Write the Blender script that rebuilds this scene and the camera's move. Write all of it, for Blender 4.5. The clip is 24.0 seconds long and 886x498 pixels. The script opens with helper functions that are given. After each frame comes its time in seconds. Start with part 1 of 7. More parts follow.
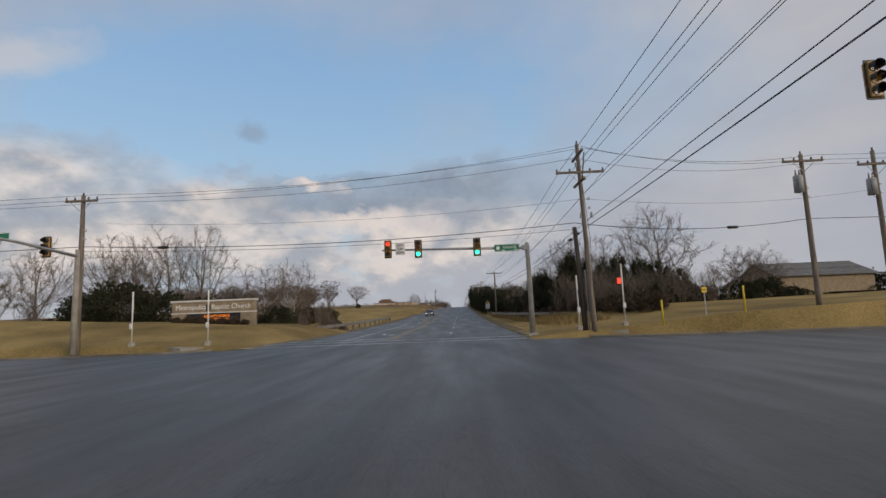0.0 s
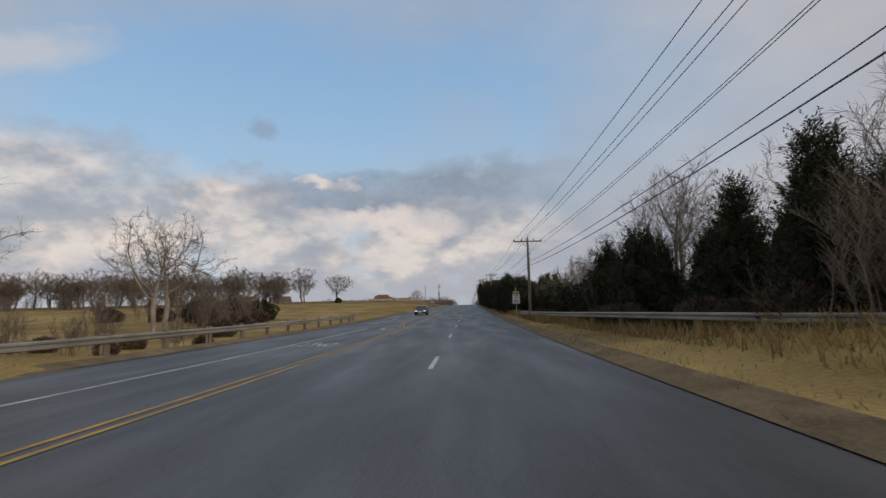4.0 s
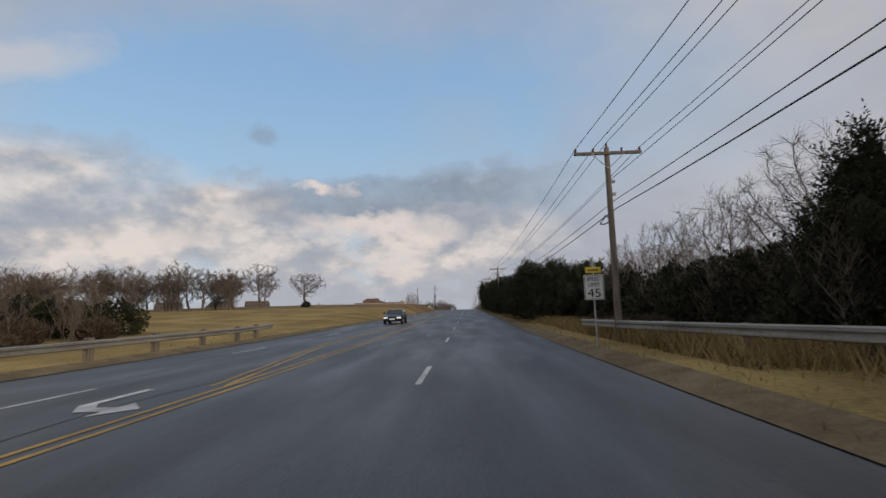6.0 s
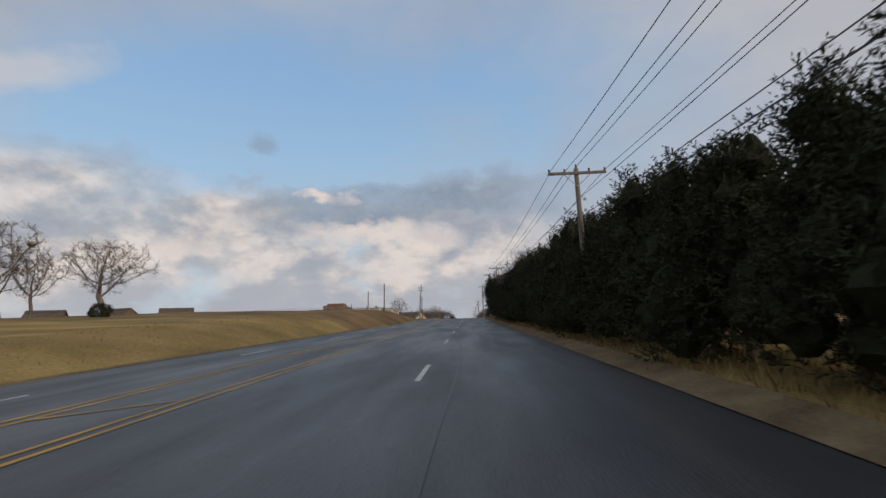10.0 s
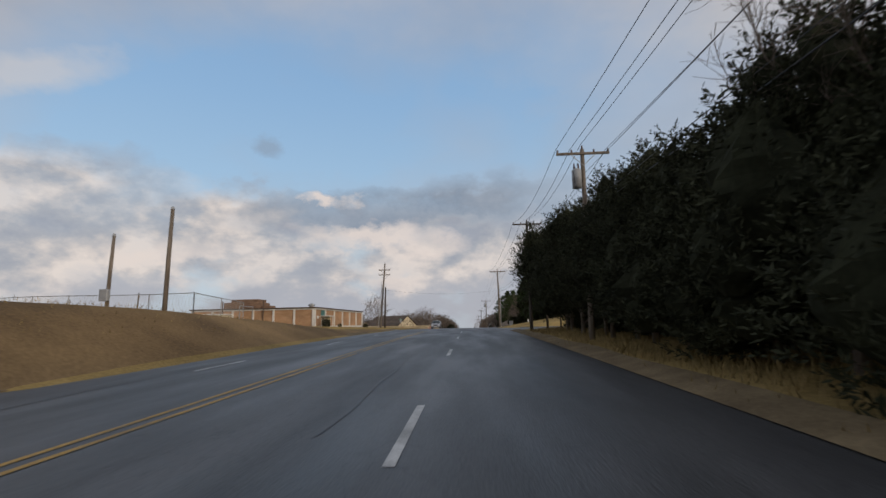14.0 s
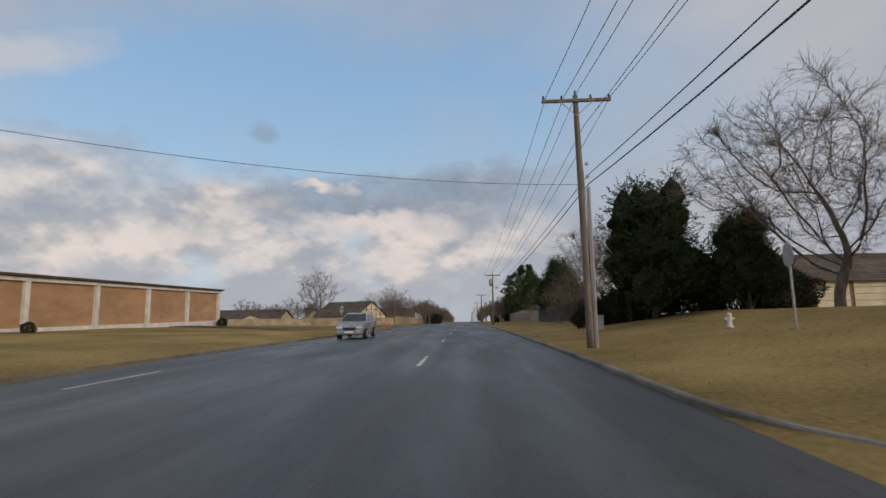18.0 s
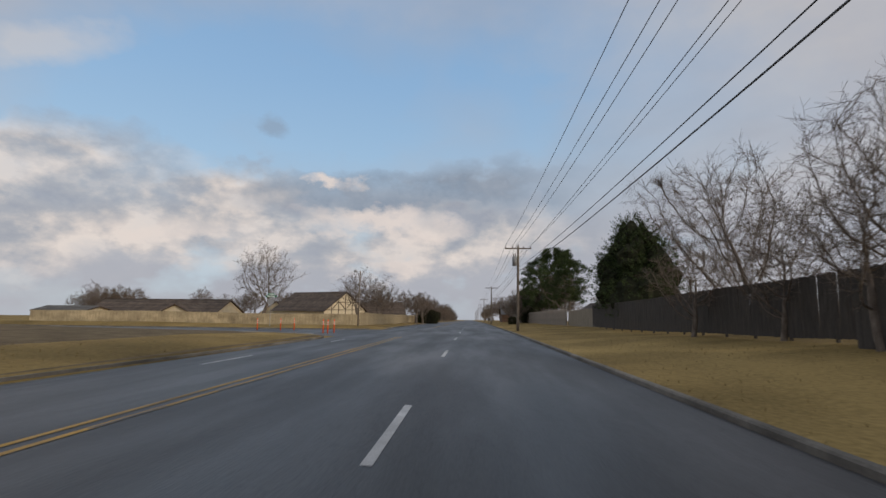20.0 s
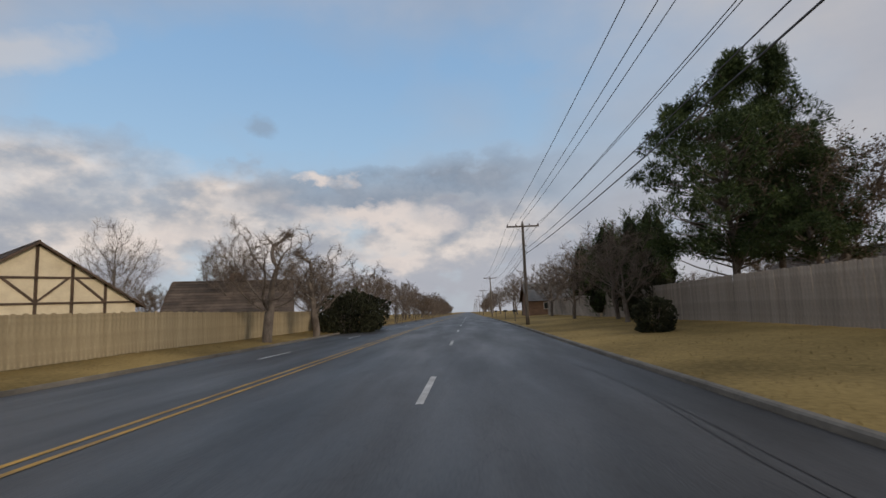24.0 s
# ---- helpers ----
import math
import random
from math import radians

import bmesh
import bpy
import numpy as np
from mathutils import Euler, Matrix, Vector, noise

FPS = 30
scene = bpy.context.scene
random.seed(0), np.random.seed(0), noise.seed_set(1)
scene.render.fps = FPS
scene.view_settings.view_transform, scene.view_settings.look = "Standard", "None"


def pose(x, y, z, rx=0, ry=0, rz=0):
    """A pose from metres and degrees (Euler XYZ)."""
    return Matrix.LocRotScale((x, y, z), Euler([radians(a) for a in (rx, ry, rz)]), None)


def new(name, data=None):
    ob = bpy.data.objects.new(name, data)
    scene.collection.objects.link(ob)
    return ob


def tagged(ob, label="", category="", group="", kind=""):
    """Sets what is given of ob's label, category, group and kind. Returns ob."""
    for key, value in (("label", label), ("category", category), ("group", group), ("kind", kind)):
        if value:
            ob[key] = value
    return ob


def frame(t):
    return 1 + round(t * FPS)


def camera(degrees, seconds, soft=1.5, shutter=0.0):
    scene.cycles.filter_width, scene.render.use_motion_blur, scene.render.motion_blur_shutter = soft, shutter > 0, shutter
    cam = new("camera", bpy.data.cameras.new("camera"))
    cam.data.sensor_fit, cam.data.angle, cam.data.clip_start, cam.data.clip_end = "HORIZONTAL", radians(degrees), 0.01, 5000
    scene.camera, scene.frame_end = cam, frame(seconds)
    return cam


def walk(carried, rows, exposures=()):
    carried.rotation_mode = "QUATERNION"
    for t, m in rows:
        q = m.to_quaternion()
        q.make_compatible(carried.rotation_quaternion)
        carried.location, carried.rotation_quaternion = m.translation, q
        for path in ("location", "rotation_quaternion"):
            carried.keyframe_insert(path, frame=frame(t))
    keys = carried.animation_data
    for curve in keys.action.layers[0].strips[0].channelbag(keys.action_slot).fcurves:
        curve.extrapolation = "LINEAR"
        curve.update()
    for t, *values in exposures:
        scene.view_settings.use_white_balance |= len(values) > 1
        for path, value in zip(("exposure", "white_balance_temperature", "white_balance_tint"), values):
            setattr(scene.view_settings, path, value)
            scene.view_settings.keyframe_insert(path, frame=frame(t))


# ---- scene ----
# ---------------------------------------------------------------- camera
cam = camera(84.4, 24.0, soft=1.5, shutter=0.12)
PATH = [
    (0.0, 0.000, 0.00, -0.025, 2.02, 6.79, 2.25),
    (0.5, 0.058, 3.42, -0.070, 2.31, 6.32, 1.80),
    (1.0, 0.087, 6.83, -0.124, 2.60, 6.17, 1.40),
    (1.5, 0.110, 10.49, -0.192, 2.82, 6.34, 1.26),
    (2.0, 0.107, 14.70, -0.272, 2.93, 5.75, 1.50),
    (2.5, 0.108, 19.30, -0.355, 2.96, 5.68, 2.30),
    (4.5, 0.162, 41.96, -0.651, 2.86, 6.84, 1.06),
    (5.0, 0.186, 48.58, -0.701, 2.83, 6.80, 1.61),
    (5.5, 0.203, 55.33, -0.734, 2.82, 7.18, 1.71),
    (6.0, 0.213, 62.22, -0.755, 2.89, 7.26, 1.52),
    (6.5, 0.226, 69.39, -0.765, 2.89, 7.11, 1.78),
    (7.0, 0.242, 76.59, -0.757, 2.87, 7.45, 2.00),
    (7.5, 0.242, 84.02, -0.731, 2.93, 7.63, 2.13),
    (8.0, 0.244, 91.68, -0.680, 2.94, 7.72, 2.42),
    (8.5, 0.238, 99.44, -0.610, 2.97, 7.87, 2.42),
    (9.0, 0.250, 107.28, -0.520, 2.84, 7.87, 2.12),
    (9.5, 0.275, 115.00, -0.423, 2.85, 8.11, 1.93),
    (10.0, 0.302, 122.59, -0.322, 2.94, 8.16, 1.80),
    (10.5, 0.304, 130.09, -0.222, 3.16, 8.04, 1.72),
    (12.5, 0.149, 164.17, 0.141, 3.61, 8.74, 1.23),
    (13.0, 0.070, 172.57, 0.221, 3.50, 8.65, 1.22),
    (13.5, 0.031, 180.87, 0.307, 3.33, 8.63, 1.26),
    (14.0, 0.005, 188.93, 0.413, 3.17, 8.69, 1.17),
    (14.5, 0.014, 196.95, 0.544, 3.00, 8.42, 1.02),
    (15.0, 0.046, 204.98, 0.682, 2.75, 8.26, 1.16),
    (15.5, 0.116, 213.08, 0.811, 2.52, 8.19, 1.12),
    (16.0, 0.212, 221.38, 0.916, 2.31, 7.99, 1.07),
    (16.5, 0.318, 229.30, 0.993, 2.27, 7.94, 0.95),
    (17.0, 0.413, 237.70, 1.046, 2.31, 7.44, 1.01),
    (17.5, 0.483, 245.61, 1.079, 2.57, 7.41, 1.01),
    (18.0, 0.522, 253.90, 1.084, 2.82, 7.21, 0.89),
    (18.5, 0.535, 261.61, 1.066, 3.11, 7.00, 0.77),
    (20.5, 0.059, 295.51, 0.623, 3.26, 6.92, -0.75),
    (21.0, 0.032, 304.47, 0.483, 3.21, 6.80, -0.51),
    (21.5, 0.020, 312.84, 0.350, 3.25, 6.68, -0.06),
    (22.0, -0.020, 322.00, 0.202, 3.19, 6.44, 0.48),
    (22.5, -0.041, 330.49, 0.054, 3.08, 6.25, 0.90),
    (23.0, -0.038, 339.19, -0.107, 3.00, 6.19, 1.08),
    (23.5, -0.004, 347.88, -0.274, 2.87, 6.01, 1.42),
    (24.0, 0.014, 356.87, -0.447, 3.00, 6.15, 2.10),
]
walk(cam, [(t, pose(x, y, z, 90 + p, r, w)) for t, x, y, z, w, p, r in PATH])

# ---------------------------------------------------------------- light
SUN_DIR = Vector((0.72, -0.62, 0.26)).normalized()
sun = new("sun", bpy.data.lights.new("sun", "SUN"))
sun.data.energy, sun.data.angle, sun.data.color = 1.5, radians(12), (1.0, 0.84, 0.66)
sun.matrix_world = Matrix.Translation((0, 0, 60)) @ SUN_DIR.to_track_quat("Z", "Y").to_matrix().to_4x4()

world = bpy.data.worlds.new("sky")
scene.world = world
world.use_nodes = True
wt = world.node_tree
wt.nodes.clear()


def wn(kind, **kw):
    n = wt.nodes.new(kind)
    for key, value in kw.items():
        n.inputs[key.replace("_", " ")].default_value = value
    return n


def wmath(op, a, b=None, clamp=False):
    n = wt.nodes.new("ShaderNodeMath")
    n.operation, n.use_clamp = op, clamp
    for i, v in enumerate((a, b)):
        if v is None:
            continue
        if isinstance(v, (int, float)):
            n.inputs[i].default_value = v
        else:
            wt.links.new(v, n.inputs[i])
    return n.outputs[0]


def wramp(value, stops):
    n = wt.nodes.new("ShaderNodeValToRGB")
    el = n.color_ramp.elements
    while len(el) < len(stops):
        el.new(0.5)
    for e, (p, c) in zip(el, stops):
        e.position, e.color = p, (*c, 1)
    wt.links.new(value, n.inputs[0])
    return n.outputs[0]


def wmix(fac, a, b):
    n = wt.nodes.new("ShaderNodeMix")
    n.data_type = "RGBA"
    if isinstance(fac, (int, float)):
        n.inputs[0].default_value = fac
    else:
        wt.links.new(fac, n.inputs[0])
    for i, v in ((6, a), (7, b)):
        if isinstance(v, tuple):
            n.inputs[i].default_value = (*v, 1)
        else:
            wt.links.new(v, n.inputs[i])
    return n.outputs[2]


coord = wt.nodes.new("ShaderNodeTexCoord").outputs["Generated"]
sep = wt.nodes.new("ShaderNodeSeparateXYZ")
wt.links.new(coord, sep.inputs[0])
side, up = sep.outputs[0], wmath("MAXIMUM", sep.outputs[2], 0.0)


def wnoise(scale, detail, rough, offset, flat=2.2):
    m = wt.nodes.new("ShaderNodeMapping")
    m.inputs["Location"].default_value = offset
    m.inputs["Scale"].default_value = (1, 1, flat)
    wt.links.new(coord, m.inputs[0])
    n = wn("ShaderNodeTexNoise", Scale=scale, Detail=detail, Roughness=rough)
    wt.links.new(m.outputs[0], n.inputs["Vector"])
    return wmath("SUBTRACT", n.outputs["Fac"], 0.5)


big = wnoise(2.6, 4, 0.5, (3.2, 1.1, 0.4), 2.0)
puff = wnoise(9.5, 7, 0.56, (7.0, 2.0, 3.0), 1.7)
lumps = wnoise(5.2, 6, 0.52, (1.3, 9.0, 5.2), 1.8)
thin = wnoise(3.2, 3, 0.45, (0.4, 5.0, 2.2), 1.6)
grain = wnoise(17.0, 5, 0.6, (2.0, 6.0, 1.0), 1.4)
# bearing and height of the sky ahead, ruffled like cloud edges
puff_over = wnoise(9.5, 7, 0.56, (7.06, 2.0, 3.14), 1.7)
ahead = wmath("MAXIMUM", sep.outputs[1], 0.2)
ruffle_u = wmath("ADD", wmath("MULTIPLY", lumps, 0.34), wmath("MULTIPLY", grain, 0.10))
ruffle_v = wmath("ADD", wmath("MULTIPLY", puff, 0.13), wmath("MULTIPLY", grain, 0.05))
east = wmath("ADD", wmath("DIVIDE", sep.outputs[0], ahead), ruffle_u)
tall = wmath("ADD", wmath("DIVIDE", sep.outputs[2], ahead), ruffle_v)


def wcloud(x, z, rx, rz, soft):
    """1 inside an oval bank of cloud, 0 outside its ruffled rim."""
    a = wmath("DIVIDE", wmath("SUBTRACT", east, x), rx)
    c = wmath("DIVIDE", wmath("SUBTRACT", tall, z), rz)
    r = wmath("SQRT", wmath("ADD", wmath("MULTIPLY", a, a), wmath("MULTIPLY", c, c)))
    return wmath("DIVIDE", wmath("SUBTRACT", 1.0 + soft * 0.5, r), soft, True)


# the break in the deck
low = wmath("SUBTRACT", 1.0, wmath("MULTIPLY", wmath("SUBTRACT", up, 0.10), 5.5), True)
gap = wmath("MAXIMUM", wcloud(-0.42, 0.47, 0.85, 0.27, 0.9), wmath("MULTIPLY", wcloud(-0.05, 0.43, 0.42, 0.19, 0.8), 0.95))
film_ = wmath("MULTIPLY", wmath("ADD", wmath("MULTIPLY", thin, 2.0), 0.16), 1.0, True)
cover = wmath("SUBTRACT", 1.0, wmath("MULTIPLY", gap, wmath("SUBTRACT", 1.0, wmath("MULTIPLY", film_, 0.7))))
small_breaks = wmath("MULTIPLY", wmath("MULTIPLY", low, wmath("SUBTRACT", wmath("MULTIPLY", lumps, -5.5), 0.35), True), 0.65)
cover = wmath("SUBTRACT", cover, small_breaks, True)
sky = wt.nodes.new("ShaderNodeTexSky")
sky.sky_type, sky.sun_disc = "NISHITA", False
sky.sun_elevation, sky.sun_rotation = radians(15), math.atan2(SUN_DIR.x, SUN_DIR.y)
sky_dim = wt.nodes.new("ShaderNodeVectorMath")
sky_dim.operation = "SCALE"
wt.links.new(sky.outputs[0], sky_dim.inputs[0])
sky_dim.inputs["Scale"].default_value = 0.10
blue = wramp(up, [(0.0, (0.47, 0.53, 0.58)), (0.16, (0.38, 0.53, 0.66)), (0.42, (0.26, 0.42, 0.62)), (1.0, (0.10, 0.22, 0.45))])
clear_sky = wmix(0.85, sky_dim.outputs[0], blue)
# the high veil, greyer to the north and warmer to the east
lit = wmath("ADD", wmath("MULTIPLY", big, 0.8), wmath("MULTIPLY", puff, 0.35))
lit = wmath("ADD", wmath("ADD", lit, 0.56), wmath("MULTIPLY", side, 0.03), True)
grey = wramp(lit, [(0.0, (0.26, 0.285, 0.335)), (0.40, (0.34, 0.355, 0.40)), (0.62, (0.405, 0.405, 0.435)), (0.82, (0.47, 0.45, 0.45)), (1.0, (0.53, 0.49, 0.46))])
haze = (0.40, 0.395, 0.42)
deck = wmix(wmath("MULTIPLY", wmath("SUBTRACT", 1.0, wmath("MULTIPLY", up, 9.0), True), 0.5), grey, haze)
total = wmix(cover, clear_sky, deck)
# heaped clouds low in the west: sunlit heads, slate bellies
heap = wmath("ADD", wmath("MULTIPLY", wmath("SUBTRACT", puff, puff_over), 2.0), wmath("ADD", wmath("MULTIPLY", puff, 0.9), wmath("MULTIPLY", grain, 0.6)))
shade = wramp(wmath("ADD", heap, 0.56, True), [(0.0, (0.30, 0.315, 0.36)), (0.35, (0.365, 0.37, 0.395)), (0.58, (0.47, 0.445, 0.44)), (0.8, (0.585, 0.525, 0.49)), (1.0, (0.68, 0.60, 0.545))])
west = wmath("MAXIMUM", wcloud(-1.05, 0.24, 0.42, 0.17, 0.4), wmath("MAXIMUM", wcloud(-0.58, 0.20, 0.30, 0.095, 0.45), wcloud(-0.16, 0.15, 0.34, 0.075, 0.6)))
total = wmix(wmath("MULTIPLY", west, wmath("ADD", 0.84, wmath("MULTIPLY", lumps, 1.6), True)), total, shade)
total = wmix(wmath("MULTIPLY", wcloud(-1.0, 0.60, 0.16, 0.05, 0.9), 0.55), total, (0.56, 0.52, 0.50))
# pale rents near the horizon
rent = wmath("MULTIPLY", wmath("MULTIPLY", wcloud(-0.42, 0.10, 0.5, 0.07, 0.9), wmath("SUBTRACT", wmath("MULTIPLY", lumps, -7.0), 0.25), True), 0.75)
total = wmix(rent, total, (0.47, 0.545, 0.60))
# the slate bank ahead, and a lone scrap over it
slate = wmath("MAXIMUM", wcloud(-0.13, 0.238, 0.30, 0.042, 0.7), wcloud(0.02, 0.262, 0.16, 0.035, 0.9))
total = wmix(wmath("MULTIPLY", slate, wmath("ADD", 0.80, wmath("ADD", wmath("MULTIPLY", puff, 2.6), wmath("MULTIPLY", grain, 1.6)), True)), total, wmix(wmath("ADD", 0.4, wmath("MULTIPLY", puff, 2.4), True), (0.19, 0.235, 0.30), (0.32, 0.35, 0.40)))
total = wmix(wmath("MULTIPLY", wcloud(-0.436, 0.393, 0.05, 0.03, 0.9), 0.85), total, (0.25, 0.33, 0.43))
# bright heads under the bank
for x, z, rx, rz, k in ((-0.215, 0.176, 0.11, 0.024, 0.8), (-0.075, 0.147, 0.06, 0.02, 0.6), (-0.157, 0.09, 0.07, 0.016, 0.6), (-0.263, 0.265, 0.04, 0.014, 0.85), (-0.62, 0.17, 0.12, 0.018, 0.5)):
    total = wmix(wmath("MULTIPLY", wcloud(x, z, rx, rz, 1.0), k), total, (0.70, 0.60, 0.54))
bg = wt.nodes.new("ShaderNodeBackground")
tint = wt.nodes.new("ShaderNodeVectorMath")
tint.operation = "MULTIPLY"
tint.inputs[1].default_value = (0.98, 1.0, 1.025)
wt.links.new(total, tint.inputs[0])
wt.links.new(tint.outputs[0], bg.inputs[0])
bg.inputs[1].default_value = 1.12
wt.links.new(bg.outputs[0], wt.nodes.new("ShaderNodeOutputWorld").inputs[0])


# ---------------------------------------------------------------- materials
def material(name, dark, light, rough=0.8, scale=4.0, fine_scale=40.0, bump=0.15, metal=0.0, rough_var=0.1, island=0.0, per_object=0.0, stretch=(1, 1, 1), specular=0.5, emit=0.0):
    m = bpy.data.materials.new(name)
    m.use_nodes = True
    t = m.node_tree
    b = t.nodes["Principled BSDF"]
    tc = t.nodes.new("ShaderNodeTexCoord")
    mp = t.nodes.new("ShaderNodeMapping")
    mp.inputs["Scale"].default_value = stretch
    t.links.new(tc.outputs["Object"], mp.inputs[0])

    def tex(s, d):
        n = t.nodes.new("ShaderNodeTexNoise")
        n.inputs["Scale"].default_value, n.inputs["Detail"].default_value = s, d
        t.links.new(mp.outputs[0], n.inputs["Vector"])
        return n.outputs["Fac"]

    def math_(op, a, b_):
        n = t.nodes.new("ShaderNodeMath")
        n.operation = op
        for i, v in enumerate((a, b_)):
            if isinstance(v, (int, float)):
                n.inputs[i].default_value = v
            else:
                t.links.new(v, n.inputs[i])
        return n.outputs[0]

    coarse, grain = tex(scale, 5), tex(fine_scale, 3)
    f = math_("ADD", math_("MULTIPLY", math_("SUBTRACT", coarse, 0.5), 1.9), math_("MULTIPLY", math_("SUBTRACT", grain, 0.5), 1.1))
    f = math_("ADD", f, 0.5)
    if island:
        g = t.nodes.new("ShaderNodeNewGeometry")
        f = math_("ADD", f, math_("MULTIPLY", math_("SUBTRACT", g.outputs["Random Per Island"], 0.5), island))
    if per_object:
        g = t.nodes.new("ShaderNodeObjectInfo")
        f = math_("ADD", f, math_("MULTIPLY", math_("SUBTRACT", g.outputs["Random"], 0.5), per_object))
    mix = t.nodes.new("ShaderNodeMix")
    mix.data_type, mix.clamp_factor = "RGBA", True
    t.links.new(f, mix.inputs[0])
    mix.inputs[6].default_value, mix.inputs[7].default_value = (*dark, 1), (*light, 1)
    t.links.new(mix.outputs[2], b.inputs["Base Color"])
    r = math_("ADD", math_("MULTIPLY", math_("SUBTRACT", coarse, 0.5), rough_var * 2), rough)
    t.links.new(r, b.inputs["Roughness"])
    b.inputs["Metallic"].default_value = metal
    b.inputs["Specular IOR Level"].default_value = specular
    if bump:
        n = t.nodes.new("ShaderNodeBump")
        n.inputs["Strength"].default_value, n.inputs["Distance"].default_value = bump, 0.02
        t.links.new(grain, n.inputs["Height"])
        t.links.new(n.outputs[0], b.inputs["Normal"])
    if emit:
        b.inputs["Emission Color"].default_value = (*light, 1)
        b.inputs["Emission Strength"].default_value = emit
    return m


M = {}
M["grass"] = material("winter_grass", (0.15, 0.108, 0.040), (0.42, 0.30, 0.118), 0.95, 0.22, 9.0, 0.5, specular=0.1)
M["russet_grass"] = material("russet_bank_grass", (0.115, 0.076, 0.040), (0.275, 0.185, 0.092), 0.95, 0.22, 9.0, 0.5, specular=0.1)
M["blade"] = material("dry_blades", (0.13, 0.095, 0.04), (0.36, 0.265, 0.12), 0.9, 0.3, 6.0, 0, island=0.8, specular=0.1)
M["asphalt"] = material("damp_asphalt", (0.030, 0.0305, 0.032), (0.074, 0.074, 0.076), 0.50, 0.9, 42.0, 0.25, rough_var=0.22, stretch=(1, 0.12, 1), specular=0.45)
M["patch"] = material("asphalt_seam", (0.030, 0.030, 0.031), (0.066, 0.065, 0.065), 0.5, 1.0, 30.0, 0.2)
M["white_paint"] = material("worn_white_paint", (0.46, 0.46, 0.45), (0.78, 0.78, 0.76), 0.7, 2.5, 30.0, 0.1)
M["yellow_paint"] = material("worn_yellow_paint", (0.30, 0.17, 0.025), (0.58, 0.34, 0.05), 0.6, 2.0, 30.0, 0.1)
M["concrete"] = material("weathered_concrete", (0.25, 0.235, 0.20), (0.46, 0.43, 0.37), 0.85, 1.5, 25.0, 0.3)
M["kerb"] = material("stained_kerb_concrete", (0.11, 0.10, 0.085), (0.25, 0.23, 0.195), 0.9, 0.8, 20.0, 0.3)
M["dirt"] = material("bare_dirt", (0.10, 0.075, 0.045), (0.24, 0.185, 0.11), 0.95, 1.2, 14.0, 0.5, specular=0.1)
M["pole_wood"] = material("weathered_pole_wood", (0.10, 0.082, 0.066), (0.28, 0.235, 0.19), 0.85, 1.6, 18.0, 0.4, stretch=(6, 6, 0.6), specular=0.2)
M["dark_wood"] = material("creosoted_wood", (0.03, 0.024, 0.02), (0.085, 0.068, 0.055), 0.8, 1.6, 18.0, 0.4, stretch=(6, 6, 0.6))
M["galv"] = material("galvanised_steel", (0.30, 0.30, 0.30), (0.48, 0.48, 0.47), 0.5, 3.0, 30.0, 0.05, metal=0.5)
M["rail"] = material("guardrail_steel", (0.17, 0.16, 0.14), (0.36, 0.345, 0.31), 0.6, 1.5, 25.0, 0.1, metal=0.25, stretch=(1, 0.3, 1))
M["black"] = material("black_rubber", (0.012, 0.012, 0.013), (0.03, 0.03, 0.032), 0.6, 5, 40, 0.05)
M["cable"] = material("black_cable", (0.02, 0.02, 0.022), (0.05, 0.05, 0.055), 0.6, 5, 40, 0)
M["ceramic"] = material("brown_porcelain", (0.06, 0.03, 0.02), (0.13, 0.07, 0.05), 0.25, 8, 40, 0)
M["grey_metal"] = material("grey_painted_metal", (0.22, 0.23, 0.24), (0.36, 0.37, 0.38), 0.5, 4, 40, 0.05)
M["signal"] = material("signal_yellow_brown", (0.20, 0.11, 0.02), (0.42, 0.24, 0.05), 0.5, 6, 40, 0.03)
M["signal_black"] = material("signal_backplate", (0.012, 0.012, 0.012), (0.035, 0.034, 0.033), 0.6, 6, 40, 0.03)
M["lamp_green"] = material("green_lens_lit", (0.0, 0.7, 0.45), (0.05, 1.0, 0.62), 0.3, 5, 20, 0, emit=2.2)
M["lamp_red"] = material("red_lens_lit", (0.9, 0.03, 0.01), (1.0, 0.05, 0.02), 0.3, 5, 20, 0, emit=1.6)
M["lamp_off"] = material("dark_lens", (0.02, 0.012, 0.008), (0.05, 0.03, 0.015), 0.25, 5, 20, 0)
M["lamp_amber"] = material("amber_lens_unlit", (0.20, 0.09, 0.01), (0.42, 0.20, 0.02), 0.25, 5, 20, 0)
M["amber_led"] = material("amber_led", (1.0, 0.22, 0.02), (1.0, 0.28, 0.03), 0.5, 5, 20, 0, emit=0.55)
M["sign_green"] = material("green_sign_sheet", (0.010, 0.14, 0.075), (0.02, 0.22, 0.12), 0.45, 3, 30, 0)
M["sign_white"] = material("white_sign_sheet", (0.58, 0.58, 0.57), (0.80, 0.80, 0.79), 0.5, 3, 30, 0)
M["sign_yellow"] = material("yellow_sign_sheet", (0.62, 0.42, 0.02), (0.80, 0.56, 0.04), 0.5, 3, 30, 0)
M["letter_black"] = material("black_lettering", (0.01, 0.01, 0.01), (0.025, 0.025, 0.025), 0.6, 3, 30, 0)
M["letter_white"] = material("white_lettering", (0.7, 0.7, 0.68), (0.85, 0.85, 0.82), 0.5, 3, 30, 0)
M["post_yellow"] = material("yellow_marker_plastic", (0.60, 0.42, 0.03), (0.80, 0.60, 0.05), 0.5, 4, 30, 0)
M["post_orange"] = material("orange_marker_plastic", (0.70, 0.09, 0.02), (0.90, 0.16, 0.03), 0.5, 4, 30, 0)
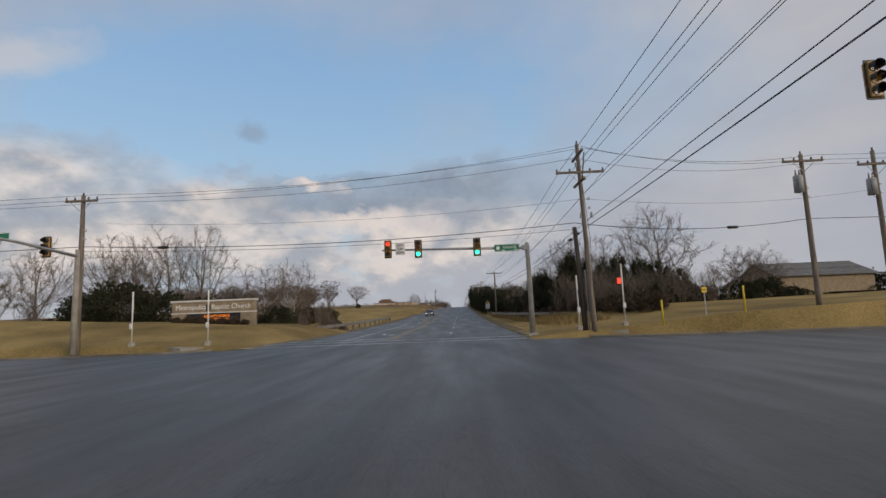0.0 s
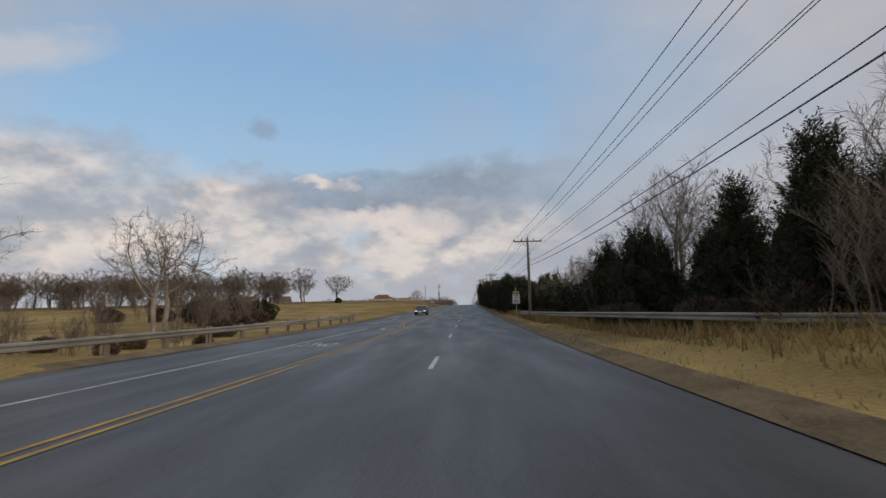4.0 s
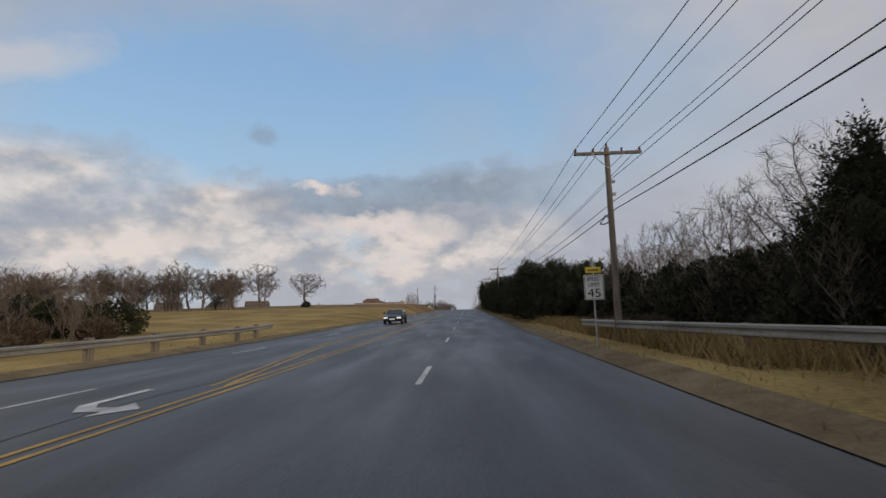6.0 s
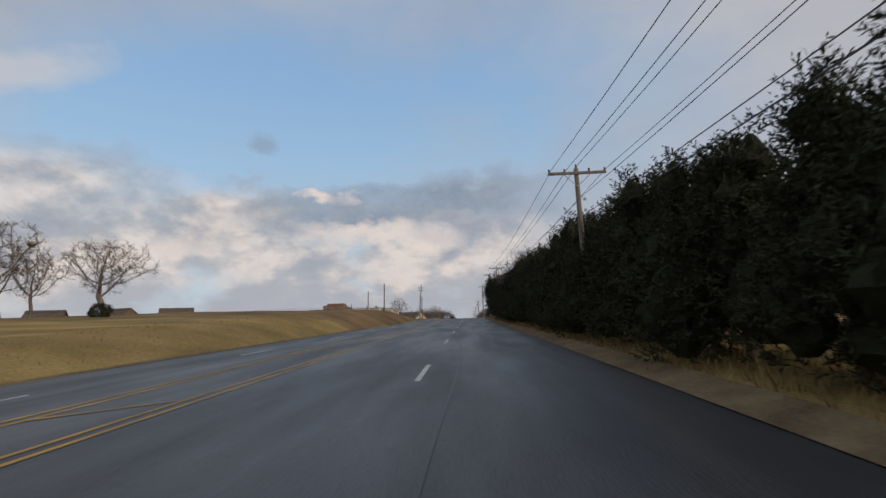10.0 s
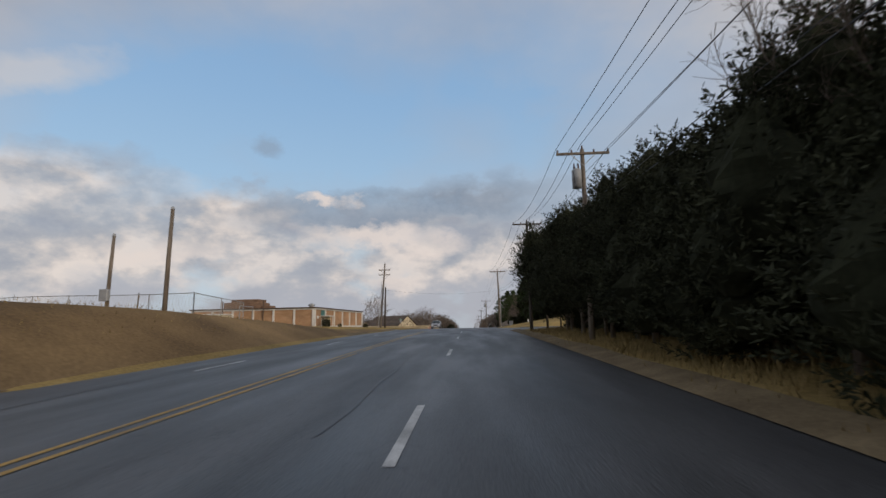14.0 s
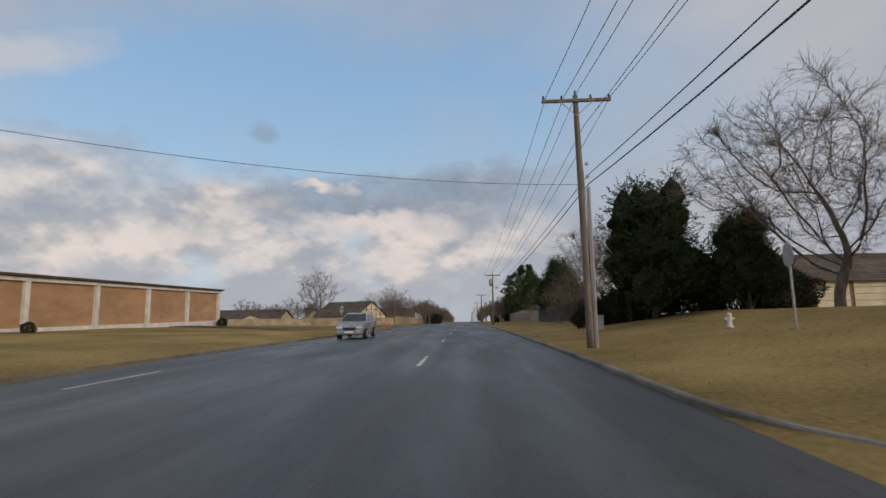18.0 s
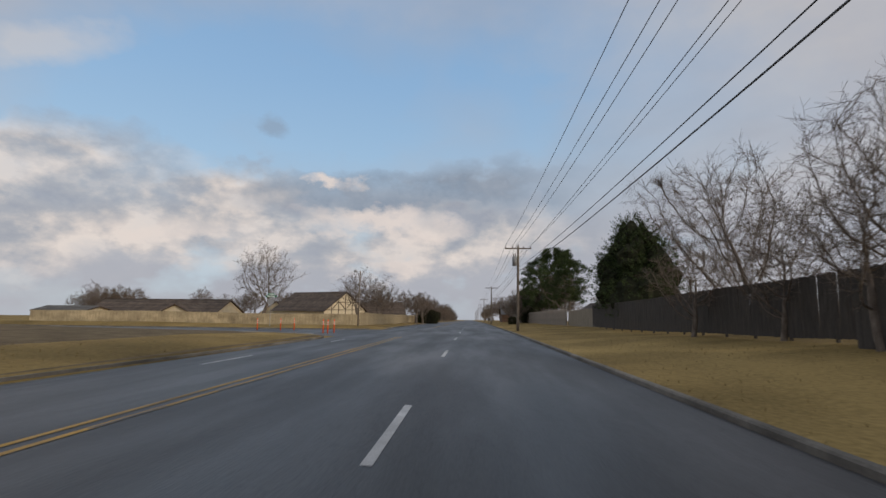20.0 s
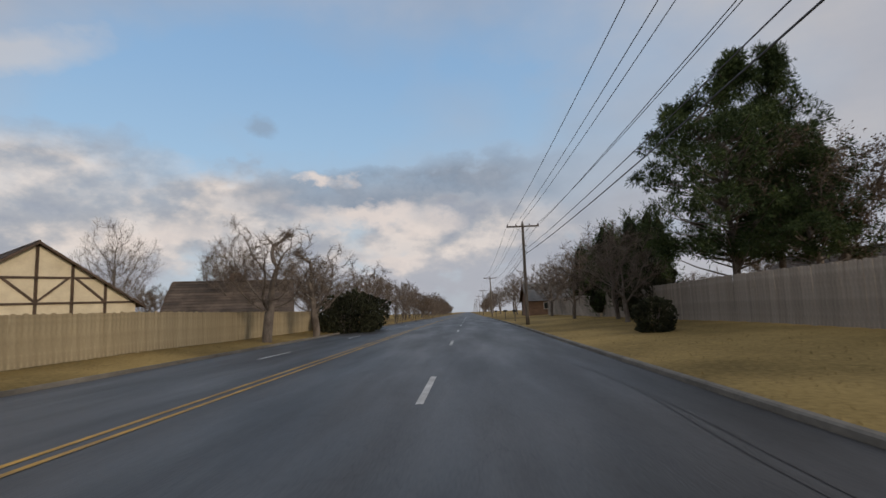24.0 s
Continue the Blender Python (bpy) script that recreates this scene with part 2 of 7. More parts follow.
M["tan_stone"] = material("tan_stucco", (0.21, 0.165, 0.11), (0.36, 0.29, 0.195), 0.85, 2, 25, 0.3)
M["cream"] = material("cream_paint", (0.55, 0.47, 0.33), (0.74, 0.66, 0.48), 0.7, 1.5, 25, 0.1)
M["white_trim"] = material("white_trim_paint", (0.58, 0.56, 0.52), (0.80, 0.78, 0.74), 0.6, 2, 25, 0.05)
M["brick"] = material("orange_brick", (0.35, 0.20, 0.105), (0.48, 0.30, 0.175), 0.85, 0.7, 16, 0.35, stretch=(1, 1, 2.5))
M["brown_brick"] = material("brown_brick", (0.12, 0.07, 0.045), (0.26, 0.16, 0.10), 0.85, 1.2, 16, 0.35, stretch=(1, 1, 2.5))
M["mortar_stone"] = material("grey_stone_blocks", (0.20, 0.19, 0.16), (0.42, 0.40, 0.34), 0.85, 2.0, 16, 0.4, per_object=0.8)
M["timber"] = material("dark_timber", (0.045, 0.03, 0.02), (0.12, 0.08, 0.055), 0.8, 2, 20, 0.2)
M["roof"] = material("brown_shingles", (0.055, 0.042, 0.033), (0.145, 0.11, 0.085), 0.9, 1.2, 14, 0.5, per_object=0.5)
M["grey_roof"] = material("grey_shingles", (0.10, 0.10, 0.10), (0.20, 0.20, 0.195), 0.9, 1.2, 14, 0.5, per_object=0.5)
M["fence_tan"] = material("sunlit_cedar_planks", (0.31, 0.25, 0.15), (0.56, 0.465, 0.30), 0.85, 1.5, 14, 0.35, per_object=0.35, stretch=(4, 4, 0.6))
M["fence_grey"] = material("grey_cedar_planks", (0.21, 0.18, 0.15), (0.44, 0.385, 0.325), 0.9, 1.5, 14, 0.35, per_object=0.4, stretch=(4, 4, 0.6))
# planks darkened so the colour carries the shade on the fence below the conifer
M["fence_dark"] = material("shade_dark_planks", (0.032, 0.028, 0.025), (0.085, 0.075, 0.065), 0.9, 1.5, 14, 0.35, per_object=0.4, stretch=(4, 4, 0.6))
M["fence_pale"] = material("pale_tan_planks", (0.20, 0.175, 0.135), (0.37, 0.33, 0.26), 0.85, 1.5, 14, 0.3, per_object=0.3, stretch=(4, 4, 0.6))
M["bark"] = material("grey_bark", (0.085, 0.07, 0.058), (0.24, 0.205, 0.175), 0.9, 3, 22, 0.5, stretch=(2, 2, 0.6), specular=0.1)
M["pale_bark"] = material("pale_bark", (0.17, 0.145, 0.118), (0.38, 0.335, 0.285), 0.85, 3, 22, 0.4, stretch=(2, 2, 0.6), specular=0.1)
M["twig"] = material("brown_twigs", (0.085, 0.068, 0.056), (0.225, 0.185, 0.155), 0.9, 2, 20, 0, island=0.5, specular=0.1)
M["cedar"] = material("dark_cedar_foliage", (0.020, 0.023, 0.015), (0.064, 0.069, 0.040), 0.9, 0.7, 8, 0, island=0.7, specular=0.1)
# foliage hue taken darker: shade deep in the crown painted into the colour
M["heart_shade"] = material("heart_painted_shade", (0.018, 0.020, 0.013), (0.042, 0.046, 0.028), 0.95, 1.4, 9, 0.6, specular=0.05)
M["pine"] = material("pine_needles", (0.022, 0.038, 0.016), (0.085, 0.115, 0.042), 0.85, 0.7, 8, 0, island=0.8, specular=0.15)
M["brush"] = material("russet_brush", (0.050, 0.039, 0.030), (0.145, 0.112, 0.083), 0.9, 0.5, 8, 0, island=0.8, specular=0.1)
M["oak_leaf"] = material("dry_oak_leaves", (0.075, 0.056, 0.040), (0.19, 0.145, 0.105), 0.9, 0.7, 8, 0, island=0.8, specular=0.1)
M["glass"] = material("dark_window_glass", (0.015, 0.02, 0.022), (0.04, 0.05, 0.055), 0.08, 2, 10, 0)
M["teal"] = material("teal_panel", (0.03, 0.11, 0.10), (0.06, 0.19, 0.17), 0.5, 2, 20, 0)
M["car_dark"] = material("dark_car_paint", (0.012, 0.014, 0.018), (0.03, 0.033, 0.04), 0.2, 3, 40, 0)
M["car_silver"] = material("silver_car_paint", (0.24, 0.26, 0.29), (0.38, 0.40, 0.44), 0.25, 3, 40, 0, metal=0.3)
M["headlamp"] = material("lit_headlamp", (1.0, 0.95, 0.85), (1.0, 0.97, 0.9), 0.2, 3, 40, 0, emit=0.45)
M["headlamp_off"] = material("clear_headlamp", (0.5, 0.5, 0.5), (0.7, 0.7, 0.7), 0.15, 3, 40, 0)


def worn_road(m):
    """Wheel paths, patches and damp streaks that run along the road."""
    t = m.node_tree
    b = t.nodes["Principled BSDF"]
    tc = t.nodes.new("ShaderNodeTexCoord")

    def tex(stretch, detail, rough=0.55):
        mp = t.nodes.new("ShaderNodeMapping")
        mp.inputs["Scale"].default_value = stretch
        t.links.new(tc.outputs["Object"], mp.inputs[0])
        n = t.nodes.new("ShaderNodeTexNoise")
        n.inputs["Scale"].default_value, n.inputs["Detail"].default_value, n.inputs["Roughness"].default_value = 1.0, detail, rough
        t.links.new(mp.outputs[0], n.inputs["Vector"])
        return n.outputs["Fac"]

    def ramp(v, lo, hi, a, c):
        n = t.nodes.new("ShaderNodeMapRange")
        t.links.new(v, n.inputs[0])
        for i, q in enumerate((lo, hi, a, c)):
            n.inputs[i + 1].default_value = q
        return n.outputs[0]

    def times(a, c):
        n = t.nodes.new("ShaderNodeMath")
        n.operation = "MULTIPLY"
        t.links.new(a, n.inputs[0])
        t.links.new(c, n.inputs[1])
        return n.outputs[0]

    lanes = tex((0.85, 0.004, 1), 2)
    blots = tex((0.5, 0.22, 1), 6, 0.65)
    damp = tex((0.8, 0.12, 1), 5)
    crack = t.nodes.new("ShaderNodeTexVoronoi")
    crack.feature = "DISTANCE_TO_EDGE"
    wob = t.nodes.new("ShaderNodeMapping")
    wob.inputs["Scale"].default_value = (0.42, 0.17, 1)
    jit = t.nodes.new("ShaderNodeMix")
    jit.data_type = "VECTOR"
    jit.inputs[0].default_value = 0.16
    nz = t.nodes.new("ShaderNodeTexNoise")
    nz.inputs["Scale"].default_value, nz.inputs["Detail"].default_value = 1.3, 5
    t.links.new(tc.outputs["Object"], wob.inputs[0])
    t.links.new(tc.outputs["Object"], nz.inputs["Vector"])
    t.links.new(wob.outputs[0], jit.inputs[4])
    t.links.new(nz.outputs["Color"], jit.inputs[5])
    t.links.new(jit.outputs[1], crack.inputs["Vector"])
    shade = times(times(ramp(lanes, 0.35, 0.65, 0.84, 1.14), ramp(blots, 0.3, 0.7, 0.78, 1.22)), ramp(crack.outputs["Distance"], 0.0, 0.012, 0.62, 1.0))
    old = b.inputs["Base Color"].links[0].from_socket
    sc = t.nodes.new("ShaderNodeVectorMath")
    sc.operation = "SCALE"
    t.links.new(old, sc.inputs[0])
    t.links.new(shade, sc.inputs["Scale"])
    t.links.new(sc.outputs[0], b.inputs["Base Color"])
    t.links.new(ramp(damp, 0.35, 0.65, 0.42, 0.58), b.inputs["Roughness"])


worn_road(M["asphalt"])


def weathered(m, stretch, low, high, seed):
    """Blotches and run-off streaks over a material's own colour."""
    t = m.node_tree
    b = t.nodes["Principled BSDF"]
    tc = t.nodes.new("ShaderNodeTexCoord")
    mp = t.nodes.new("ShaderNodeMapping")
    mp.inputs["Scale"].default_value, mp.inputs["Location"].default_value = stretch, (seed, seed * 2, 0)
    n = t.nodes.new("ShaderNodeTexNoise")
    n.inputs["Scale"].default_value, n.inputs["Detail"].default_value, n.inputs["Roughness"].default_value = 1.0, 6, 0.62
    r = t.nodes.new("ShaderNodeMapRange")
    for i, q in enumerate((0.32, 0.66, low, high)):
        r.inputs[i + 1].default_value = q
    sc = t.nodes.new("ShaderNodeVectorMath")
    sc.operation = "SCALE"
    t.links.new(tc.outputs["Object"], mp.inputs[0])
    t.links.new(mp.outputs[0], n.inputs["Vector"])
    t.links.new(n.outputs["Fac"], r.inputs[0])
    t.links.new(b.inputs["Base Color"].links[0].from_socket, sc.inputs[0])
    t.links.new(r.outputs[0], sc.inputs["Scale"])
    t.links.new(sc.outputs[0], b.inputs["Base Color"])


for key, stretch, low, high in (("fence_tan", (0.5, 0.5, 0.9), 0.62, 1.18), ("fence_grey", (0.5, 0.5, 0.8), 0.62, 1.2), ("brick", (0.3, 0.3, 0.6), 0.75, 1.12), ("concrete", (0.7, 0.7, 0.7), 0.65, 1.15),
                                ("kerb", (0.3, 0.5, 1), 0.6, 1.25), ("roof", (0.4, 0.4, 0.4), 0.7, 1.25), ("white_trim", (0.8, 0.8, 0.5), 0.78, 1.05), ("grass", (0.06, 0.045, 0.06), 0.72, 1.2), ("russet_grass", (0.08, 0.06, 0.08), 0.7, 1.25),
                                ("white_paint", (1.5, 0.8, 1), 0.55, 1.1), ("yellow_paint", (1.5, 0.5, 1), 0.55, 1.15)):
    weathered(M[key], stretch, low, high, len(key) * 1.7)


# ---------------------------------------------------------------- mesh tools
class MB:
    """Collects vertices and faces of one mesh."""

    def __init__(self):
        self.v, self.f, self.smooth = [], [], False

    def quad(self, a, b, c, d):
        n = len(self.v)
        self.v += [tuple(a), tuple(b), tuple(c), tuple(d)]
        self.f.append((n, n + 1, n + 2, n + 3))
        return self

    def poly(self, pts):
        n = len(self.v)
        self.v += [tuple(p) for p in pts]
        self.f.append(tuple(range(n, n + len(pts))))
        return self

    def box(self, x0, y0, z0, x1, y1, z1, c=0.0, m=None):
        """A box with edges chamfered by c."""
        n = len(self.v)
        if c <= 0:
            p = [(x, y, z) for z in (z0, z1) for y in (y0, y1) for x in (x0, x1)]
            f = [(0, 2, 3, 1), (4, 5, 7, 6), (0, 1, 5, 4), (2, 6, 7, 3), (0, 4, 6, 2), (1, 3, 7, 5)]
        else:
            c = min(c, (x1 - x0) * 0.45, (y1 - y0) * 0.45, (z1 - z0) * 0.45)
            p, idx = [], {}
            for i in (0, 1):
                for j in (0, 1):
                    for k in (0, 1):
                        x, y, z = (x0, x1)[i], (y0, y1)[j], (z0, z1)[k]
                        xi, yi, zi = x + c * (1 - 2 * i), y + c * (1 - 2 * j), z + c * (1 - 2 * k)
                        for a, q in enumerate(((x, yi, zi), (xi, y, zi), (xi, yi, z))):
                            idx[i, j, k, a] = len(p)
                            p.append(q)
            f = []
            for i in (0, 1):
                f.append([idx[i, j, k, 0] for j, k in ((0, 0), (1, 0), (1, 1), (0, 1))][:: 1 if i else -1])
                f.append([idx[j, i, k, 1] for j, k in ((0, 0), (1, 0), (1, 1), (0, 1))][:: -1 if i else 1])
                f.append([idx[j, k, i, 2] for j, k in ((0, 0), (1, 0), (1, 1), (0, 1))][:: 1 if i else -1])
                for k in (0, 1):
                    f.append([idx[i, k, 0, 0], idx[i, k, 1, 0], idx[i, k, 1, 1], idx[i, k, 0, 1]])
                    f.append([idx[i, 0, k, 0], idx[i, 1, k, 0], idx[i, 1, k, 2], idx[i, 0, k, 2]])
                    f.append([idx[0, i, k, 1], idx[1, i, k, 1], idx[1, i, k, 2], idx[0, i, k, 2]])
                    for j in (0, 1):
                        f.append([idx[i, j, k, a] for a in range(3)])
        if m is not None:
            p = [tuple(m @ Vector(q)) for q in p]
        self.v += p
        self.f += [tuple(a + n for a in q) for q in f]
        return self

    def tube(self, pts, radii, n=8, caps=True):
        """A round bar through the points."""
        base = len(self.v)
        pts = [Vector(p) for p in pts]
        for i, p in enumerate(pts):
            d = (pts[min(i + 1, len(pts) - 1)] - pts[max(i - 1, 0)]).normalized()
            a = d.orthogonal().normalized() if abs(d.z) < 0.9 else Vector((1, 0, 0))
            a = (a - d * a.dot(d)).normalized()
            b = d.cross(a)
            r = radii[i] if isinstance(radii, (list, tuple)) else radii
            for k in range(n):
                w = 2 * math.pi * k / n
                self.v.append(tuple(p + (a * math.cos(w) + b * math.sin(w)) * r))
        for i in range(len(pts) - 1):
            for k in range(n):
                k2 = (k + 1) % n
                self.f.append((base + i * n + k, base + i * n + k2, base + (i + 1) * n + k2, base + (i + 1) * n + k))
        if caps:
            self.f.append(tuple(base + k for k in reversed(range(n))))
            self.f.append(tuple(base + (len(pts) - 1) * n + k for k in range(n)))
        return self

    def disc(self, c, normal, r, n=12, depth=0.02):
        d = Vector(normal).normalized()
        return self.tube([Vector(c), Vector(c) + d * depth], r, n)

    def mesh(self, name, mat, smooth=False):
        me = bpy.data.meshes.new(name)
        me.from_pydata(self.v, [], self.f)
        me.materials.append(mat)
        if smooth or self.smooth:
            me.polygons.foreach_set("use_smooth", [True] * len(me.polygons))
        me.update()
        return me


def thing(name, loc=(0, 0, 0), label="", category="", group="", turn=0.0, kind=""):
    ob = new(name)
    ob.empty_display_size = 0.3
    ob.matrix_basis = pose(*loc, 0, 0, turn)
    return tagged(ob, label, category, group, kind)


def part(name, mb, mat, parent, label="", smooth=False):
    me = mb if isinstance(mb, bpy.types.Mesh) else mb.mesh(name, mat, smooth)
    ob = new(name, me)
    ob.parent = parent
    return tagged(ob, label) if label else ob


def solo(name, mb, mat, label="", category="", kind="", group="", smooth=False):
    return tagged(new(name, mb.mesh(name, mat, smooth)), label, category, group, kind)


def lettering(name, text, size, m, mat, parent, width=None, depth=0.006):
    cu = bpy.data.curves.new(name, "FONT")
    cu.body, cu.size, cu.extrude, cu.align_x, cu.align_y = text, size, depth, "CENTER", "CENTER"
    cu.resolution_u = 3
    cu.materials.append(mat)
    ob = new(name, cu)
    ob.parent = parent
    ob.matrix_basis = m
    if width:
        bpy.context.view_layer.update()
        ob.matrix_basis = m @ Matrix.Diagonal((width / max(ob.dimensions.x, 0.01), 1, 1, 1))
    return ob


# ---------------------------------------------------------------- lie of the land
PROFILE = [(-300, 0.6), (-60, -0.95), (0, -1.35), (10, -1.52), (20, -1.74), (42, -2.02), (60, -2.11), (77, -2.12), (92, -2.04), (107, -1.88), (122, -1.68),
           (140, -1.44), (165, -1.20), (180, -1.06), (189, -0.95), (205, -0.66), (221, -0.42), (238, -0.29), (254, -0.25), (270, -0.32), (295, -0.72),
           (313, -1.0), (330, -1.28), (357, -1.80), (400, -2.62), (600, -7.2), (2600, -52.0)]
PY, PZ = [p[0] for p in PROFILE], [p[1] for p in PROFILE]


def road_z(y):
    """Smoothed height of the carriageway."""
    s = 8.0
    return sum(np.interp(y + o, PY, PZ) for o in (-s, -s / 2, 0, s / 2, s)) / 5


LEFT_EDGE = ([-60, 28, 40, 130, 175, 205, 262, 300, 322, 345, 400, 2600], [-11.6, -11.6, -11.0, -11.0, -10.6, -9.7, -9.7, -8.9, -8.8, -9.3, -9.6, -9.6])


def left_edge(y):
    return float(np.interp(y, *LEFT_EDGE))


RIGHT_EDGE = 3.75
CROSS = (4.0, 24.5)          # the crossing street, from its near to its far edge


def bumpy(x, y, s, a):
    return noise.noise((x / s, y / s, 0.3)) * a


def rise(x, y):
    """How far the ground lies over the carriageway's height beside the road."""
    if x > RIGHT_EDGE:
        d = x - RIGHT_EDGE
        near = min(d / 2.5, 1.0)
        h = 0.10 * near + np.interp(y, [-60, 30, 48, 60, 95, 110, 230, 254, 266, 282, 295, 320, 600], [0.3, 0.5, 1.3, -0.5, -0.2, 0.3, 0.35, 0.3, 1.3, 1.25, 0.85, 0.35, 0.3]) * min(max(d - 2.0, 0) / 8, 1)
        h += np.interp(y, [22, 24, 34, 40], [0.0, 0.12, 0.12, 0.0]) * min(d / 1.5, 1)
        h += np.interp(y, [-60, 26, 45, 70], [0.02, 0.045, 0.02, 0.0]) * max(d - 6, 0) * (1 if d < 60 else 60 / d)
    else:
        d = left_edge(y) - x
        near = min(d / 2.0, 1.0)
        a = np.interp(y, [0, 26, 30, 36, 46, 54, 60, 90, 130, 170, 190, 208, 222, 236, 244, 262, 300, 318], [0.0, 0.15, 0.5, 1.0, 0.9, -0.3, -0.7, -0.3, 0.7, 1.55, 2.1, 2.0, 1.2, 0.35, 0.05, 0.2, 0.25, 0.15])
        b = np.interp(y, [0, 26, 30, 36, 46, 54, 60, 90, 130, 170, 190, 208, 222, 236, 244, 262, 300, 318], [0.5, 0.5, 1.2, 2.3, 2.0, 0.0, -0.3, -0.4, 1.1, 2.1, 2.6, 2.5, 1.9, 0.9, 0.2, 1.05, 1.05, 0.3])
        h = 0.08 * near + a * min(d / 4.0, 1.0) + (b - a) * min(max(d - 4, 0) / 22.0, 1.0)
    return h


SIDE_RIGHT = (236.5, 255.5)      # estate entrance
SIDE_LEFT_A = (252.0, 260.8)     # school drive
SIDE_LEFT_B = (320.5, 336.0)     # side street


def ground_z(x, y):
    if left_edge(y) <= x <= RIGHT_EDGE:
        return road_z(y) - 0.13
    h = rise(x, y)
    flat = 0.0
    if CROSS[0] - 1.5 < y < CROSS[1] + 1.5:
        flat = 1.0
    elif x > 0 and SIDE_RIGHT[0] - 1 < y < SIDE_RIGHT[1] + 1 and x < 70:
        flat = 1.0
    elif x < 0 and SIDE_LEFT_A[0] - 1 < y < SIDE_LEFT_A[1] + 1 and x > -70:
        flat = 1.0
    elif x < 0 and SIDE_LEFT_B[0] - 1 < y < SIDE_LEFT_B[1] + 1 and x > -90:
        flat = 1.0
    z = road_z(y) + h + bumpy(x, y, 7.0, 0.10) * min(abs(x) / 20, 1)
    return z if not flat else road_z(y) - 0.30


def verge_z(x, y):
    return road_z(y) + rise(x, y) + bumpy(x, y, 7.0, 0.10) * min(abs(x) / 20, 1)


def sheet(name, xs, ys, fz, mat):
    mb = MB()
    mb.v = [(x, y, fz(x, y)) for y in ys for x in xs]
    w = len(xs)
    mb.f = [(j * w + i, j * w + i + 1, (j + 1) * w + i + 1, (j + 1) * w + i) for j in range(len(ys) - 1) for i in range(w - 1)]
    return solo(name, mb, mat, kind="structure", smooth=True)


gx = [-1500, -700, -350, -200, -140, -100, -80, -65, -55] + [-48 + 2.5 * i for i in range(14)] + [-13.4 + 0.7 * i for i in range(27)] + [5.6 + 0.9 * i for i in range(12)] + [17, 19.5, 22, 25, 28, 32, 36, 42, 50, 60, 75, 100, 140, 200, 350, 700, 1500]
gy = [-300, -160, -90, -60, -40, -25, -12, -4] + [2.4 + 0.7 * i for i in range(36)] + [28.4 + 1.5 * i for i in range(137)] + [235.3 + 0.8 * i for i in range(20)] + [252 + 1.7 * i for i in range(40)] + [319.6 + 0.8 * i for i in range(22)] + [338 + 2 * i for i in range(40)] + [420, 430, 445, 460, 480, 500, 540, 600, 700, 900, 1200, 1700, 2600]
ground = sheet("ground", gx, gy, ground_z, M["grass"])
ground.data.materials.append(M["russet_grass"])
for face in ground.data.polygons:
    c = face.center
    if c.x < left_edge(c.y) and 168 < c.y + 14 * noise.noise((c.x * 0.1, c.y * 0.1, 0)) < 252:
        face.material_index = 1
tagged(ground, "winter-brown mown grass ground beside the road", "ground")


def strip(name, y0, y1, xa, xb, dz, mat, step=1.5, label="", category="", kind="structure", thick=0.0, parent=None):
    """A strip that follows the road: xa and xb give its edges at y."""
    mb = MB()
    n = max(1, int((y1 - y0) / step))
    ys = [y0 + (y1 - y0) * i / n for i in range(n + 1)]
    for y in ys:
        z = road_z(y)
        za, zb = (dz, dz) if isinstance(dz, float) else dz
        mb.v += [(xa(y), y, z + za), (xb(y), y, z + zb)]
        if thick:
            mb.v += [(xa(y), y, z - thick), (xb(y), y, z - thick)]
    k = 4 if thick else 2
    for i in range(n):
        a, b = i * k, (i + 1) * k
        mb.f.append((a, a + 1, b + 1, b))
        if thick:
            mb.f += [(a + 2, b + 2, b + 3, a + 3), (a, b, b + 2, a + 2), (a + 1, a + 3, b + 3, b + 1)]
    if thick:
        e = n * k
        mb.f += [(0, 2, 3, 1), (e, e + 1, e + 3, e + 2)]
    if parent is not None:
        return part(name, mb, mat, parent, label)
    return solo(name, mb, mat, label, category, kind)


def const(v):
    return lambda y: v


# carriageway, in one sheet with its side mouths laid flush beside it
far = [-60 + 1.5 * i for i in range(440)] + [600 + 40 * i for i in range(50)]
mb = MB()
for y in far:
    e = left_edge(y)
    for k in range(9):
        x = e + (RIGHT_EDGE - e) * k / 8
        mb.v.append((x, y, road_z(y) + 0.05 * (1 - ((k - 4) / 4) ** 2) - 0.05))
for j in range(len(far) - 1):
    for k in range(8):
        a = j * 9 + k
        mb.f.append((a, a + 1, a + 10, a + 9))
road = solo("road", mb, M["asphalt"], "damp grey asphalt road with faded markings", "road", "structure", smooth=True)


def mouth(name, side, y0, y1, reach, radius, label):
    """A side street that meets the road, with rounded corners."""
    mb = MB()
    n = 10
    s = 1 if side > 0 else -1
    edge = (lambda y: RIGHT_EDGE) if side > 0 else left_edge
    rows = []
    for i in range(n + 1):
        w = math.pi / 2 * i / n
        rows.append((radius * (1 - math.cos(w)), radius * (1 - math.sin(w))))
    rows += [(radius + (reach - radius) * k / 6, 0.0) for k in range(1, 7)]
    cols = 6
    for d, grow in rows:
        for k in range(cols + 1):
            y = y0 - grow + (y1 - y0 + 2 * grow) * k / cols
            x = edge(y) + s * (d - 0.02)
            mb.v.append((x, y, road_z(y) - 0.052))
    for j in range(len(rows) - 1):
        for k in range(cols):
            a = j * (cols + 1) + k
            q = (a, a + cols + 1, a + cols + 2, a + 1)
            mb.f.append(q if s < 0 else q[::-1])
    return solo(name, mb, M["asphalt"], label, "road", "structure", smooth=True)


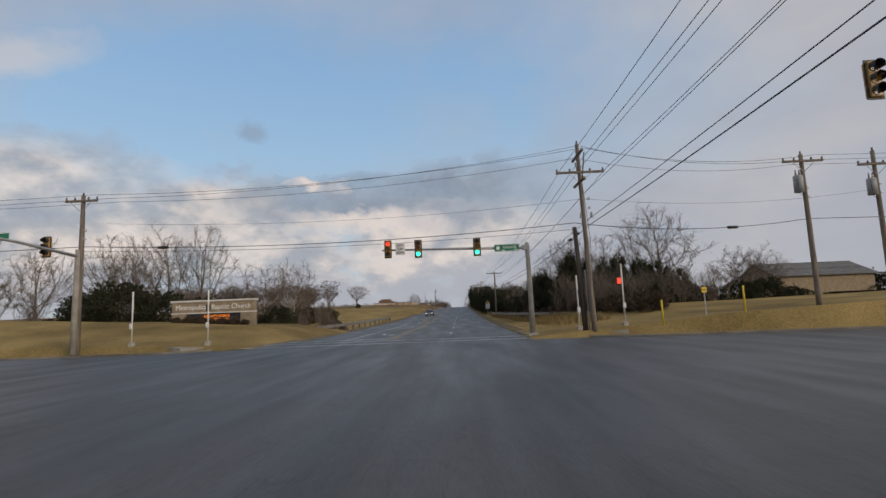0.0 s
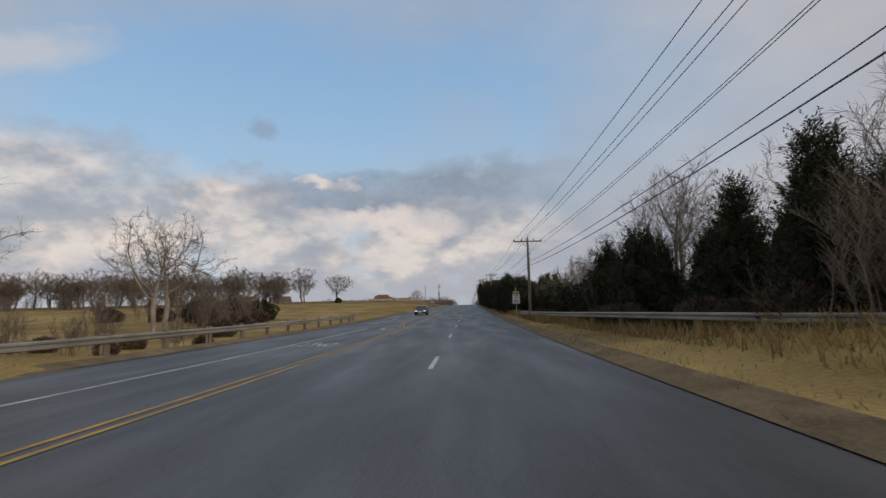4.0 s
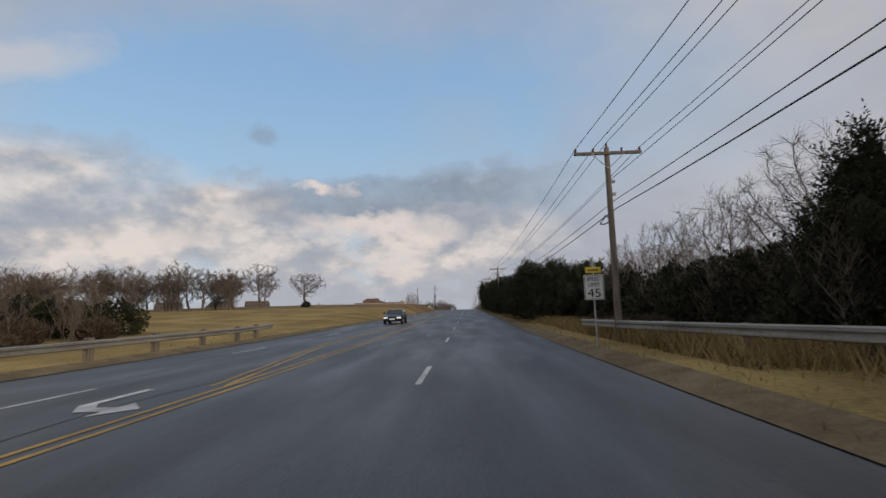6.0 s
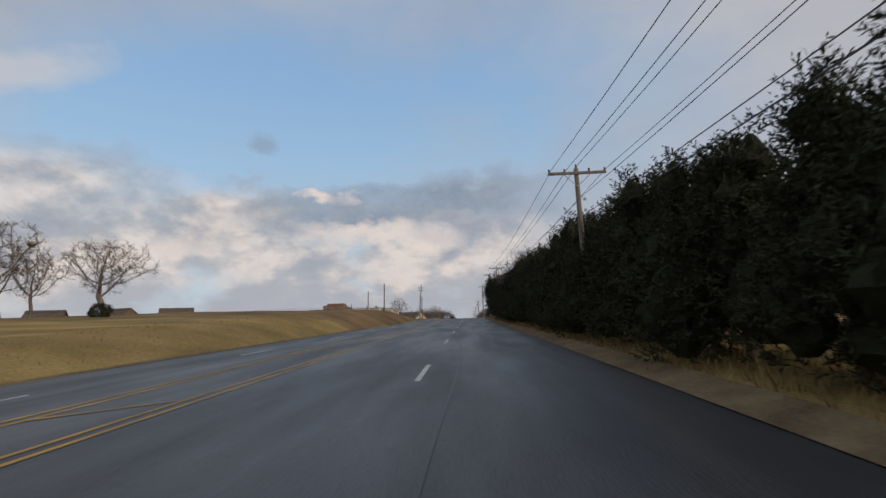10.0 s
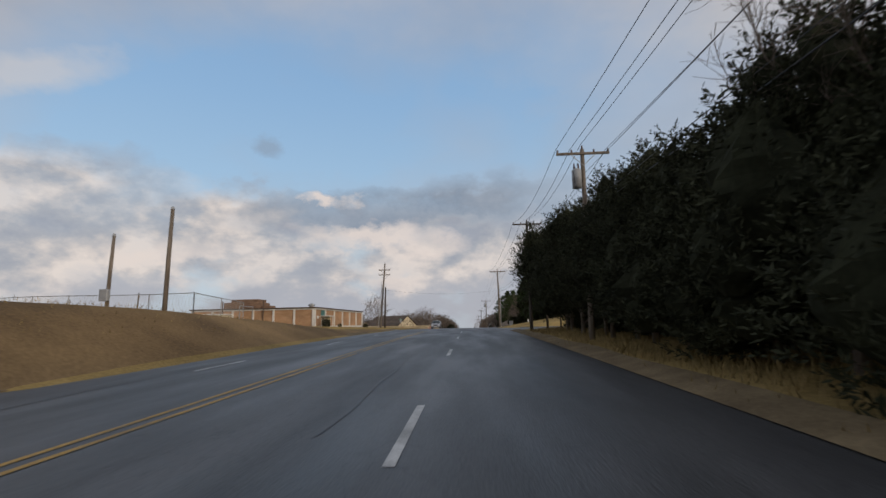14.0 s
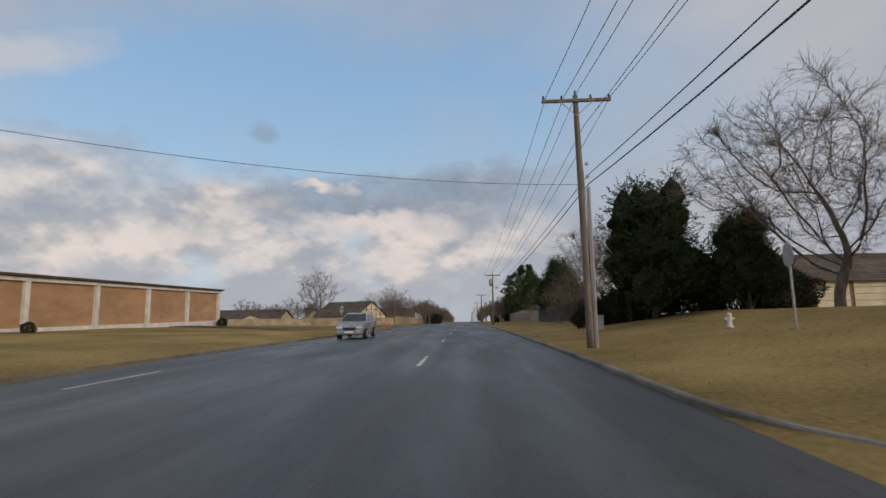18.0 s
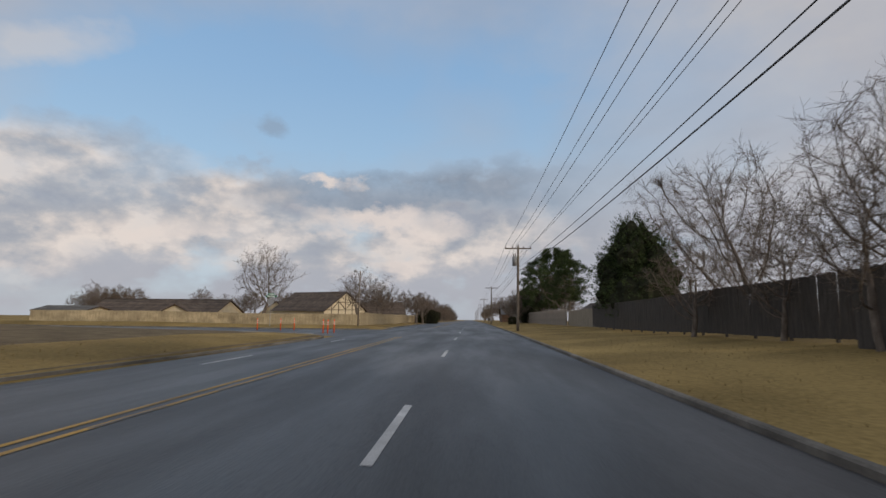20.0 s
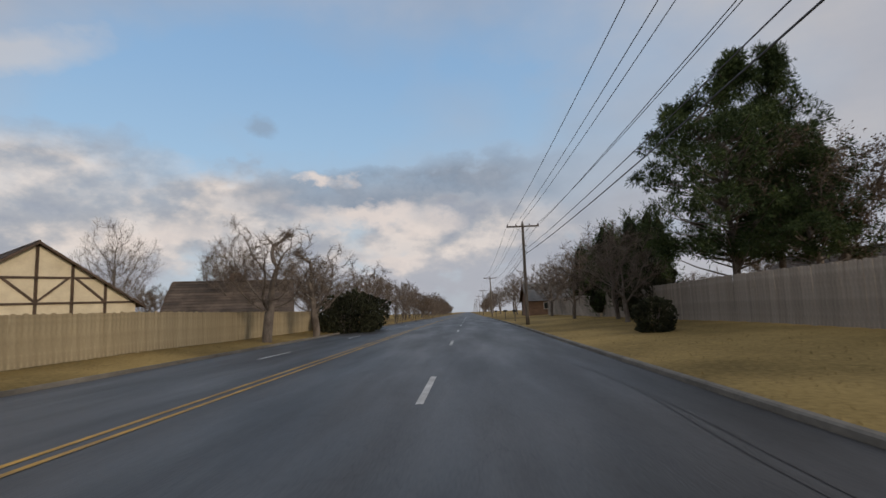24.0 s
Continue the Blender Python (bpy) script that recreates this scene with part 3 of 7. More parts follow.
mouth("cross_street_east", 1, *CROSS, 240, 7.0, "damp asphalt cross street at the signals")
mouth("cross_street_west", -1, *CROSS, 240, 5.5, "damp asphalt cross street by the church sign")
mouth("estate_street", 1, *SIDE_RIGHT, 70, 6.0, "asphalt entrance street of the housing estate")
mouth("school_drive", -1, *SIDE_LEFT_A, 70, 4.0, "asphalt driveway beside the brick school")
mouth("side_street", -1, *SIDE_LEFT_B, 90, 5.0, "asphalt side street beside the wooden fence")

# ---------------------------------------------------------------- road markings
LANE_X, YELLOW_X = -0.78, -4.45


def line_part(name, x, y0, y1, w, mat, step=3.0):
    f = x if callable(x) else const(x)

    def crown(y, xx):
        e = left_edge(y)
        k = (xx - e) / (RIGHT_EDGE - e) * 2 - 1
        return 0.05 * (1 - k * k) - 0.05

    mb_ = MB()
    n_ = max(1, int((y1 - y0) / step))
    for i in range(n_ + 1):
        y = y0 + (y1 - y0) * i / n_
        xx = f(y)
        z = road_z(y) + crown(y, xx) + 0.006
        mb_.v += [(xx - w / 2, y, z), (xx + w / 2, y, z)]
    mb_.f = [(2 * i, 2 * i + 1, 2 * i + 3, 2 * i + 2) for i in range(n_)]
    return part(name, mb_, mat, road)


for k in range(-2, 40):
    y = 61.0 - 1.5 + 12.19 * k
    if 33 < y < 238 or 266 < y:
        line_part("lane_dash", LANE_X, y, y + 3.05, 0.12, M["white_paint"])
for k in range(0, 34):
    y = 56.0 + 12.19 * k
    if 78 < y < 236 or 250 < y < 316 or y > 342:
        line_part("lane_dash", float(np.interp(y, [80, 175, 205, 300, 345], [-8.6, -8.4, -7.5, -7.2, -7.0])), y, y + 3.05, 0.11, M["white_paint"])
for y0, y1 in ((31, 237), (284, 318.6), (345.5, 700)):
    for dx in (-0.14, 0.14):
        line_part("yellow_line", YELLOW_X + dx, y0, y1, 0.10, M["yellow_paint"])
SECOND = ([72, 84, 150, 176], [-4.8, -6.2, -6.3, -4.8])
for dx in (-0.14, 0.14):
    line_part("yellow_line", lambda y, dx=dx: float(np.interp(y, *SECOND)) + dx, 72, 176, 0.10, M["yellow_paint"])
for y in (97.0, 105.0, 117.0, 129.5, 142.0):
    mb = MB()
    z0, z1 = road_z(y) + 0.004, road_z(y + 1.4) + 0.004
    mb.quad((-6.1, y, z0), (-4.65, y + 1.4, z1), (-4.65, y + 1.62, z1), (-6.1, y + 0.22, z0))
    part("yellow_hatch", mb, M["yellow_paint"], road)
line_part("turn_lane_line", -7.35, 31.4, 72, 0.11, M["white_paint"])
for y, w in ((26.0, 0.24), (28.6, 0.24)):
    mb = MB()
    for i in range(12):
        xa, xb = -12.6 + 1.33 * i, -12.6 + 1.33 * (i + 1)
        mb.quad((xa, y + 0.05 * math.sin(i), road_z(y) + 0.006), (xb, y + 0.05 * math.sin(i + 1), road_z(y) + 0.006), (xb, y + w, road_z(y) + 0.006), (xa, y + w, road_z(y) + 0.006))
    part("crosswalk_line", mb, M["white_paint"], road)
mb = MB()
mb.quad((-11.0, 31.0, road_z(31) + 0.004), (-4.7, 31.0, road_z(31) + 0.006), (-4.7, 31.4, road_z(31.4) + 0.006), (-11.0, 31.4, road_z(31.4) + 0.004))
part("stop_line", mb, M["white_paint"], road)


def road_arrow(y):
    """A left-turn arrow for the traffic that comes towards the junction."""
    mb = MB()
    z = road_z(y) + 0.006
    body = [(-5.9, y + 2.2), (-6.08, y + 2.2), (-6.08, y + 0.5), (-5.75, y), (-5.3, y), (-5.3, y - 0.35), (-4.85, y + 0.2), (-5.3, y + 0.75), (-5.3, y + 0.35), (-5.65, y + 0.35), (-5.9, y + 0.7)]
    mb.poly([(x, yy, z) for x, yy in body[::-1]])
    part("turn_arrow", mb, M["white_paint"], road)


road_arrow(37.0)
road_arrow(69.5)
lettering("lane_word", "ONLY", 1.0, pose(-6.15, 56.2, road_z(56.2) + 0.005, 0, 0, 180) @ Matrix.Diagonal((0.6, 2.6, 1, 1)), M["white_paint"], road, depth=0.001)
# tar seams and old trench patches
for i in range(14):
    y0 = random.uniform(26, 380)
    x0 = random.uniform(-9, 3)
    wob = random.uniform(0.2, 0.8)
    line_part("tar_seam", lambda y, x0=x0, w=wob, s=i: x0 + w * noise.noise((y * 0.15, s * 3.1, 0.0)), y0, y0 + random.uniform(6, 22), 0.05, M["patch"], step=0.7)


# kerbs round the corners and along the built-up stretch
def kerb_run(name, pts, label):
    mb_ = MB()
    for i, (x, y) in enumerate(pts):
        a, b = Vector(pts[max(i - 1, 0)]), Vector(pts[min(i + 1, len(pts) - 1)])
        d = (b - a).normalized()
        nrm = Vector((d.y, -d.x))
        z = road_z(y)
        for o, h in ((-0.07, -0.3), (-0.07, 0.03), (-0.04, 0.055), (0.05, 0.06), (0.07, -0.3)):
            mb_.v.append((x + nrm.x * o, y + nrm.y * o, z + h))
    for i in range(len(pts) - 1):
        for k in range(4):
            a = i * 5 + k
            mb_.f.append((a, a + 5, a + 6, a + 1))
    return solo(name, mb_, M["kerb"], label, "kerb", "structure")


def corner(cx, cy, r, a0, a1, n=10):
    return [(cx + r * math.cos(radians(a0 + (a1 - a0) * i / n)), cy + r * math.sin(radians(a0 + (a1 - a0) * i / n))) for i in range(n + 1)]


RE = RIGHT_EDGE + 0.08
kerb_run("kerb_north_east", [(60, CROSS[1]), (30, CROSS[1])] + corner(RE + 7, CROSS[1] + 7, 7, 270, 180) + [(RE, y) for y in (34,)], "pale concrete kerb at the signal corner")
LE = -11.6
kerb_run("kerb_north_west", [(x, CROSS[1]) for x in (-70, -40, -25)] + corner(LE - 5.5, CROSS[1] + 5.5, 5.5, 270, 360) + [(left_edge(y) - 0.08, y) for y in range(31, 46, 3)], "pale concrete kerb at the church corner")
kerb_run("kerb_estate", [(60, SIDE_RIGHT[1])] + corner(RE + 6, SIDE_RIGHT[1] + 6, 6, 270, 180) + [(RE, y) for y in range(262, 470, 5)], "pale concrete kerb along the estate verge")
kerb_run("kerb_school", [(-60, SIDE_LEFT_A[1]), (-30, SIDE_LEFT_A[1])] + corner(left_edge(265) - 4, SIDE_LEFT_A[1] + 4, 4, 270, 360) + [(left_edge(y) - 0.08, y) for y in range(266, 314, 4)] + corner(left_edge(316) - 5, SIDE_LEFT_B[0] - 5, 5, 0, 90) + [(-40, SIDE_LEFT_B[0]), (-80, SIDE_LEFT_B[0])], "pale concrete kerb in front of the school")
kerb_run("kerb_fence", [(-80, SIDE_LEFT_B[1]), (-40, SIDE_LEFT_B[1])] + corner(left_edge(341) - 5, SIDE_LEFT_B[1] + 5, 5, 270, 360) + [(left_edge(y) - 0.08, y) for y in range(345, 470, 5)], "pale concrete kerb along the fence verge")
kerb_run("kerb_drive", corner(left_edge(250) - 4, SIDE_LEFT_A[0] - 4, 4, 0, 90) + [(-30, SIDE_LEFT_A[0]), (-60, SIDE_LEFT_A[0])], "pale concrete kerb of the school drive")


def slab(name, pts, dz, label):
    """A thin concrete slab with the given outline."""
    mb_ = MB()
    top = [(x, y, verge_z(x, y) + dz) for x, y in pts]
    mb_.poly(top)
    low = [(x, y, z - 0.2) for x, y, z in top]
    for i in range(len(top)):
        j = (i + 1) % len(top)
        mb_.quad(top[i], low[i], low[j], top[j])
    return solo(name, mb_, M["concrete"], label, "pavement", "structure")


slab("corner_pavement", [(5.6, 27.4), (7.0, 26.2), (8.6, 25.8), (8.8, 26.5), (7.8, 27.0), (6.4, 28.0)], -0.13, "worn concrete corner pavement by the utility pole")
slab("ramp_pavement", [(-14.8, 25.6), (-13.4, 26.4), (-13.1, 27.6), (-14.4, 27.4), (-16.4, 26.4)], -0.02, "worn concrete pavement ramp at the church corner")
strip("gravel_shoulder", 35, 236, lambda y: RIGHT_EDGE - 0.06, lambda y: RIGHT_EDGE + 0.75 + 0.3 * noise.noise((y * 0.2, 0, 0)), (-0.03, 0.11), M["dirt"], label="bare dirt shoulder along the asphalt edge", category="shoulder")
strip("dirt_edge", 46, 236, lambda y: left_edge(y) - 0.55 - 0.25 * noise.noise((y * 0.2, 5, 0)), lambda y: left_edge(y) + 0.06, (0.11, -0.03), M["dirt"], label="bare dirt edge beside the asphalt", category="shoulder")


# ---------------------------------------------------------------- utility poles and wires
def utility_pole(x, y, base, arm, top, label, lean=0.0, arms=1, drum=False, lamp=False, dark=False, width=2.6, guard=False):
    p = thing("utility_pole", (x, y, base), label, "utility pole", "poles along the road")
    wood = M["dark_wood"] if dark else M["pole_wood"]
    h = top - base
    n = 7
    mb_ = MB().tube([(lean * i / n, 0, -0.3 + (h + 0.3) * i / n) for i in range(n + 1)], [0.15 - 0.05 * i / n for i in range(n + 1)], 10)
    part("pole", mb_, wood, p, smooth=True)
    a = arm - base
    ox = lean * a / h
    for k in range(arms):
        z = a - 0.75 * k
        part("crossarm", MB().box(ox - width / 2, -0.17, z - 0.06, ox + width / 2, -0.06, z + 0.06, 0.012), wood, p)
        for s in (-1, 1):
            part("brace", MB().tube([(ox + s * 0.62, -0.18, z - 0.05), (ox, -0.13, z - 0.62)], 0.018, 5), M["galv"], p)
            for f in (0.95, 0.42):
                ins = MB().tube([(ox + s * f * width / 2, -0.115, z + 0.06), (ox + s * f * width / 2, -0.115, z + 0.10), (ox + s * f * width / 2, -0.115, z + 0.13), (ox + s * f * width / 2, -0.115, z + 0.2)], [0.02, 0.055, 0.035, 0.05], 8)
                part("insulator", ins, M["ceramic"], p, smooth=True)
    part("insulator", MB().tube([(lean, 0, h), (lean, 0, h + 0.06), (lean, 0, h + 0.1), (lean, 0, h + 0.18)], [0.02, 0.055, 0.035, 0.05], 8), M["ceramic"], p, smooth=True)
    for z in (3.0, 3.5):
        part("cable_clamp", MB().box(0.12, -0.05, z - 0.06 + h * 0.35, 0.24, 0.05, z + 0.06 + h * 0.35, 0.01), M["galv"], p)
    part("ground_wire", MB().tube([(0.13, 0.1, 0), (0.12, 0.08, h * 0.5), (0.09 + lean, 0.05, h * 0.9)], 0.012, 4), M["cable"], p)
    if drum:
        d = part("transformer", MB().tube([(ox - 0.36, -0.1, a - 1.75), (ox - 0.36, -0.1, a - 0.85), (ox - 0.36, -0.1, a - 0.78)], [0.24, 0.24, 0.15], 14), M["grey_metal"], p, "grey drum transformer", smooth=True)
        for k in (-1, 1):
            part("bushing", MB().tube([(ox - 0.36 + 0.1 * k, -0.1, a - 0.78), (ox - 0.36 + 0.1 * k, -0.1, a - 0.5)], [0.05, 0.03], 6), M["ceramic"], d)
        part("jumper", MB().tube([(ox - 0.3, -0.2, a - 0.5), (ox - 0.55, -0.3, a - 1.0), (ox - 0.5, -0.25, a - 1.8), (ox - 0.15, -0.1, a - 2.0)], 0.012, 4), M["cable"], p)
    if lamp:
        arm_ = part("lamp_arm", MB().tube([(ox, 0, a - 2.3), (ox + 0.25, -0.08, a - 2.12), (ox + 0.5, -0.1, a - 2.08)], 0.03, 6), M["galv"], p)
        part("lamp_head", MB().tube([(ox + 0.46, -0.1, a - 2.05), (ox + 0.62, -0.1, a - 2.08), (ox + 0.82, -0.1, a - 2.14)], [0.06, 0.11, 0.08], 8), M["grey_metal"], arm_, "small grey street lamp head")
    if guard:
        for s in (0.3, -0.3):
            part("conduit", MB().tube([(0.2, s * 0.4, -0.1), (0.19, s * 0.4, h * 0.62)], 0.045, 6), M["galv"], p)
    return p


LINE = [(5.9, -38.0, 8.4), (7.0, 26.2, 6.95), (5.86, 81.1, 5.2), (5.55, 144.3, 6.0), (5.7, 212.6, 8.6), (5.4, 233.0, 9.2), (4.95, 272.0, 8.95), (4.75, 335.5, 6.8), (4.65, 396.6, 5.4), (4.7, 458.0, 4.0), (4.7, 519.0, 2.6),
        (4.7, 580.0, 1.3), (4.7, 641.0, -0.1), (4.7, 702.0, -1.5), (4.7, 764.0, -3.0), (4.7, 826.0, -4.4)]
for i, (x, y, arm) in enumerate(LINE):
    if i == 0:
        continue
    b = verge_z(x, y) - 0.02
    if i == 1:
        p = utility_pole(x, y, b, arm, arm + 1.6, "tall weathered wooden utility pole with double crossarms at the corner", lean=-0.25, arms=1)
        for s in (-1, 1):
            part("riser_arm", MB().box(-0.19, s * 0.55 - 0.06, arm - b - 0.55, -0.06, s * 0.55 + 0.06, arm - b - 0.43, 0.01), M["pole_wood"], p)
        part("side_arm", MB().box(-0.33, -1.1, arm - b + 0.9, -0.2, 1.1, arm - b + 1.02, 0.012), M["pole_wood"], p)
        part("side_arm", MB().box(-0.33, -1.1, arm - b - 0.6, -0.2, 1.1, arm - b - 0.48, 0.012), M["pole_wood"], p)
        for s in (-1, 1):
            part("strut", MB().tube([(-0.15, s * 1.0, arm - b + 0.85), (-0.15, s * 0.2, arm - b - 0.5)], 0.035, 5), M["pole_wood"], p)
            part("lamp_head", MB().tube([(s * 0.28, 0, arm - b - 2.2), (s * 0.28, 0, arm - b - 2.5)], [0.05, 0.1], 8), M["grey_metal"], p)
    else:
        utility_pole(x, y, b, arm, arm + 0.25, "weathered wooden utility pole with a crossarm beside the road" if i not in (4, 7) else "wooden utility pole carrying a grey drum transformer",
                     lean=(-0.12, 0.1, 0.0)[i % 3], drum=i in (4, 7), lamp=i == 7, guard=i in (6,), dark=i == 5)
p = thing("stub_pole", (6.6, 26.5, verge_z(6.6, 26.5)), "short dark creosoted pole leaning beside the tall utility pole", "utility pole")
part("pole", MB().tube([(0, 0, -0.3), (-0.1, 0, 3.0), (-0.22, 0, 5.55)], [0.145, 0.13, 0.115], 10), M["dark_wood"], p, smooth=True)
part("conduit", MB().tube([(0.2, -0.02, -0.1), (0.17, -0.02, 3.2)], 0.04, 6), M["galv"], p)
part("cable_clamp", MB().box(-0.36, -0.05, 5.2, -0.05, 0.12, 5.35, 0.01), M["galv"], p)


def wire(name, pts, r, label, sag=0.45, mat="cable", n=14, category="cable"):
    w = thing(name, (0, 0, 0), label, category, "overhead wires")
    for a, b in zip(pts, pts[1:]):
        a, b = Vector(a), Vector(b)
        line = []
        for i in range(n + 1):
            t = i / n
            q = a.lerp(b, t)
            q.z -= sag * 4 * t * (1 - t)
            line.append(q)
        part("span", MB().tube(line, r, 4, caps=False), M[mat], w)
    return w


ROUTE = [(x, y - 0.12, a) for x, y, a in LINE]
for o, h in ((-1.24, 0.2), (1.24, 0.2), (0.0, 0.45), (-0.55, 0.2), (0.5, 0.2)):
    if o in (0.5,):
        continue
    wire("power_line", [(x + o, y, a + h) for x, y, a in ROUTE], 0.0115, "thin bare overhead power line along the road", 0.75)
DROP = [1.8, 2.5, 1.85, 1.85, 2.6, 3.1, 2.9] + [1.85] * 20
wire("neutral_line", [(x + 0.13, y, a - 1.0) for x, y, a in ROUTE], 0.0105, "thin overhead neutral line along the road", 0.6)
wire("telephone_cable", [(x + 0.2, y, a - d) for (x, y, a), d in zip(ROUTE, DROP)], 0.014, "thick black overhead telephone cable", 0.55)
wire("telephone_cable", [(x + 0.2, y, a - d - 0.35) for (x, y, a), d in zip(ROUTE, DROP)], 0.019, "thick black overhead telephone cable", 0.6)
for y, z in ((29.0, 3.99), (30.8, 3.88)):
    b = thing("splice_box", (7.12, y, z), "black splice case hung on an overhead cable", "cable box")
    part("case", MB().tube([(0, -0.3, 0), (0, -0.26, 0), (0, 0.26, 0), (0, 0.3, 0)], [0.03, 0.085, 0.085, 0.03], 8), M["black"], b, smooth=True)

coil = thing("cable_coil", (6.05, 82.6, 2.96), "loop of spare black cable tied under an overhead line", "cable")
part("loop", MB().tube([(0.06 * math.sin(k), 0.55 * math.cos(k * 0.5236), 0.16 * math.sin(k * 0.5236) - 0.12) for k in range(13)], 0.03, 6), M["cable"], coil)
part("tie", MB().box(-0.03, -0.05, -0.04, 0.03, 0.05, 0.06, 0.01), M["black"], coil)

# poles and wires of the crossing street
utility_pole(-20.4, 25.6, verge_z(-20.4, 26), 6.5, 6.8, "grey wooden utility pole at the church corner", width=1.8)
utility_pole(19.2, 27.0, verge_z(19.2, 27), 7.2, 7.6, "wooden utility pole with a transformer beside the cross street", drum=True, width=2.2)
utility_pole(23.6, 27.6, verge_z(23.6, 27.6), 7.0, 7.8, "wooden utility pole in the grass lot", width=2.0, drum=True)
for o, h in ((-0.9, 1.2), (0.9, 1.2), (0.0, 1.62)):
    wire("power_line", [(-95.0, 25.0 + o, 7.4), (-19.0, 25.6 + o, 6.6), (6.85, 26.2 + o, 6.95 + h - 0.1), (19.2, 27.0 + o, 7.3), (60.0, 27.5 + o, 8.4), (130.0, 27.5 + o, 10.0)], 0.011, "thin bare power line over the cross street", 0.55)
wire("telephone_cable", [(-95.0, 25.0, 4.8), (-20.3, 25.7, 4.0), (6.4, 26.5, 4.25), (19.2, 27.0, 4.0), (60.0, 27.5, 4.9)], 0.022, "thick black cable strung over the cross street", 0.45)
wire("telephone_cable", [(-20.3, 25.7, 3.75), (6.4, 26.5, 3.9)], 0.012, "black cable strung over the cross street", 0.35)
wire("guy_wire", [(-19.0, 25.6, 5.2), (6.9, 26.2, 5.5), (23.6, 27.6, 5.6)], 0.008, "thin overhead wire over the cross street", 0.5)
for x, y, z in ((-16.0, 25.83, 3.80), (15.0, 26.83, 3.68)):
    b = thing("splice_box", (x, y, z), "black splice case hung on an overhead cable", "cable box")
    part("case", MB().tube([(-0.3, 0, 0), (-0.26, 0, 0), (0.26, 0, 0), (0.3, 0, 0)], [0.03, 0.08, 0.08, 0.03], 8), M["black"], b, smooth=True)


# ---------------------------------------------------------------- traffic signals
def signal_head(parent, x, y, z, lit, front=-1):
    """A three-lamp signal with its backplate, facing along -y (front -1)."""
    s = part("signal_head", MB().box(x - 0.16, y, z - 0.48, x + 0.16, y + 0.2, z + 0.48, 0.03), M["signal"], parent, "yellow-brown signal housing")
    part("backplate", MB().box(x - 0.215, y + 0.05, z - 0.53, x + 0.215, y + 0.07, z + 0.53, 0.01), M["signal_black"], s)
    for i, colour in enumerate(("red", "amber", "green")):
        zz = z + 0.31 - 0.31 * i
        mat = {"red": "lamp_red", "green": "lamp_green"}[colour] if lit == colour else "lamp_amber" if colour == "amber" else "lamp_off"
        part("door", MB().box(x - 0.15, y - 0.01, zz - 0.145, x + 0.15, y, zz + 0.145, 0.004), M["signal"], s)
        part("lens", MB().disc((x, y - 0.03, zz), (0, 1, 0), 0.125, 14, 0.02), M[mat], s, f"glowing {colour} lens" if lit == colour else "")
        hood = MB()
        for k in range(9):
            w0, w1 = radians(-20 + 220 * k / 9), radians(-20 + 220 * (k + 1) / 9)
            a, b = (x + 0.145 * math.cos(w0), zz + 0.145 * math.sin(w0)), (x + 0.145 * math.cos(w1), zz + 0.145 * math.sin(w1))
            hood.quad((a[0], y, a[1]), (b[0], y, b[1]), (b[0], y - 0.2, b[1]), (a[0], y - 0.2, a[1]))
        part("visor", hood, M["signal_black"], s)
    return s


def street_sign(parent, x, y, z, w, h, text):
    b = part("street_sign", MB().box(x - w / 2, y - 0.03, z - h / 2, x + w / 2, y, z + h / 2, 0.008), M["sign_green"], parent, "green street name sign")
    part("border", MB().box(x - w / 2 + 0.02, y - 0.034, z - h / 2 + 0.02, x + w / 2 - 0.02, y - 0.031, z - h / 2 + 0.035).box(x - w / 2 + 0.02, y - 0.034, z + h / 2 - 0.035, x + w / 2 - 0.02, y - 0.031, z + h / 2 - 0.02), M["letter_white"], b)
    part("seal", MB().disc((x - w / 2 + 0.2, y - 0.036, z), (0, 1, 0), 0.11, 14, 0.004), M["letter_white"], b)
    if text:
        lettering("lettering", text, 0.26, pose(x + 0.16, y - 0.036, z + 0.03, 90, 0, 0), M["letter_white"], b, width=w - 0.62)
    for s in (-0.2, 0.55):
        part("number_bar", MB().box(x + s - 0.11, y - 0.036, z - h / 2 + 0.05, x + s + 0.11, y - 0.031, z - h / 2 + 0.09), M["letter_white"], b)
    return b


mx, my = 4.1, 28.6
mz = verge_z(mx, my)
mast = thing("traffic_signal", (mx, my, mz), "galvanised signal mast with three heads and a street name sign", "traffic light")
top = 3.25 - mz
part("mast", MB().tube([(0, 0, -0.1), (0, 0, 2.5), (-0.05, 0, top + 0.25)], [0.17, 0.145, 0.12], 12), M["concrete"], mast, smooth=True)
part("cap", MB().tube([(-0.05, 0, top + 0.25), (-0.05, 0, top + 0.32)], [0.13, 0.06], 10), M["galv"], mast)
part("base_plate", MB().box(-0.3, -0.3, -0.05, 0.3, 0.3, 0.12, 0.03), M["concrete"], mast)
part("arm", MB().tube([(-0.05, 0, top), (-4.5, 0.0, top + 0.12), (-8.6, 0.05, top + 0.2)], [0.095, 0.075, 0.05], 10), M["galv"], mast, smooth=True)
part("arm_joint", MB().box(-0.32, -0.14, top - 0.14, 0.08, 0.14, top + 0.16, 0.02), M["galv"], mast)
signal_head(mast, 1.12 - mx, -0.26, top + 0.14, "green")
signal_head(mast, -2.32 - mx, -0.26, top + 0.18, "green")
signal_head(mast, -4.1 - mx, -0.26, top + 0.22, "red")
ls = part("lane_sign", MB().box(-3.38 - mx - 0.28, -0.2, top - 0.14, -3.38 - mx + 0.28, -0.17, top + 0.56, 0.01), M["sign_white"], mast, "white left turn signal plate")
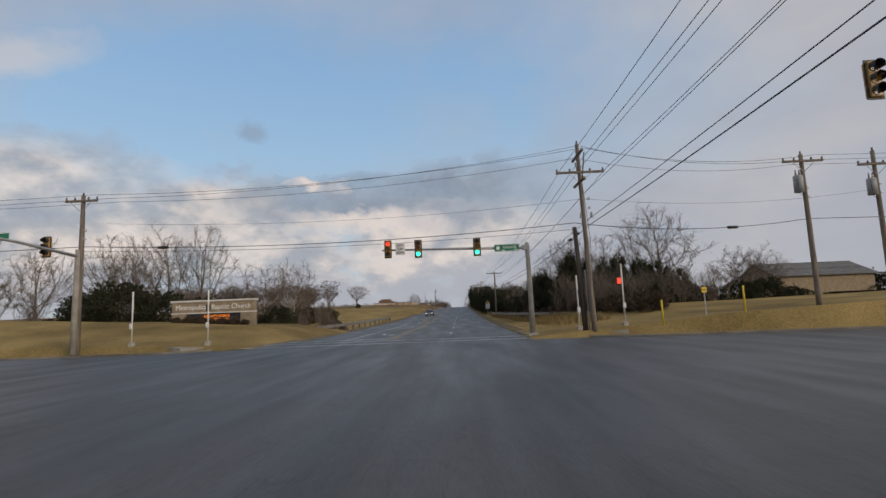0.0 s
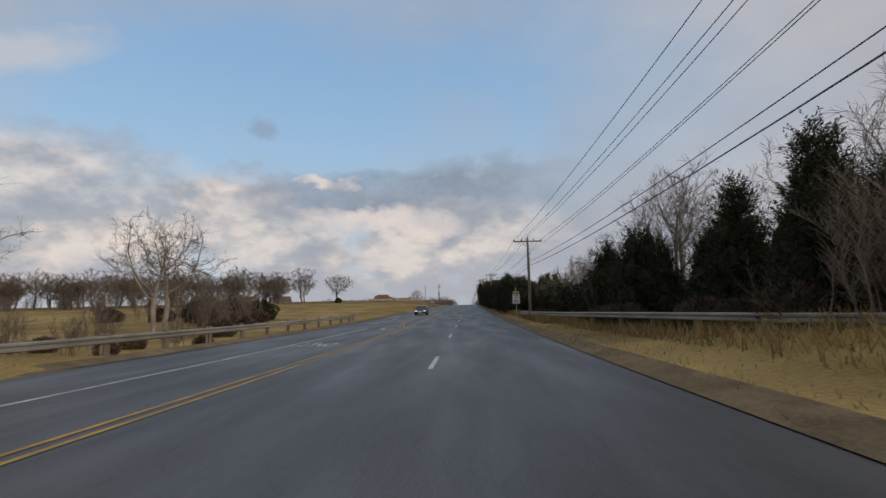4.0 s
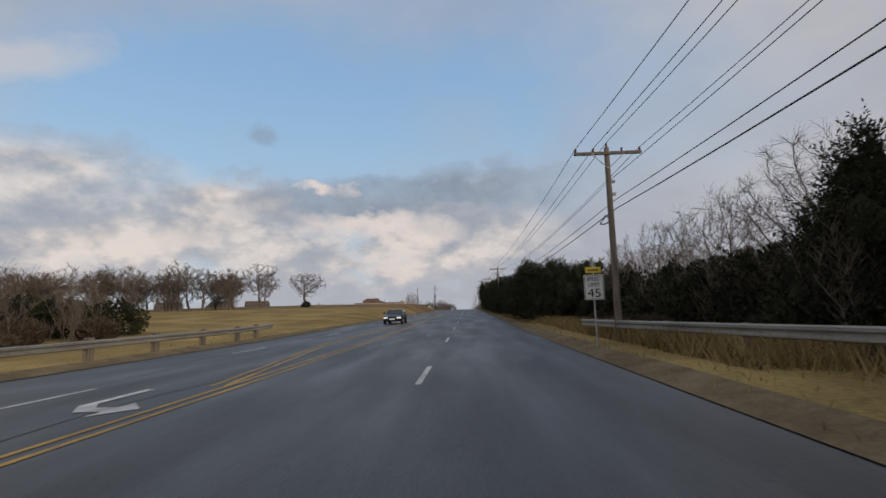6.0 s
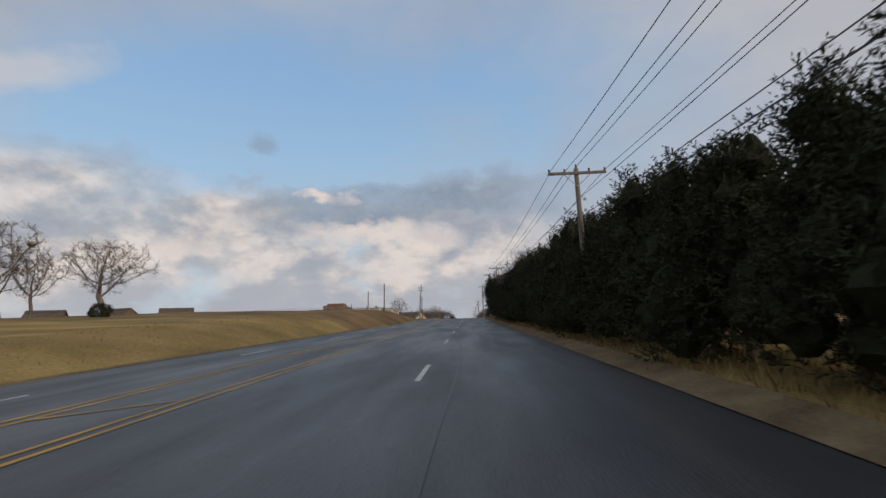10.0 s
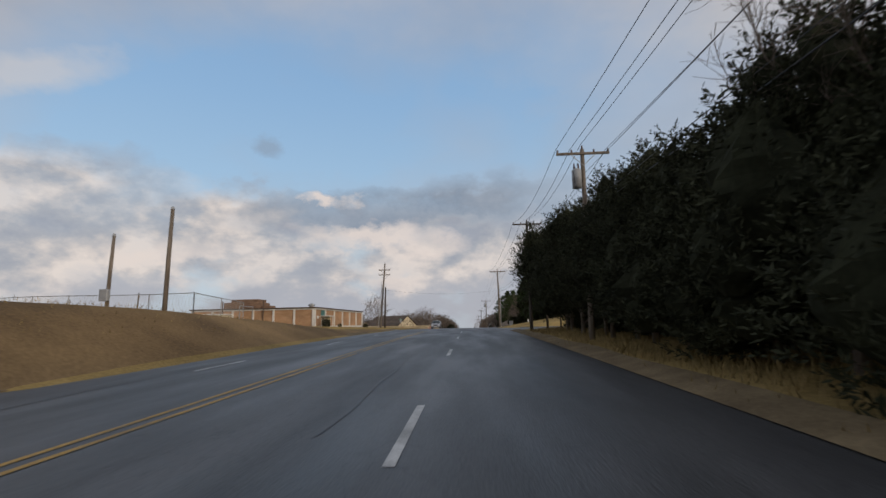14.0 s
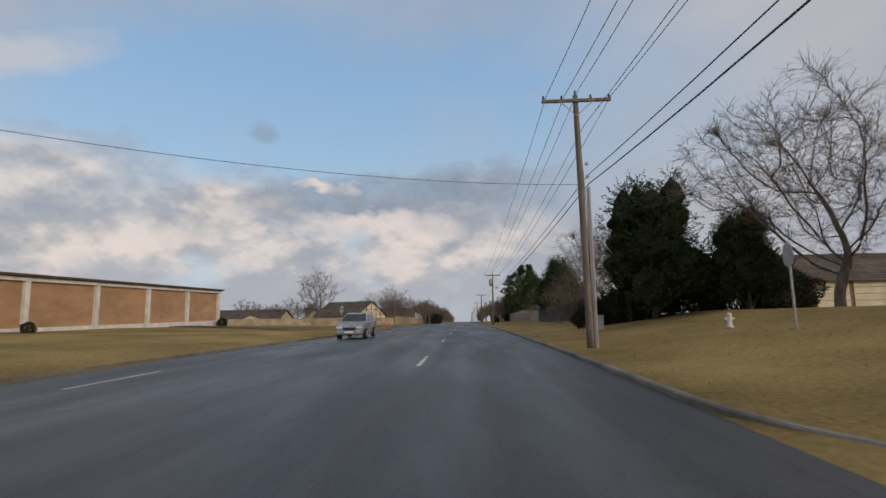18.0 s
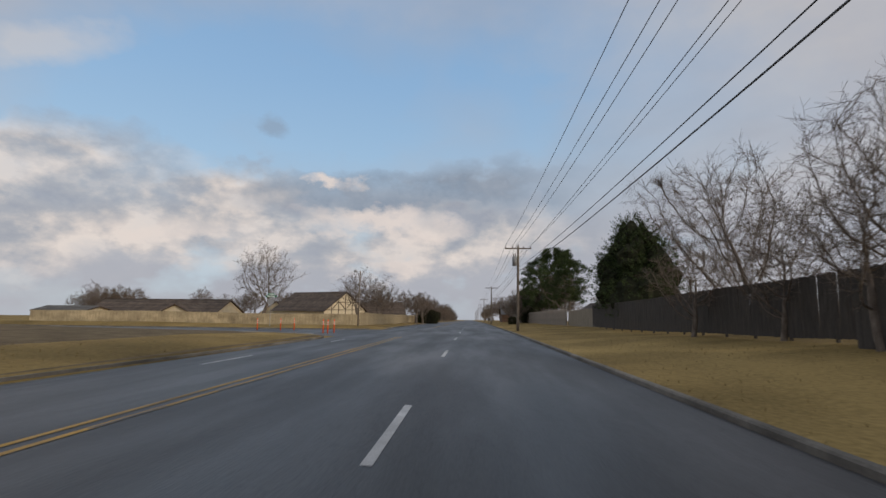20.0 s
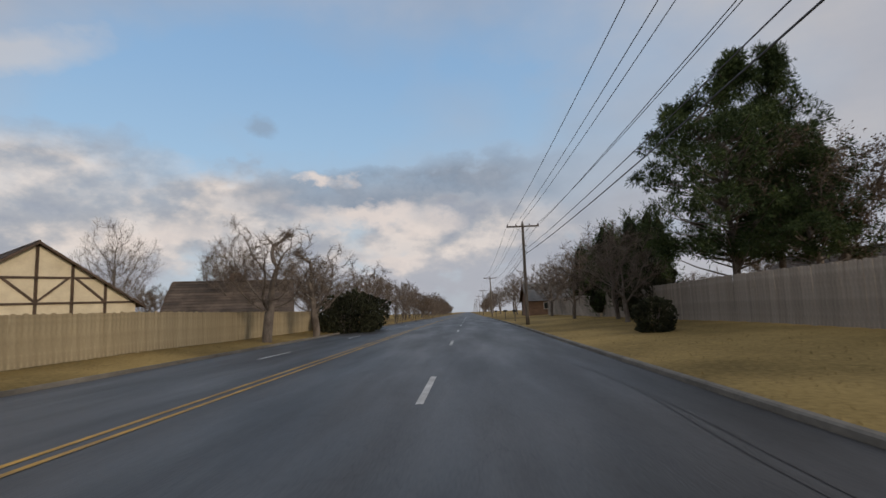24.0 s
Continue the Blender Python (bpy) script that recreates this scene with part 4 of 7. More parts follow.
for i, w in enumerate(("LEFT", "TURN", "SIGNAL")):
    lettering("lettering", w, 0.17, pose(-3.38 - mx, -0.204, top + 0.43 - 0.215 * i, 90, 0, 0), M["letter_black"], ls, width=0.36 if i < 2 else 0.46)
street_sign(mast, 2.85 - mx, -0.16, top + 0.02, 1.42, 0.42, "W Britton Rd")

wx, wy = -20.1, 25.0
wz = verge_z(wx, 26)
west_mast = thing("traffic_signal", (wx, wy, wz), "galvanised signal mast reaching over the cross street", "traffic light")
part("mast", MB().tube([(0, 0, -0.2), (0, 0, 3.0), (0, 0, 3.75 - wz)], [0.15, 0.13, 0.11], 12), M["concrete"], west_mast, smooth=True)
part("arm", MB().tube([(0, 0, 3.4 - wz), (-0.3, -3.2, 3.75 - wz), (-1.0, -8.0, 4.1 - wz)], [0.09, 0.07, 0.05], 10), M["galv"], west_mast, smooth=True)
signal_head(west_mast, -0.35, -1.6, 3.72 - wz, None)
street_sign(west_mast, -1.0, -3.6, 3.95 - wz, 1.3, 0.36, "")
for sx in (-1.2, -0.75):
    part("hanger", MB().tube([(sx, -3.58, 3.6 - wz), (sx, -3.58, 3.95 - wz)], 0.02, 5), M["galv"], west_mast)

ex, ey = 16.05, 3.5
ez = verge_z(ex, 1.0)
east_mast = thing("traffic_signal", (ex, ey - 1.5, ez), "galvanised signal mast on the near side of the cross street", "traffic light")
part("mast", MB().tube([(0, 0, -0.2), (0, 0, 3.2), (0, 0, 6.1)], [0.16, 0.14, 0.12], 12), M["concrete"], east_mast, smooth=True)
part("arm", MB().tube([(0, 0, 5.6), (-2.6, 5.0, 5.85), (-5.1, 9.6, 5.95)], [0.09, 0.07, 0.05], 10), M["galv"], east_mast, smooth=True)
signal_head(east_mast, -5.35, 10.1, 5.85, None)
part("hanger", MB().tube([(-5.1, 9.6, 5.95), (-5.3, 10.3, 5.95)], 0.04, 6), M["galv"], east_mast)


def walk_signal(x, y, label, face, lit=False, h=3.0):
    b = verge_z(x, y)
    p = thing("pedestrian_signal", (x, y, b), label, "pedestrian signal", "pedestrian signals at the junction")
    part("footing", MB().box(-0.14, -0.14, -0.1, 0.14, 0.14, 0.22, 0.03), M["concrete"], p)
    part("post", MB().tube([(0, 0, 0.2), (0, 0, h)], 0.042, 8), M["white_trim"], p, smooth=True)
    m_ = Matrix.Translation((-0.4, 0, 0)) if lit else Matrix.Rotation(radians(face), 4, "Z")
    hd = part("head", MB().box(0.06, -0.12, h - 1.15, 0.34, 0.12, h - 0.75, 0.03, m_), M["signal_black"], p)
    part("lens", MB().box(0.1, -0.135, h - 1.1, 0.3, -0.115, h - 0.8, 0.008, m_), M["lamp_red"] if lit else M["post_yellow"], hd, "glowing red hand panel" if lit else "yellow visor")
    part("push_button", MB().box(-0.08, -0.14, 0.95, 0.08, -0.04, 1.25, 0.02), M["sign_white"], p)
    return p


walk_signal(-18.1, 26.6, "white pedestrian signal post on the church lawn", 150)
walk_signal(-14.0, 26.9, "white pedestrian signal post on the kerb ramp", 120)
walk_signal(6.5, 27.4, "white pedestrian signal post beside the leaning pole", 0)
walk_signal(9.0, 27.4, "white pedestrian signal post with a red light", 180, True, 3.4)


def marker_post(x, y, h, mat, label, category="marker post", r=0.05, bands=0, group="marker posts", z=None):
    p = thing("marker_post", (x, y, verge_z(x, y) if z is None else z), label, category, group)
    part("post", MB().tube([(0, 0, -0.05), (0, 0, h - 0.05), (0, 0, h)], [r, r, r * 0.6], 8), M[mat], p, smooth=True)
    for k in range(bands):
        part("reflective_band", MB().tube([(0, 0, h * 0.62 + 0.16 * k), (0, 0, h * 0.62 + 0.07 + 0.16 * k)], r * 1.08, 8), M["sign_white"], p)
    return p


marker_post(10.2, 22.9 + 2.4, 1.2, "post_yellow", "yellow utility marker post with a red foot")
marker_post(15.0, 26.5, 1.4, "post_yellow", "yellow utility marker post in the grass")
t = thing("utility_sign", (13.2, 27.0, verge_z(13.2, 27)), "small yellow warning plate on a thin post", "sign")
part("post", MB().tube([(0, 0, -0.1), (0, 0, 1.5)], 0.03, 6), M["galv"], t)
part("plate", MB().box(-0.14, -0.03, 1.22, 0.14, -0.005, 1.52, 0.02), M["sign_yellow"], t)
part("text_bar", MB().box(-0.1, -0.036, 1.35, 0.1, -0.031, 1.39), M["letter_black"], t)

# ---------------------------------------------------------------- church sign
cs = thing("church_sign", (-21.3, 42.0, verge_z(-21.3, 42.0)), "long tan church sign with white cornice and amber message panel", "sign", turn=3)
W2 = 4.1
for s in (-1, 1):
    part("pier", MB().box(s * 3.4 - 0.7, -0.35, -0.2, s * 3.4 + 0.7, 0.35, 1.05, 0.02), M["tan_stone"], cs)
part("beam", MB().box(-W2, -0.32, 1.13, W2, 0.32, 2.2, 0.02), M["tan_stone"], cs)
part("cornice", MB().box(-W2 - 0.12, -0.45, 2.2, W2 + 0.12, 0.45, 2.38, 0.03), M["white_trim"], cs)
part("ledge", MB().box(-W2 - 0.06, -0.4, 1.03, W2 + 0.06, 0.4, 1.15, 0.02), M["white_trim"], cs)
part("footing", MB().box(-W2, -0.4, -0.3, W2, 0.4, 0.12, 0.02), M["tan_stone"], cs)
led = part("message_panel", MB().box(-2.68, -0.2, 0.1, 2.68, 0.2, 1.02, 0.02), M["black"], cs, "black message panel with amber letters")
lettering("lettering", "Metropolitan Baptist Church", 0.72, pose(0, -0.335, 1.66, 90, 0, 0), M["letter_white"], cs, width=7.4, depth=0.02)
for i, w in enumerate(("SUNDAY'S MESSAGE", "GOD'S GIFT TO YOU")):
    lettering("message", w, 0.38, pose(0.3, -0.215, 0.74 - 0.36 * i, 90, 0, 0), M["amber_led"], led, width=2.6)


cs.matrix_basis = cs.matrix_basis @ Matrix.Scale(0.86, 4)


# ---------------------------------------------------------------- guard rails, speed sign
def guardrail(pts, label, side, lift):
    g = thing("guardrail", (0, 0, 0), label, "guardrail", "guardrails at the creek")
    prof = [(-0.02, 0.45), (0.05, 0.485), (0.05, 0.535), (-0.02, 0.585), (-0.02, 0.61), (0.05, 0.655), (0.05, 0.715), (-0.02, 0.75)]
    for (xa, ya), (xb, yb) in zip(pts, pts[1:]):
        L = math.hypot(xb - xa, yb - ya)
        n = max(1, round(L / 3.8))
        for i in range(n):
            p0, p1 = i / n, (i + 1) / n
            mb_ = MB()
            for q in (p0, p1):
                x, y = xa + (xb - xa) * q, ya + (yb - ya) * q
                z = road_z(y) + 0.05 + lift(y)
                for o, h in prof:
                    mb_.v.append((x - side * o, y, z + h))
            for k in range(7):
                mb_.f.append((k, k + 1, k + 9, k + 8))
            part("rail", mb_, M["rail"], g)
            x, y = xa + (xb - xa) * p0, ya + (yb - ya) * p0
            z = verge_z(x, y)
            part("post", MB().box(x + side * 0.05, y - 0.08, z - 0.2, x + side * 0.22, y + 0.08, road_z(y) + 0.81 + lift(y), 0.015), M["pole_wood"], g)
    return g


guardrail([(-14.4, 42.0), (-13.4, 50.0), (-12.9, 90.0), (-13.8, 97.0)], "weathered steel guardrail on wooden posts beside the creek", -1, lambda y: -0.14)
guardrail([(11.2, 42.0), (9.3, 52.0), (8.0, 62.0), (6.5, 74.0), (5.4, 85.0)], "weathered steel guardrail on wooden posts below the trees", 1, lambda y: float(np.interp(y, [42, 60, 85], [0.3, 0.22, 0.0])))

sz = verge_z(4.6, 78.0)
sp = thing("speed_sign", (4.34, 78.4, sz), "white speed limit 45 sign with a yellow plate", "road sign")
part("post", MB().tube([(0, 0.04, -0.1), (0, 0.04, 2.95)], 0.03, 6), M["galv"], sp)
pl = part("plate", MB().box(-0.32, -0.02, 1.55, 0.32, 0.0, 2.37, 0.012), M["sign_white"], sp)
part("border", MB().box(-0.3, -0.026, 1.57, 0.3, -0.022, 1.585).box(-0.3, -0.026, 2.335, 0.3, -0.022, 2.35).box(-0.3, -0.026, 1.585, -0.285, -0.022, 2.335).box(0.285, -0.026, 1.585, 0.3, -0.022, 2.335), M["letter_black"], pl)
for i, (w, size, ww) in enumerate((("SPEED", 0.19, 0.44), ("LIMIT", 0.19, 0.38), ("45", 0.4, 0.42))):
    lettering("lettering", w, size, pose(0, -0.026, (2.23, 2.04, 1.76)[i], 90, 0, 0), M["letter_black"], pl, width=ww)
pl2 = part("notice_plate", MB().box(-0.25, -0.02, 2.43, 0.25, 0.0, 2.62, 0.012), M["sign_yellow"], sp, "yellow notice plate")
part("text_bar", MB().box(-0.17, -0.026, 2.5, 0.17, -0.022, 2.54), M["letter_black"], pl2)

# ---------------------------------------------------------------- trees
def grow(seed, height, ratio, trunk_frac, points, rise, lean, r0, tip):
    """Branch chains (points, radii) of a bare tree that fills a rounded crown, the trunk first."""
    g = np.random.default_rng(seed)
    step = height * 0.03
    rz = height * (1 - trunk_frac) * 0.5
    mid = np.array([lean * height, 0, height * trunk_frac + rz])
    d = g.normal(size=(points, 3))
    d /= np.linalg.norm(d, axis=1)[:, None]
    d *= (g.random(points) ** 0.42)[:, None]
    lump = np.array([1 + 0.55 * noise.noise((q[0] * 1.6 + seed, q[1] * 1.6, q[2] * 1.6)) for q in d])
    d *= lump[:, None]
    goal = mid + d * np.array([ratio * height, ratio * height, rz])
    # narrower at the foot of the crown
    f = np.clip((goal[:, 2] - height * trunk_frac) / (2 * rz), 0, 1)
    goal[:, :2] = mid[:2] * f[:, None] + (goal[:, :2] - mid[:2]) * (0.45 + 0.55 * np.minimum(1, f / 0.4))[:, None]
    nodes, parent = [np.array([0.0, 0.0, -0.2])], [-1]
    way = np.array([lean * 0.5, 0, 1.0])
    while nodes[-1][2] < height * trunk_frac:
        way = way + np.append(g.normal(size=2) * 0.07, 0)
        nodes.append(nodes[-1] + way / np.linalg.norm(way) * step)
        parent.append(len(nodes) - 2)
    near = np.full(points, 1e9)
    which = np.zeros(points, int)
    alive = np.ones(points, bool)
    fresh = range(len(nodes))
    for _ in range(90):
        for i in fresh:
            r = np.linalg.norm(goal - nodes[i], axis=1)
            better = r < near
            near[better], which[better] = r[better], i
        alive &= near > step * 1.5
        if not alive.any():
            break
        start = len(nodes)
        for i in np.unique(which[alive]):
            pull = goal[alive & (which == i)] - nodes[i]
            w = (pull / np.linalg.norm(pull, axis=1)[:, None]).mean(axis=0)
            w = w / (np.linalg.norm(w) + 1e-6)
            if parent[i] >= 0:
                back = nodes[i] - nodes[parent[i]]
                w = w + 0.8 * back / np.linalg.norm(back)
            w = w + g.normal(size=3) * 0.13 + np.array([0, 0, rise])
            nodes.append(nodes[i] + w / np.linalg.norm(w) * step)
            parent.append(int(i))
        fresh = range(start, len(nodes))
        if len(nodes) > 2600:
            break
    kids = [[] for _ in nodes]
    for i, p in enumerate(parent):
        if p >= 0:
            kids[p].append(i)
    rad = [0.0] * len(nodes)
    for i in reversed(range(len(nodes))):
        rad[i] = sum(rad[k] ** 2.25 for k in kids[i]) ** (1 / 2.25) if kids[i] else 1.0
    top = rad[0]
    rad = [tip + (r0 - tip) * ((r - 1) / (top - 1)) ** 1.25 for r in rad]
    chains, todo = [], [(0, -1)]
    while todo:
        i, p = todo.pop(0)
        run = [p, i] if p >= 0 else [i]
        while kids[run[-1]]:
            nxt = sorted(kids[run[-1]], key=lambda k: -rad[k])
            todo += [(k, run[-1]) for k in nxt[1:]]
            run.append(nxt[0])
        r = [rad[k] for k in run]
        if p >= 0:
            r[0] = r[1]
        chains.append(([Vector(nodes[k]) for k in run], r))
    return chains


def bare_tree_meshes(seed, height, ratio=0.45, trunk_frac=0.22, points=520, r0=0.2, bark="bark", rise=0.05, lean=0.0, fat=1.0, twigs=3, twig=0.085):
    rng = random.Random(seed)
    trunk, limbs, crown = MB(), MB(), MB()
    for n, (pts, r) in enumerate(grow(seed, height, ratio, trunk_frac, points, rise, lean, r0, 0.0085 * fat)):
        if n == 0:
            r = [r[0] * 1.35, r[0] * 1.08] + r[2:]
        cut = next((i for i, q in enumerate(r) if q < (0.06 if n == 0 else 0.028)), len(r))
        if cut > 1:
            (trunk if n == 0 else limbs).tube(pts[:cut], r[:cut], 9 if n == 0 else 6, False)
        if cut < len(r):
            k = max(cut - 1, 0)
            crown.tube(pts[k:], r[k:], 4, False)
        for i in range(1, len(pts)):
            if r[i] > 0.05:
                continue
            d = (pts[i] - pts[i - 1]).normalized()
            for _ in range(twigs if i < len(pts) - 1 else twigs + 1):
                e = (d * 0.8 + Vector((rng.gauss(0, 0.55), rng.gauss(0, 0.55), rng.gauss(0.12, 0.45)))).normalized()
                L = height * twig * rng.uniform(0.45, 1.2)
                q = pts[i].lerp(pts[i - 1], rng.random())
                m_ = q + e * L * 0.5 + Vector((rng.gauss(0, 0.05), rng.gauss(0, 0.05), 0.03)) * L
                end = m_ + (e + Vector((rng.gauss(0, 0.3), rng.gauss(0, 0.3), 0.15))).normalized() * L * 0.5
                crown.tube([q, m_, end], [0.0072 * fat, 0.0055 * fat, 0.0032 * fat], 3, False)
                if rng.random() < 0.6:
                    crown.tube([m_, m_ + (e + Vector((rng.gauss(0, 0.7), rng.gauss(0, 0.7), rng.gauss(0, 0.5)))).normalized() * L * 0.5], [0.006 * fat, 0.0035 * fat], 3, False)
    return [("trunk", trunk.mesh("trunk", M[bark], True)), ("boughwork", limbs.mesh("boughwork", M[bark], True)), ("crown", crown.mesh("crown", M["twig"]))]


def spray(mb_, p, d, length, width, rng, n=3):
    """A few narrow pointed leaves from p along d."""
    for _ in range(n):
        e = (d + Vector((rng.gauss(0, 0.45), rng.gauss(0, 0.45), rng.gauss(0, 0.4)))).normalized()
        s = e.cross(Vector((rng.gauss(0, 1), rng.gauss(0, 1), rng.gauss(0, 1)))).normalized() * width / 2
        i = len(mb_.v)
        m_ = p + e * length * 0.45
        mb_.v += [tuple(p), tuple(m_ + s), tuple(p + e * length), tuple(m_ - s)]
        mb_.f.append((i, i + 1, i + 2, i + 3))


def lump_hull(mb_, c, rx, rz, seed, rings=9, sides=14):
    """A rough closed hull filling a foliage clump, pointed on top, darkened for inner shade."""
    base = len(mb_.v)
    for j in range(rings + 1):
        f = j / rings
        w = math.sin(math.pi * min(0.97, max(0.03, f)) ** 0.8) ** 0.8
        for k in range(sides):
            az = 6.2832 * k / sides
            n = 1 + 0.5 * noise.noise((math.cos(az) * 1.7 + seed, math.sin(az) * 1.7, f * 3 + seed)) + 0.3 * noise.noise((math.cos(az) * 6 + seed, math.sin(az) * 6, f * 11))
            mb_.v.append((c.x + math.cos(az) * rx * w * n, c.y + math.sin(az) * rx * w * n, c.z + (2 * f - 1) * rz))
    for j in range(rings):
        for k in range(sides):
            a, b = base + j * sides + k, base + j * sides + (k + 1) % sides
            mb_.f.append((a, b, b + sides, a + sides))


def cedar_meshes(seed, height, radius, bare=0.0, taper=0.6, lobes=15, fronds=620, spike=1.0, mat="cedar", leaf=1.0, heart_size=0.64, stem=0.15):
    """A red cedar: ragged upswept clumps of feathery sprays round hulls with shade painted in."""
    rng = random.Random(seed)
    trunk, crown, heart = MB(), MB(), MB()
    trunk.tube([(0, 0, -0.25), (0.06, 0, height * 0.25), (0.0, 0.08, height * 0.6), (0, 0, height * 0.92)], [stem, stem * 0.77, stem * 0.47, 0.02], 8)
    foot = bare * height
    span = height - foot
    blobs = [(Vector((0, 0, foot + span * 0.5)), radius * 0.42, span * 0.46)]
    for i in range(lobes):
        f = (i + rng.uniform(0.1, 0.9)) / lobes * 0.86
        az = i * 2.4 + rng.uniform(-0.5, 0.5)
        reach = radius * (1 - f) ** taper * rng.uniform(0.75, 1.12)
        rx = reach * rng.uniform(0.36, 0.5)
        rz = rx * rng.uniform(1.1, 1.8) + 0.25
        z = foot + span * f * 0.93 + rz * 0.62
        c = Vector((math.cos(az) * (reach - rx), math.sin(az) * (reach - rx), min(z, height - rz * 0.9)))
        blobs.append((c, rx, rz))
        if bare:
            trunk.tube([(0, 0, c.z - rz * 0.6 - 0.4 * reach * 0.5), c], [0.05, 0.02], 5, False)
    area = sum(b_[1] * b_[2] for b_ in blobs)
    for n, (c, rx, rz) in enumerate(blobs):
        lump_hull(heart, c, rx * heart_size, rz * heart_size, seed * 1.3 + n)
        for _ in range(int(fronds * rx * rz / area) + 4):
            az, h = rng.uniform(0, 6.2832), rng.uniform(-0.92, 1.0)
            w = math.sin(math.pi * min(0.97, max(0.03, (h + 1) / 2)) ** 0.8) ** 0.8
            lump = 1 + 0.5 * noise.noise((math.cos(az) * 1.7 + seed * 1.3 + n, math.sin(az) * 1.7, (h + 1) * 1.5 + seed * 1.3 + n))
            deep = rng.uniform(min(0.62, heart_size), 0.93)
            q = c + Vector((math.cos(az) * rx * w * lump * deep, math.sin(az) * rx * w * lump * deep, h * rz * deep))
            d = Vector((math.cos(az) * 0.75, math.sin(az) * 0.75, 0.55 + 0.6 * max(h, 0) + rng.gauss(0, 0.3))).normalized()
            L = rng.uniform(0.25, 0.75) * leaf * (spike if h > 0.6 else 1.0)
            for j in range(12):
                g = (j + rng.random()) / 12
                out = Vector((rng.gauss(0, 1), rng.gauss(0, 1), rng.gauss(0, 1)))
                out = ((out - d * out.dot(d)).normalized() * (0.95 - 0.6 * g) + d * 0.75).normalized()
                spray(crown, q + d * L * g, out, (0.25 - 0.12 * g) * leaf * rng.uniform(0.8, 1.25), rng.uniform(0.04, 0.07) * leaf, rng, 1)
    return [("trunk", trunk.mesh("trunk", M["bark"], True)), ("heart", heart.mesh("heart", M["heart_shade"])), ("crown", crown.mesh("crown", M[mat]))]


def pine_meshes(seed, height, radius, bare=0.25, clumps=150, mat="pine", shape=0.6):
    """A pine: whorled limbs that end in round tufts of needles."""
    rng = random.Random(seed)
    trunk, limbs, crown = MB(), MB(), MB()
    bend = [(rng.gauss(0, 0.12) * i, rng.gauss(0, 0.12) * i, height * i / 6) for i in range(7)]
    bend[0] = (0, 0, -0.2)
    trunk.tube(bend, [0.2 - 0.027 * i for i in range(7)], 8)
    for i in range(clumps):
        f = rng.uniform(0, 1)
        z = height * (bare + (1.02 - bare) * f)
        prof = math.sin(math.pi * min(1, (f * 0.86 + 0.14)) ** shape) ** 0.7
        az = rng.uniform(0, 2 * math.pi)
        lobe = noise.noise((math.cos(az) * 1.5 + seed, math.sin(az) * 1.5, f * 4.5))
        r = radius * max(prof, 0.12) * rng.uniform(0.35, 1.0) * (1 + 0.65 * lobe)
        z += 0.9 * lobe * f
        t = min(5.99, z / height * 6)
        j = int(t)
        c = Vector(bend[j]).lerp(Vector(bend[j + 1]), t - j) if j < 6 else Vector(bend[6])
        tip = Vector((c.x + math.cos(az) * r, c.y + math.sin(az) * r, z + rng.uniform(-0.1, 0.35)))
        start = Vector((c.x, c.y, z - 0.25 * r))
        if i % 2 == 0:
            limbs.tube([start, start.lerp(tip, 0.55) + Vector((0, 0, -0.1)), tip], [0.045, 0.03, 0.012], 4, False)
        size = rng.uniform(0.28, 0.6)
        for _ in range(78):
            d = Vector((rng.gauss(0, 1), rng.gauss(0, 1), rng.gauss(0.25, 0.8))).normalized()
            q = tip + Vector((d.x * size * 1.15, d.y * size * 1.15, d.z * size * 0.62)) * rng.uniform(0.15, 0.9)
            spray(crown, q, d, rng.uniform(0.15, 0.27), rng.uniform(0.018, 0.036), rng, 2)
        for _ in range(16):
            d = Vector((rng.gauss(0, 1), rng.gauss(0, 1), rng.gauss(0, 0.8))).normalized()
            spray(crown, tip + d * size * 0.3, d, 0.28, 0.07, rng, 1)
    return [("trunk", trunk.mesh("trunk", M["bark"], True)), ("boughwork", limbs.mesh("boughwork", M["bark"], True)), ("crown", crown.mesh("crown", M[mat]))]


def bush_meshes(seed, h, r, mat="brush", count=900, leaf=(0.12, 0.28), thin=0.5):
    rng = random.Random(seed)
    crown, stems = MB(), MB()
    for i in range(9):
        az, d = i * 0.7 + rng.uniform(-0.3, 0.3), rng.uniform(0.25, 0.7) * r
        stems.tube([(0.1 * math.cos(az), 0.1 * math.sin(az), -0.1), (d * 0.5 * math.cos(az), d * 0.5 * math.sin(az), h * 0.35), (d * math.cos(az), d * math.sin(az), h * 0.8)], [0.03, 0.022, 0.008], 4, False)
    for i in range(count):
        az, u = rng.uniform(0, 2 * math.pi), rng.uniform(0, 1)
        z = h * u
        lump = 0.8 + 0.3 * noise.noise((math.cos(az) * 1.3 + seed, math.sin(az) * 1.3, u * 2.2))
        rr = r * math.sqrt(max(0.05, 1 - (2 * u - 0.8) ** 2 * 0.7)) * lump * math.sqrt(rng.uniform(0.25, 1))
        q = Vector((math.cos(az) * rr, math.sin(az) * rr, z * lump))
        d = Vector((math.cos(az), math.sin(az), 0.7 + u)).normalized()
        spray(crown, q, d, rng.uniform(*leaf), rng.uniform(*leaf) * thin, rng, 3)
    return [("stem", stems.mesh("stem", M["bark"])), ("crown", crown.mesh("crown", M[mat]))]


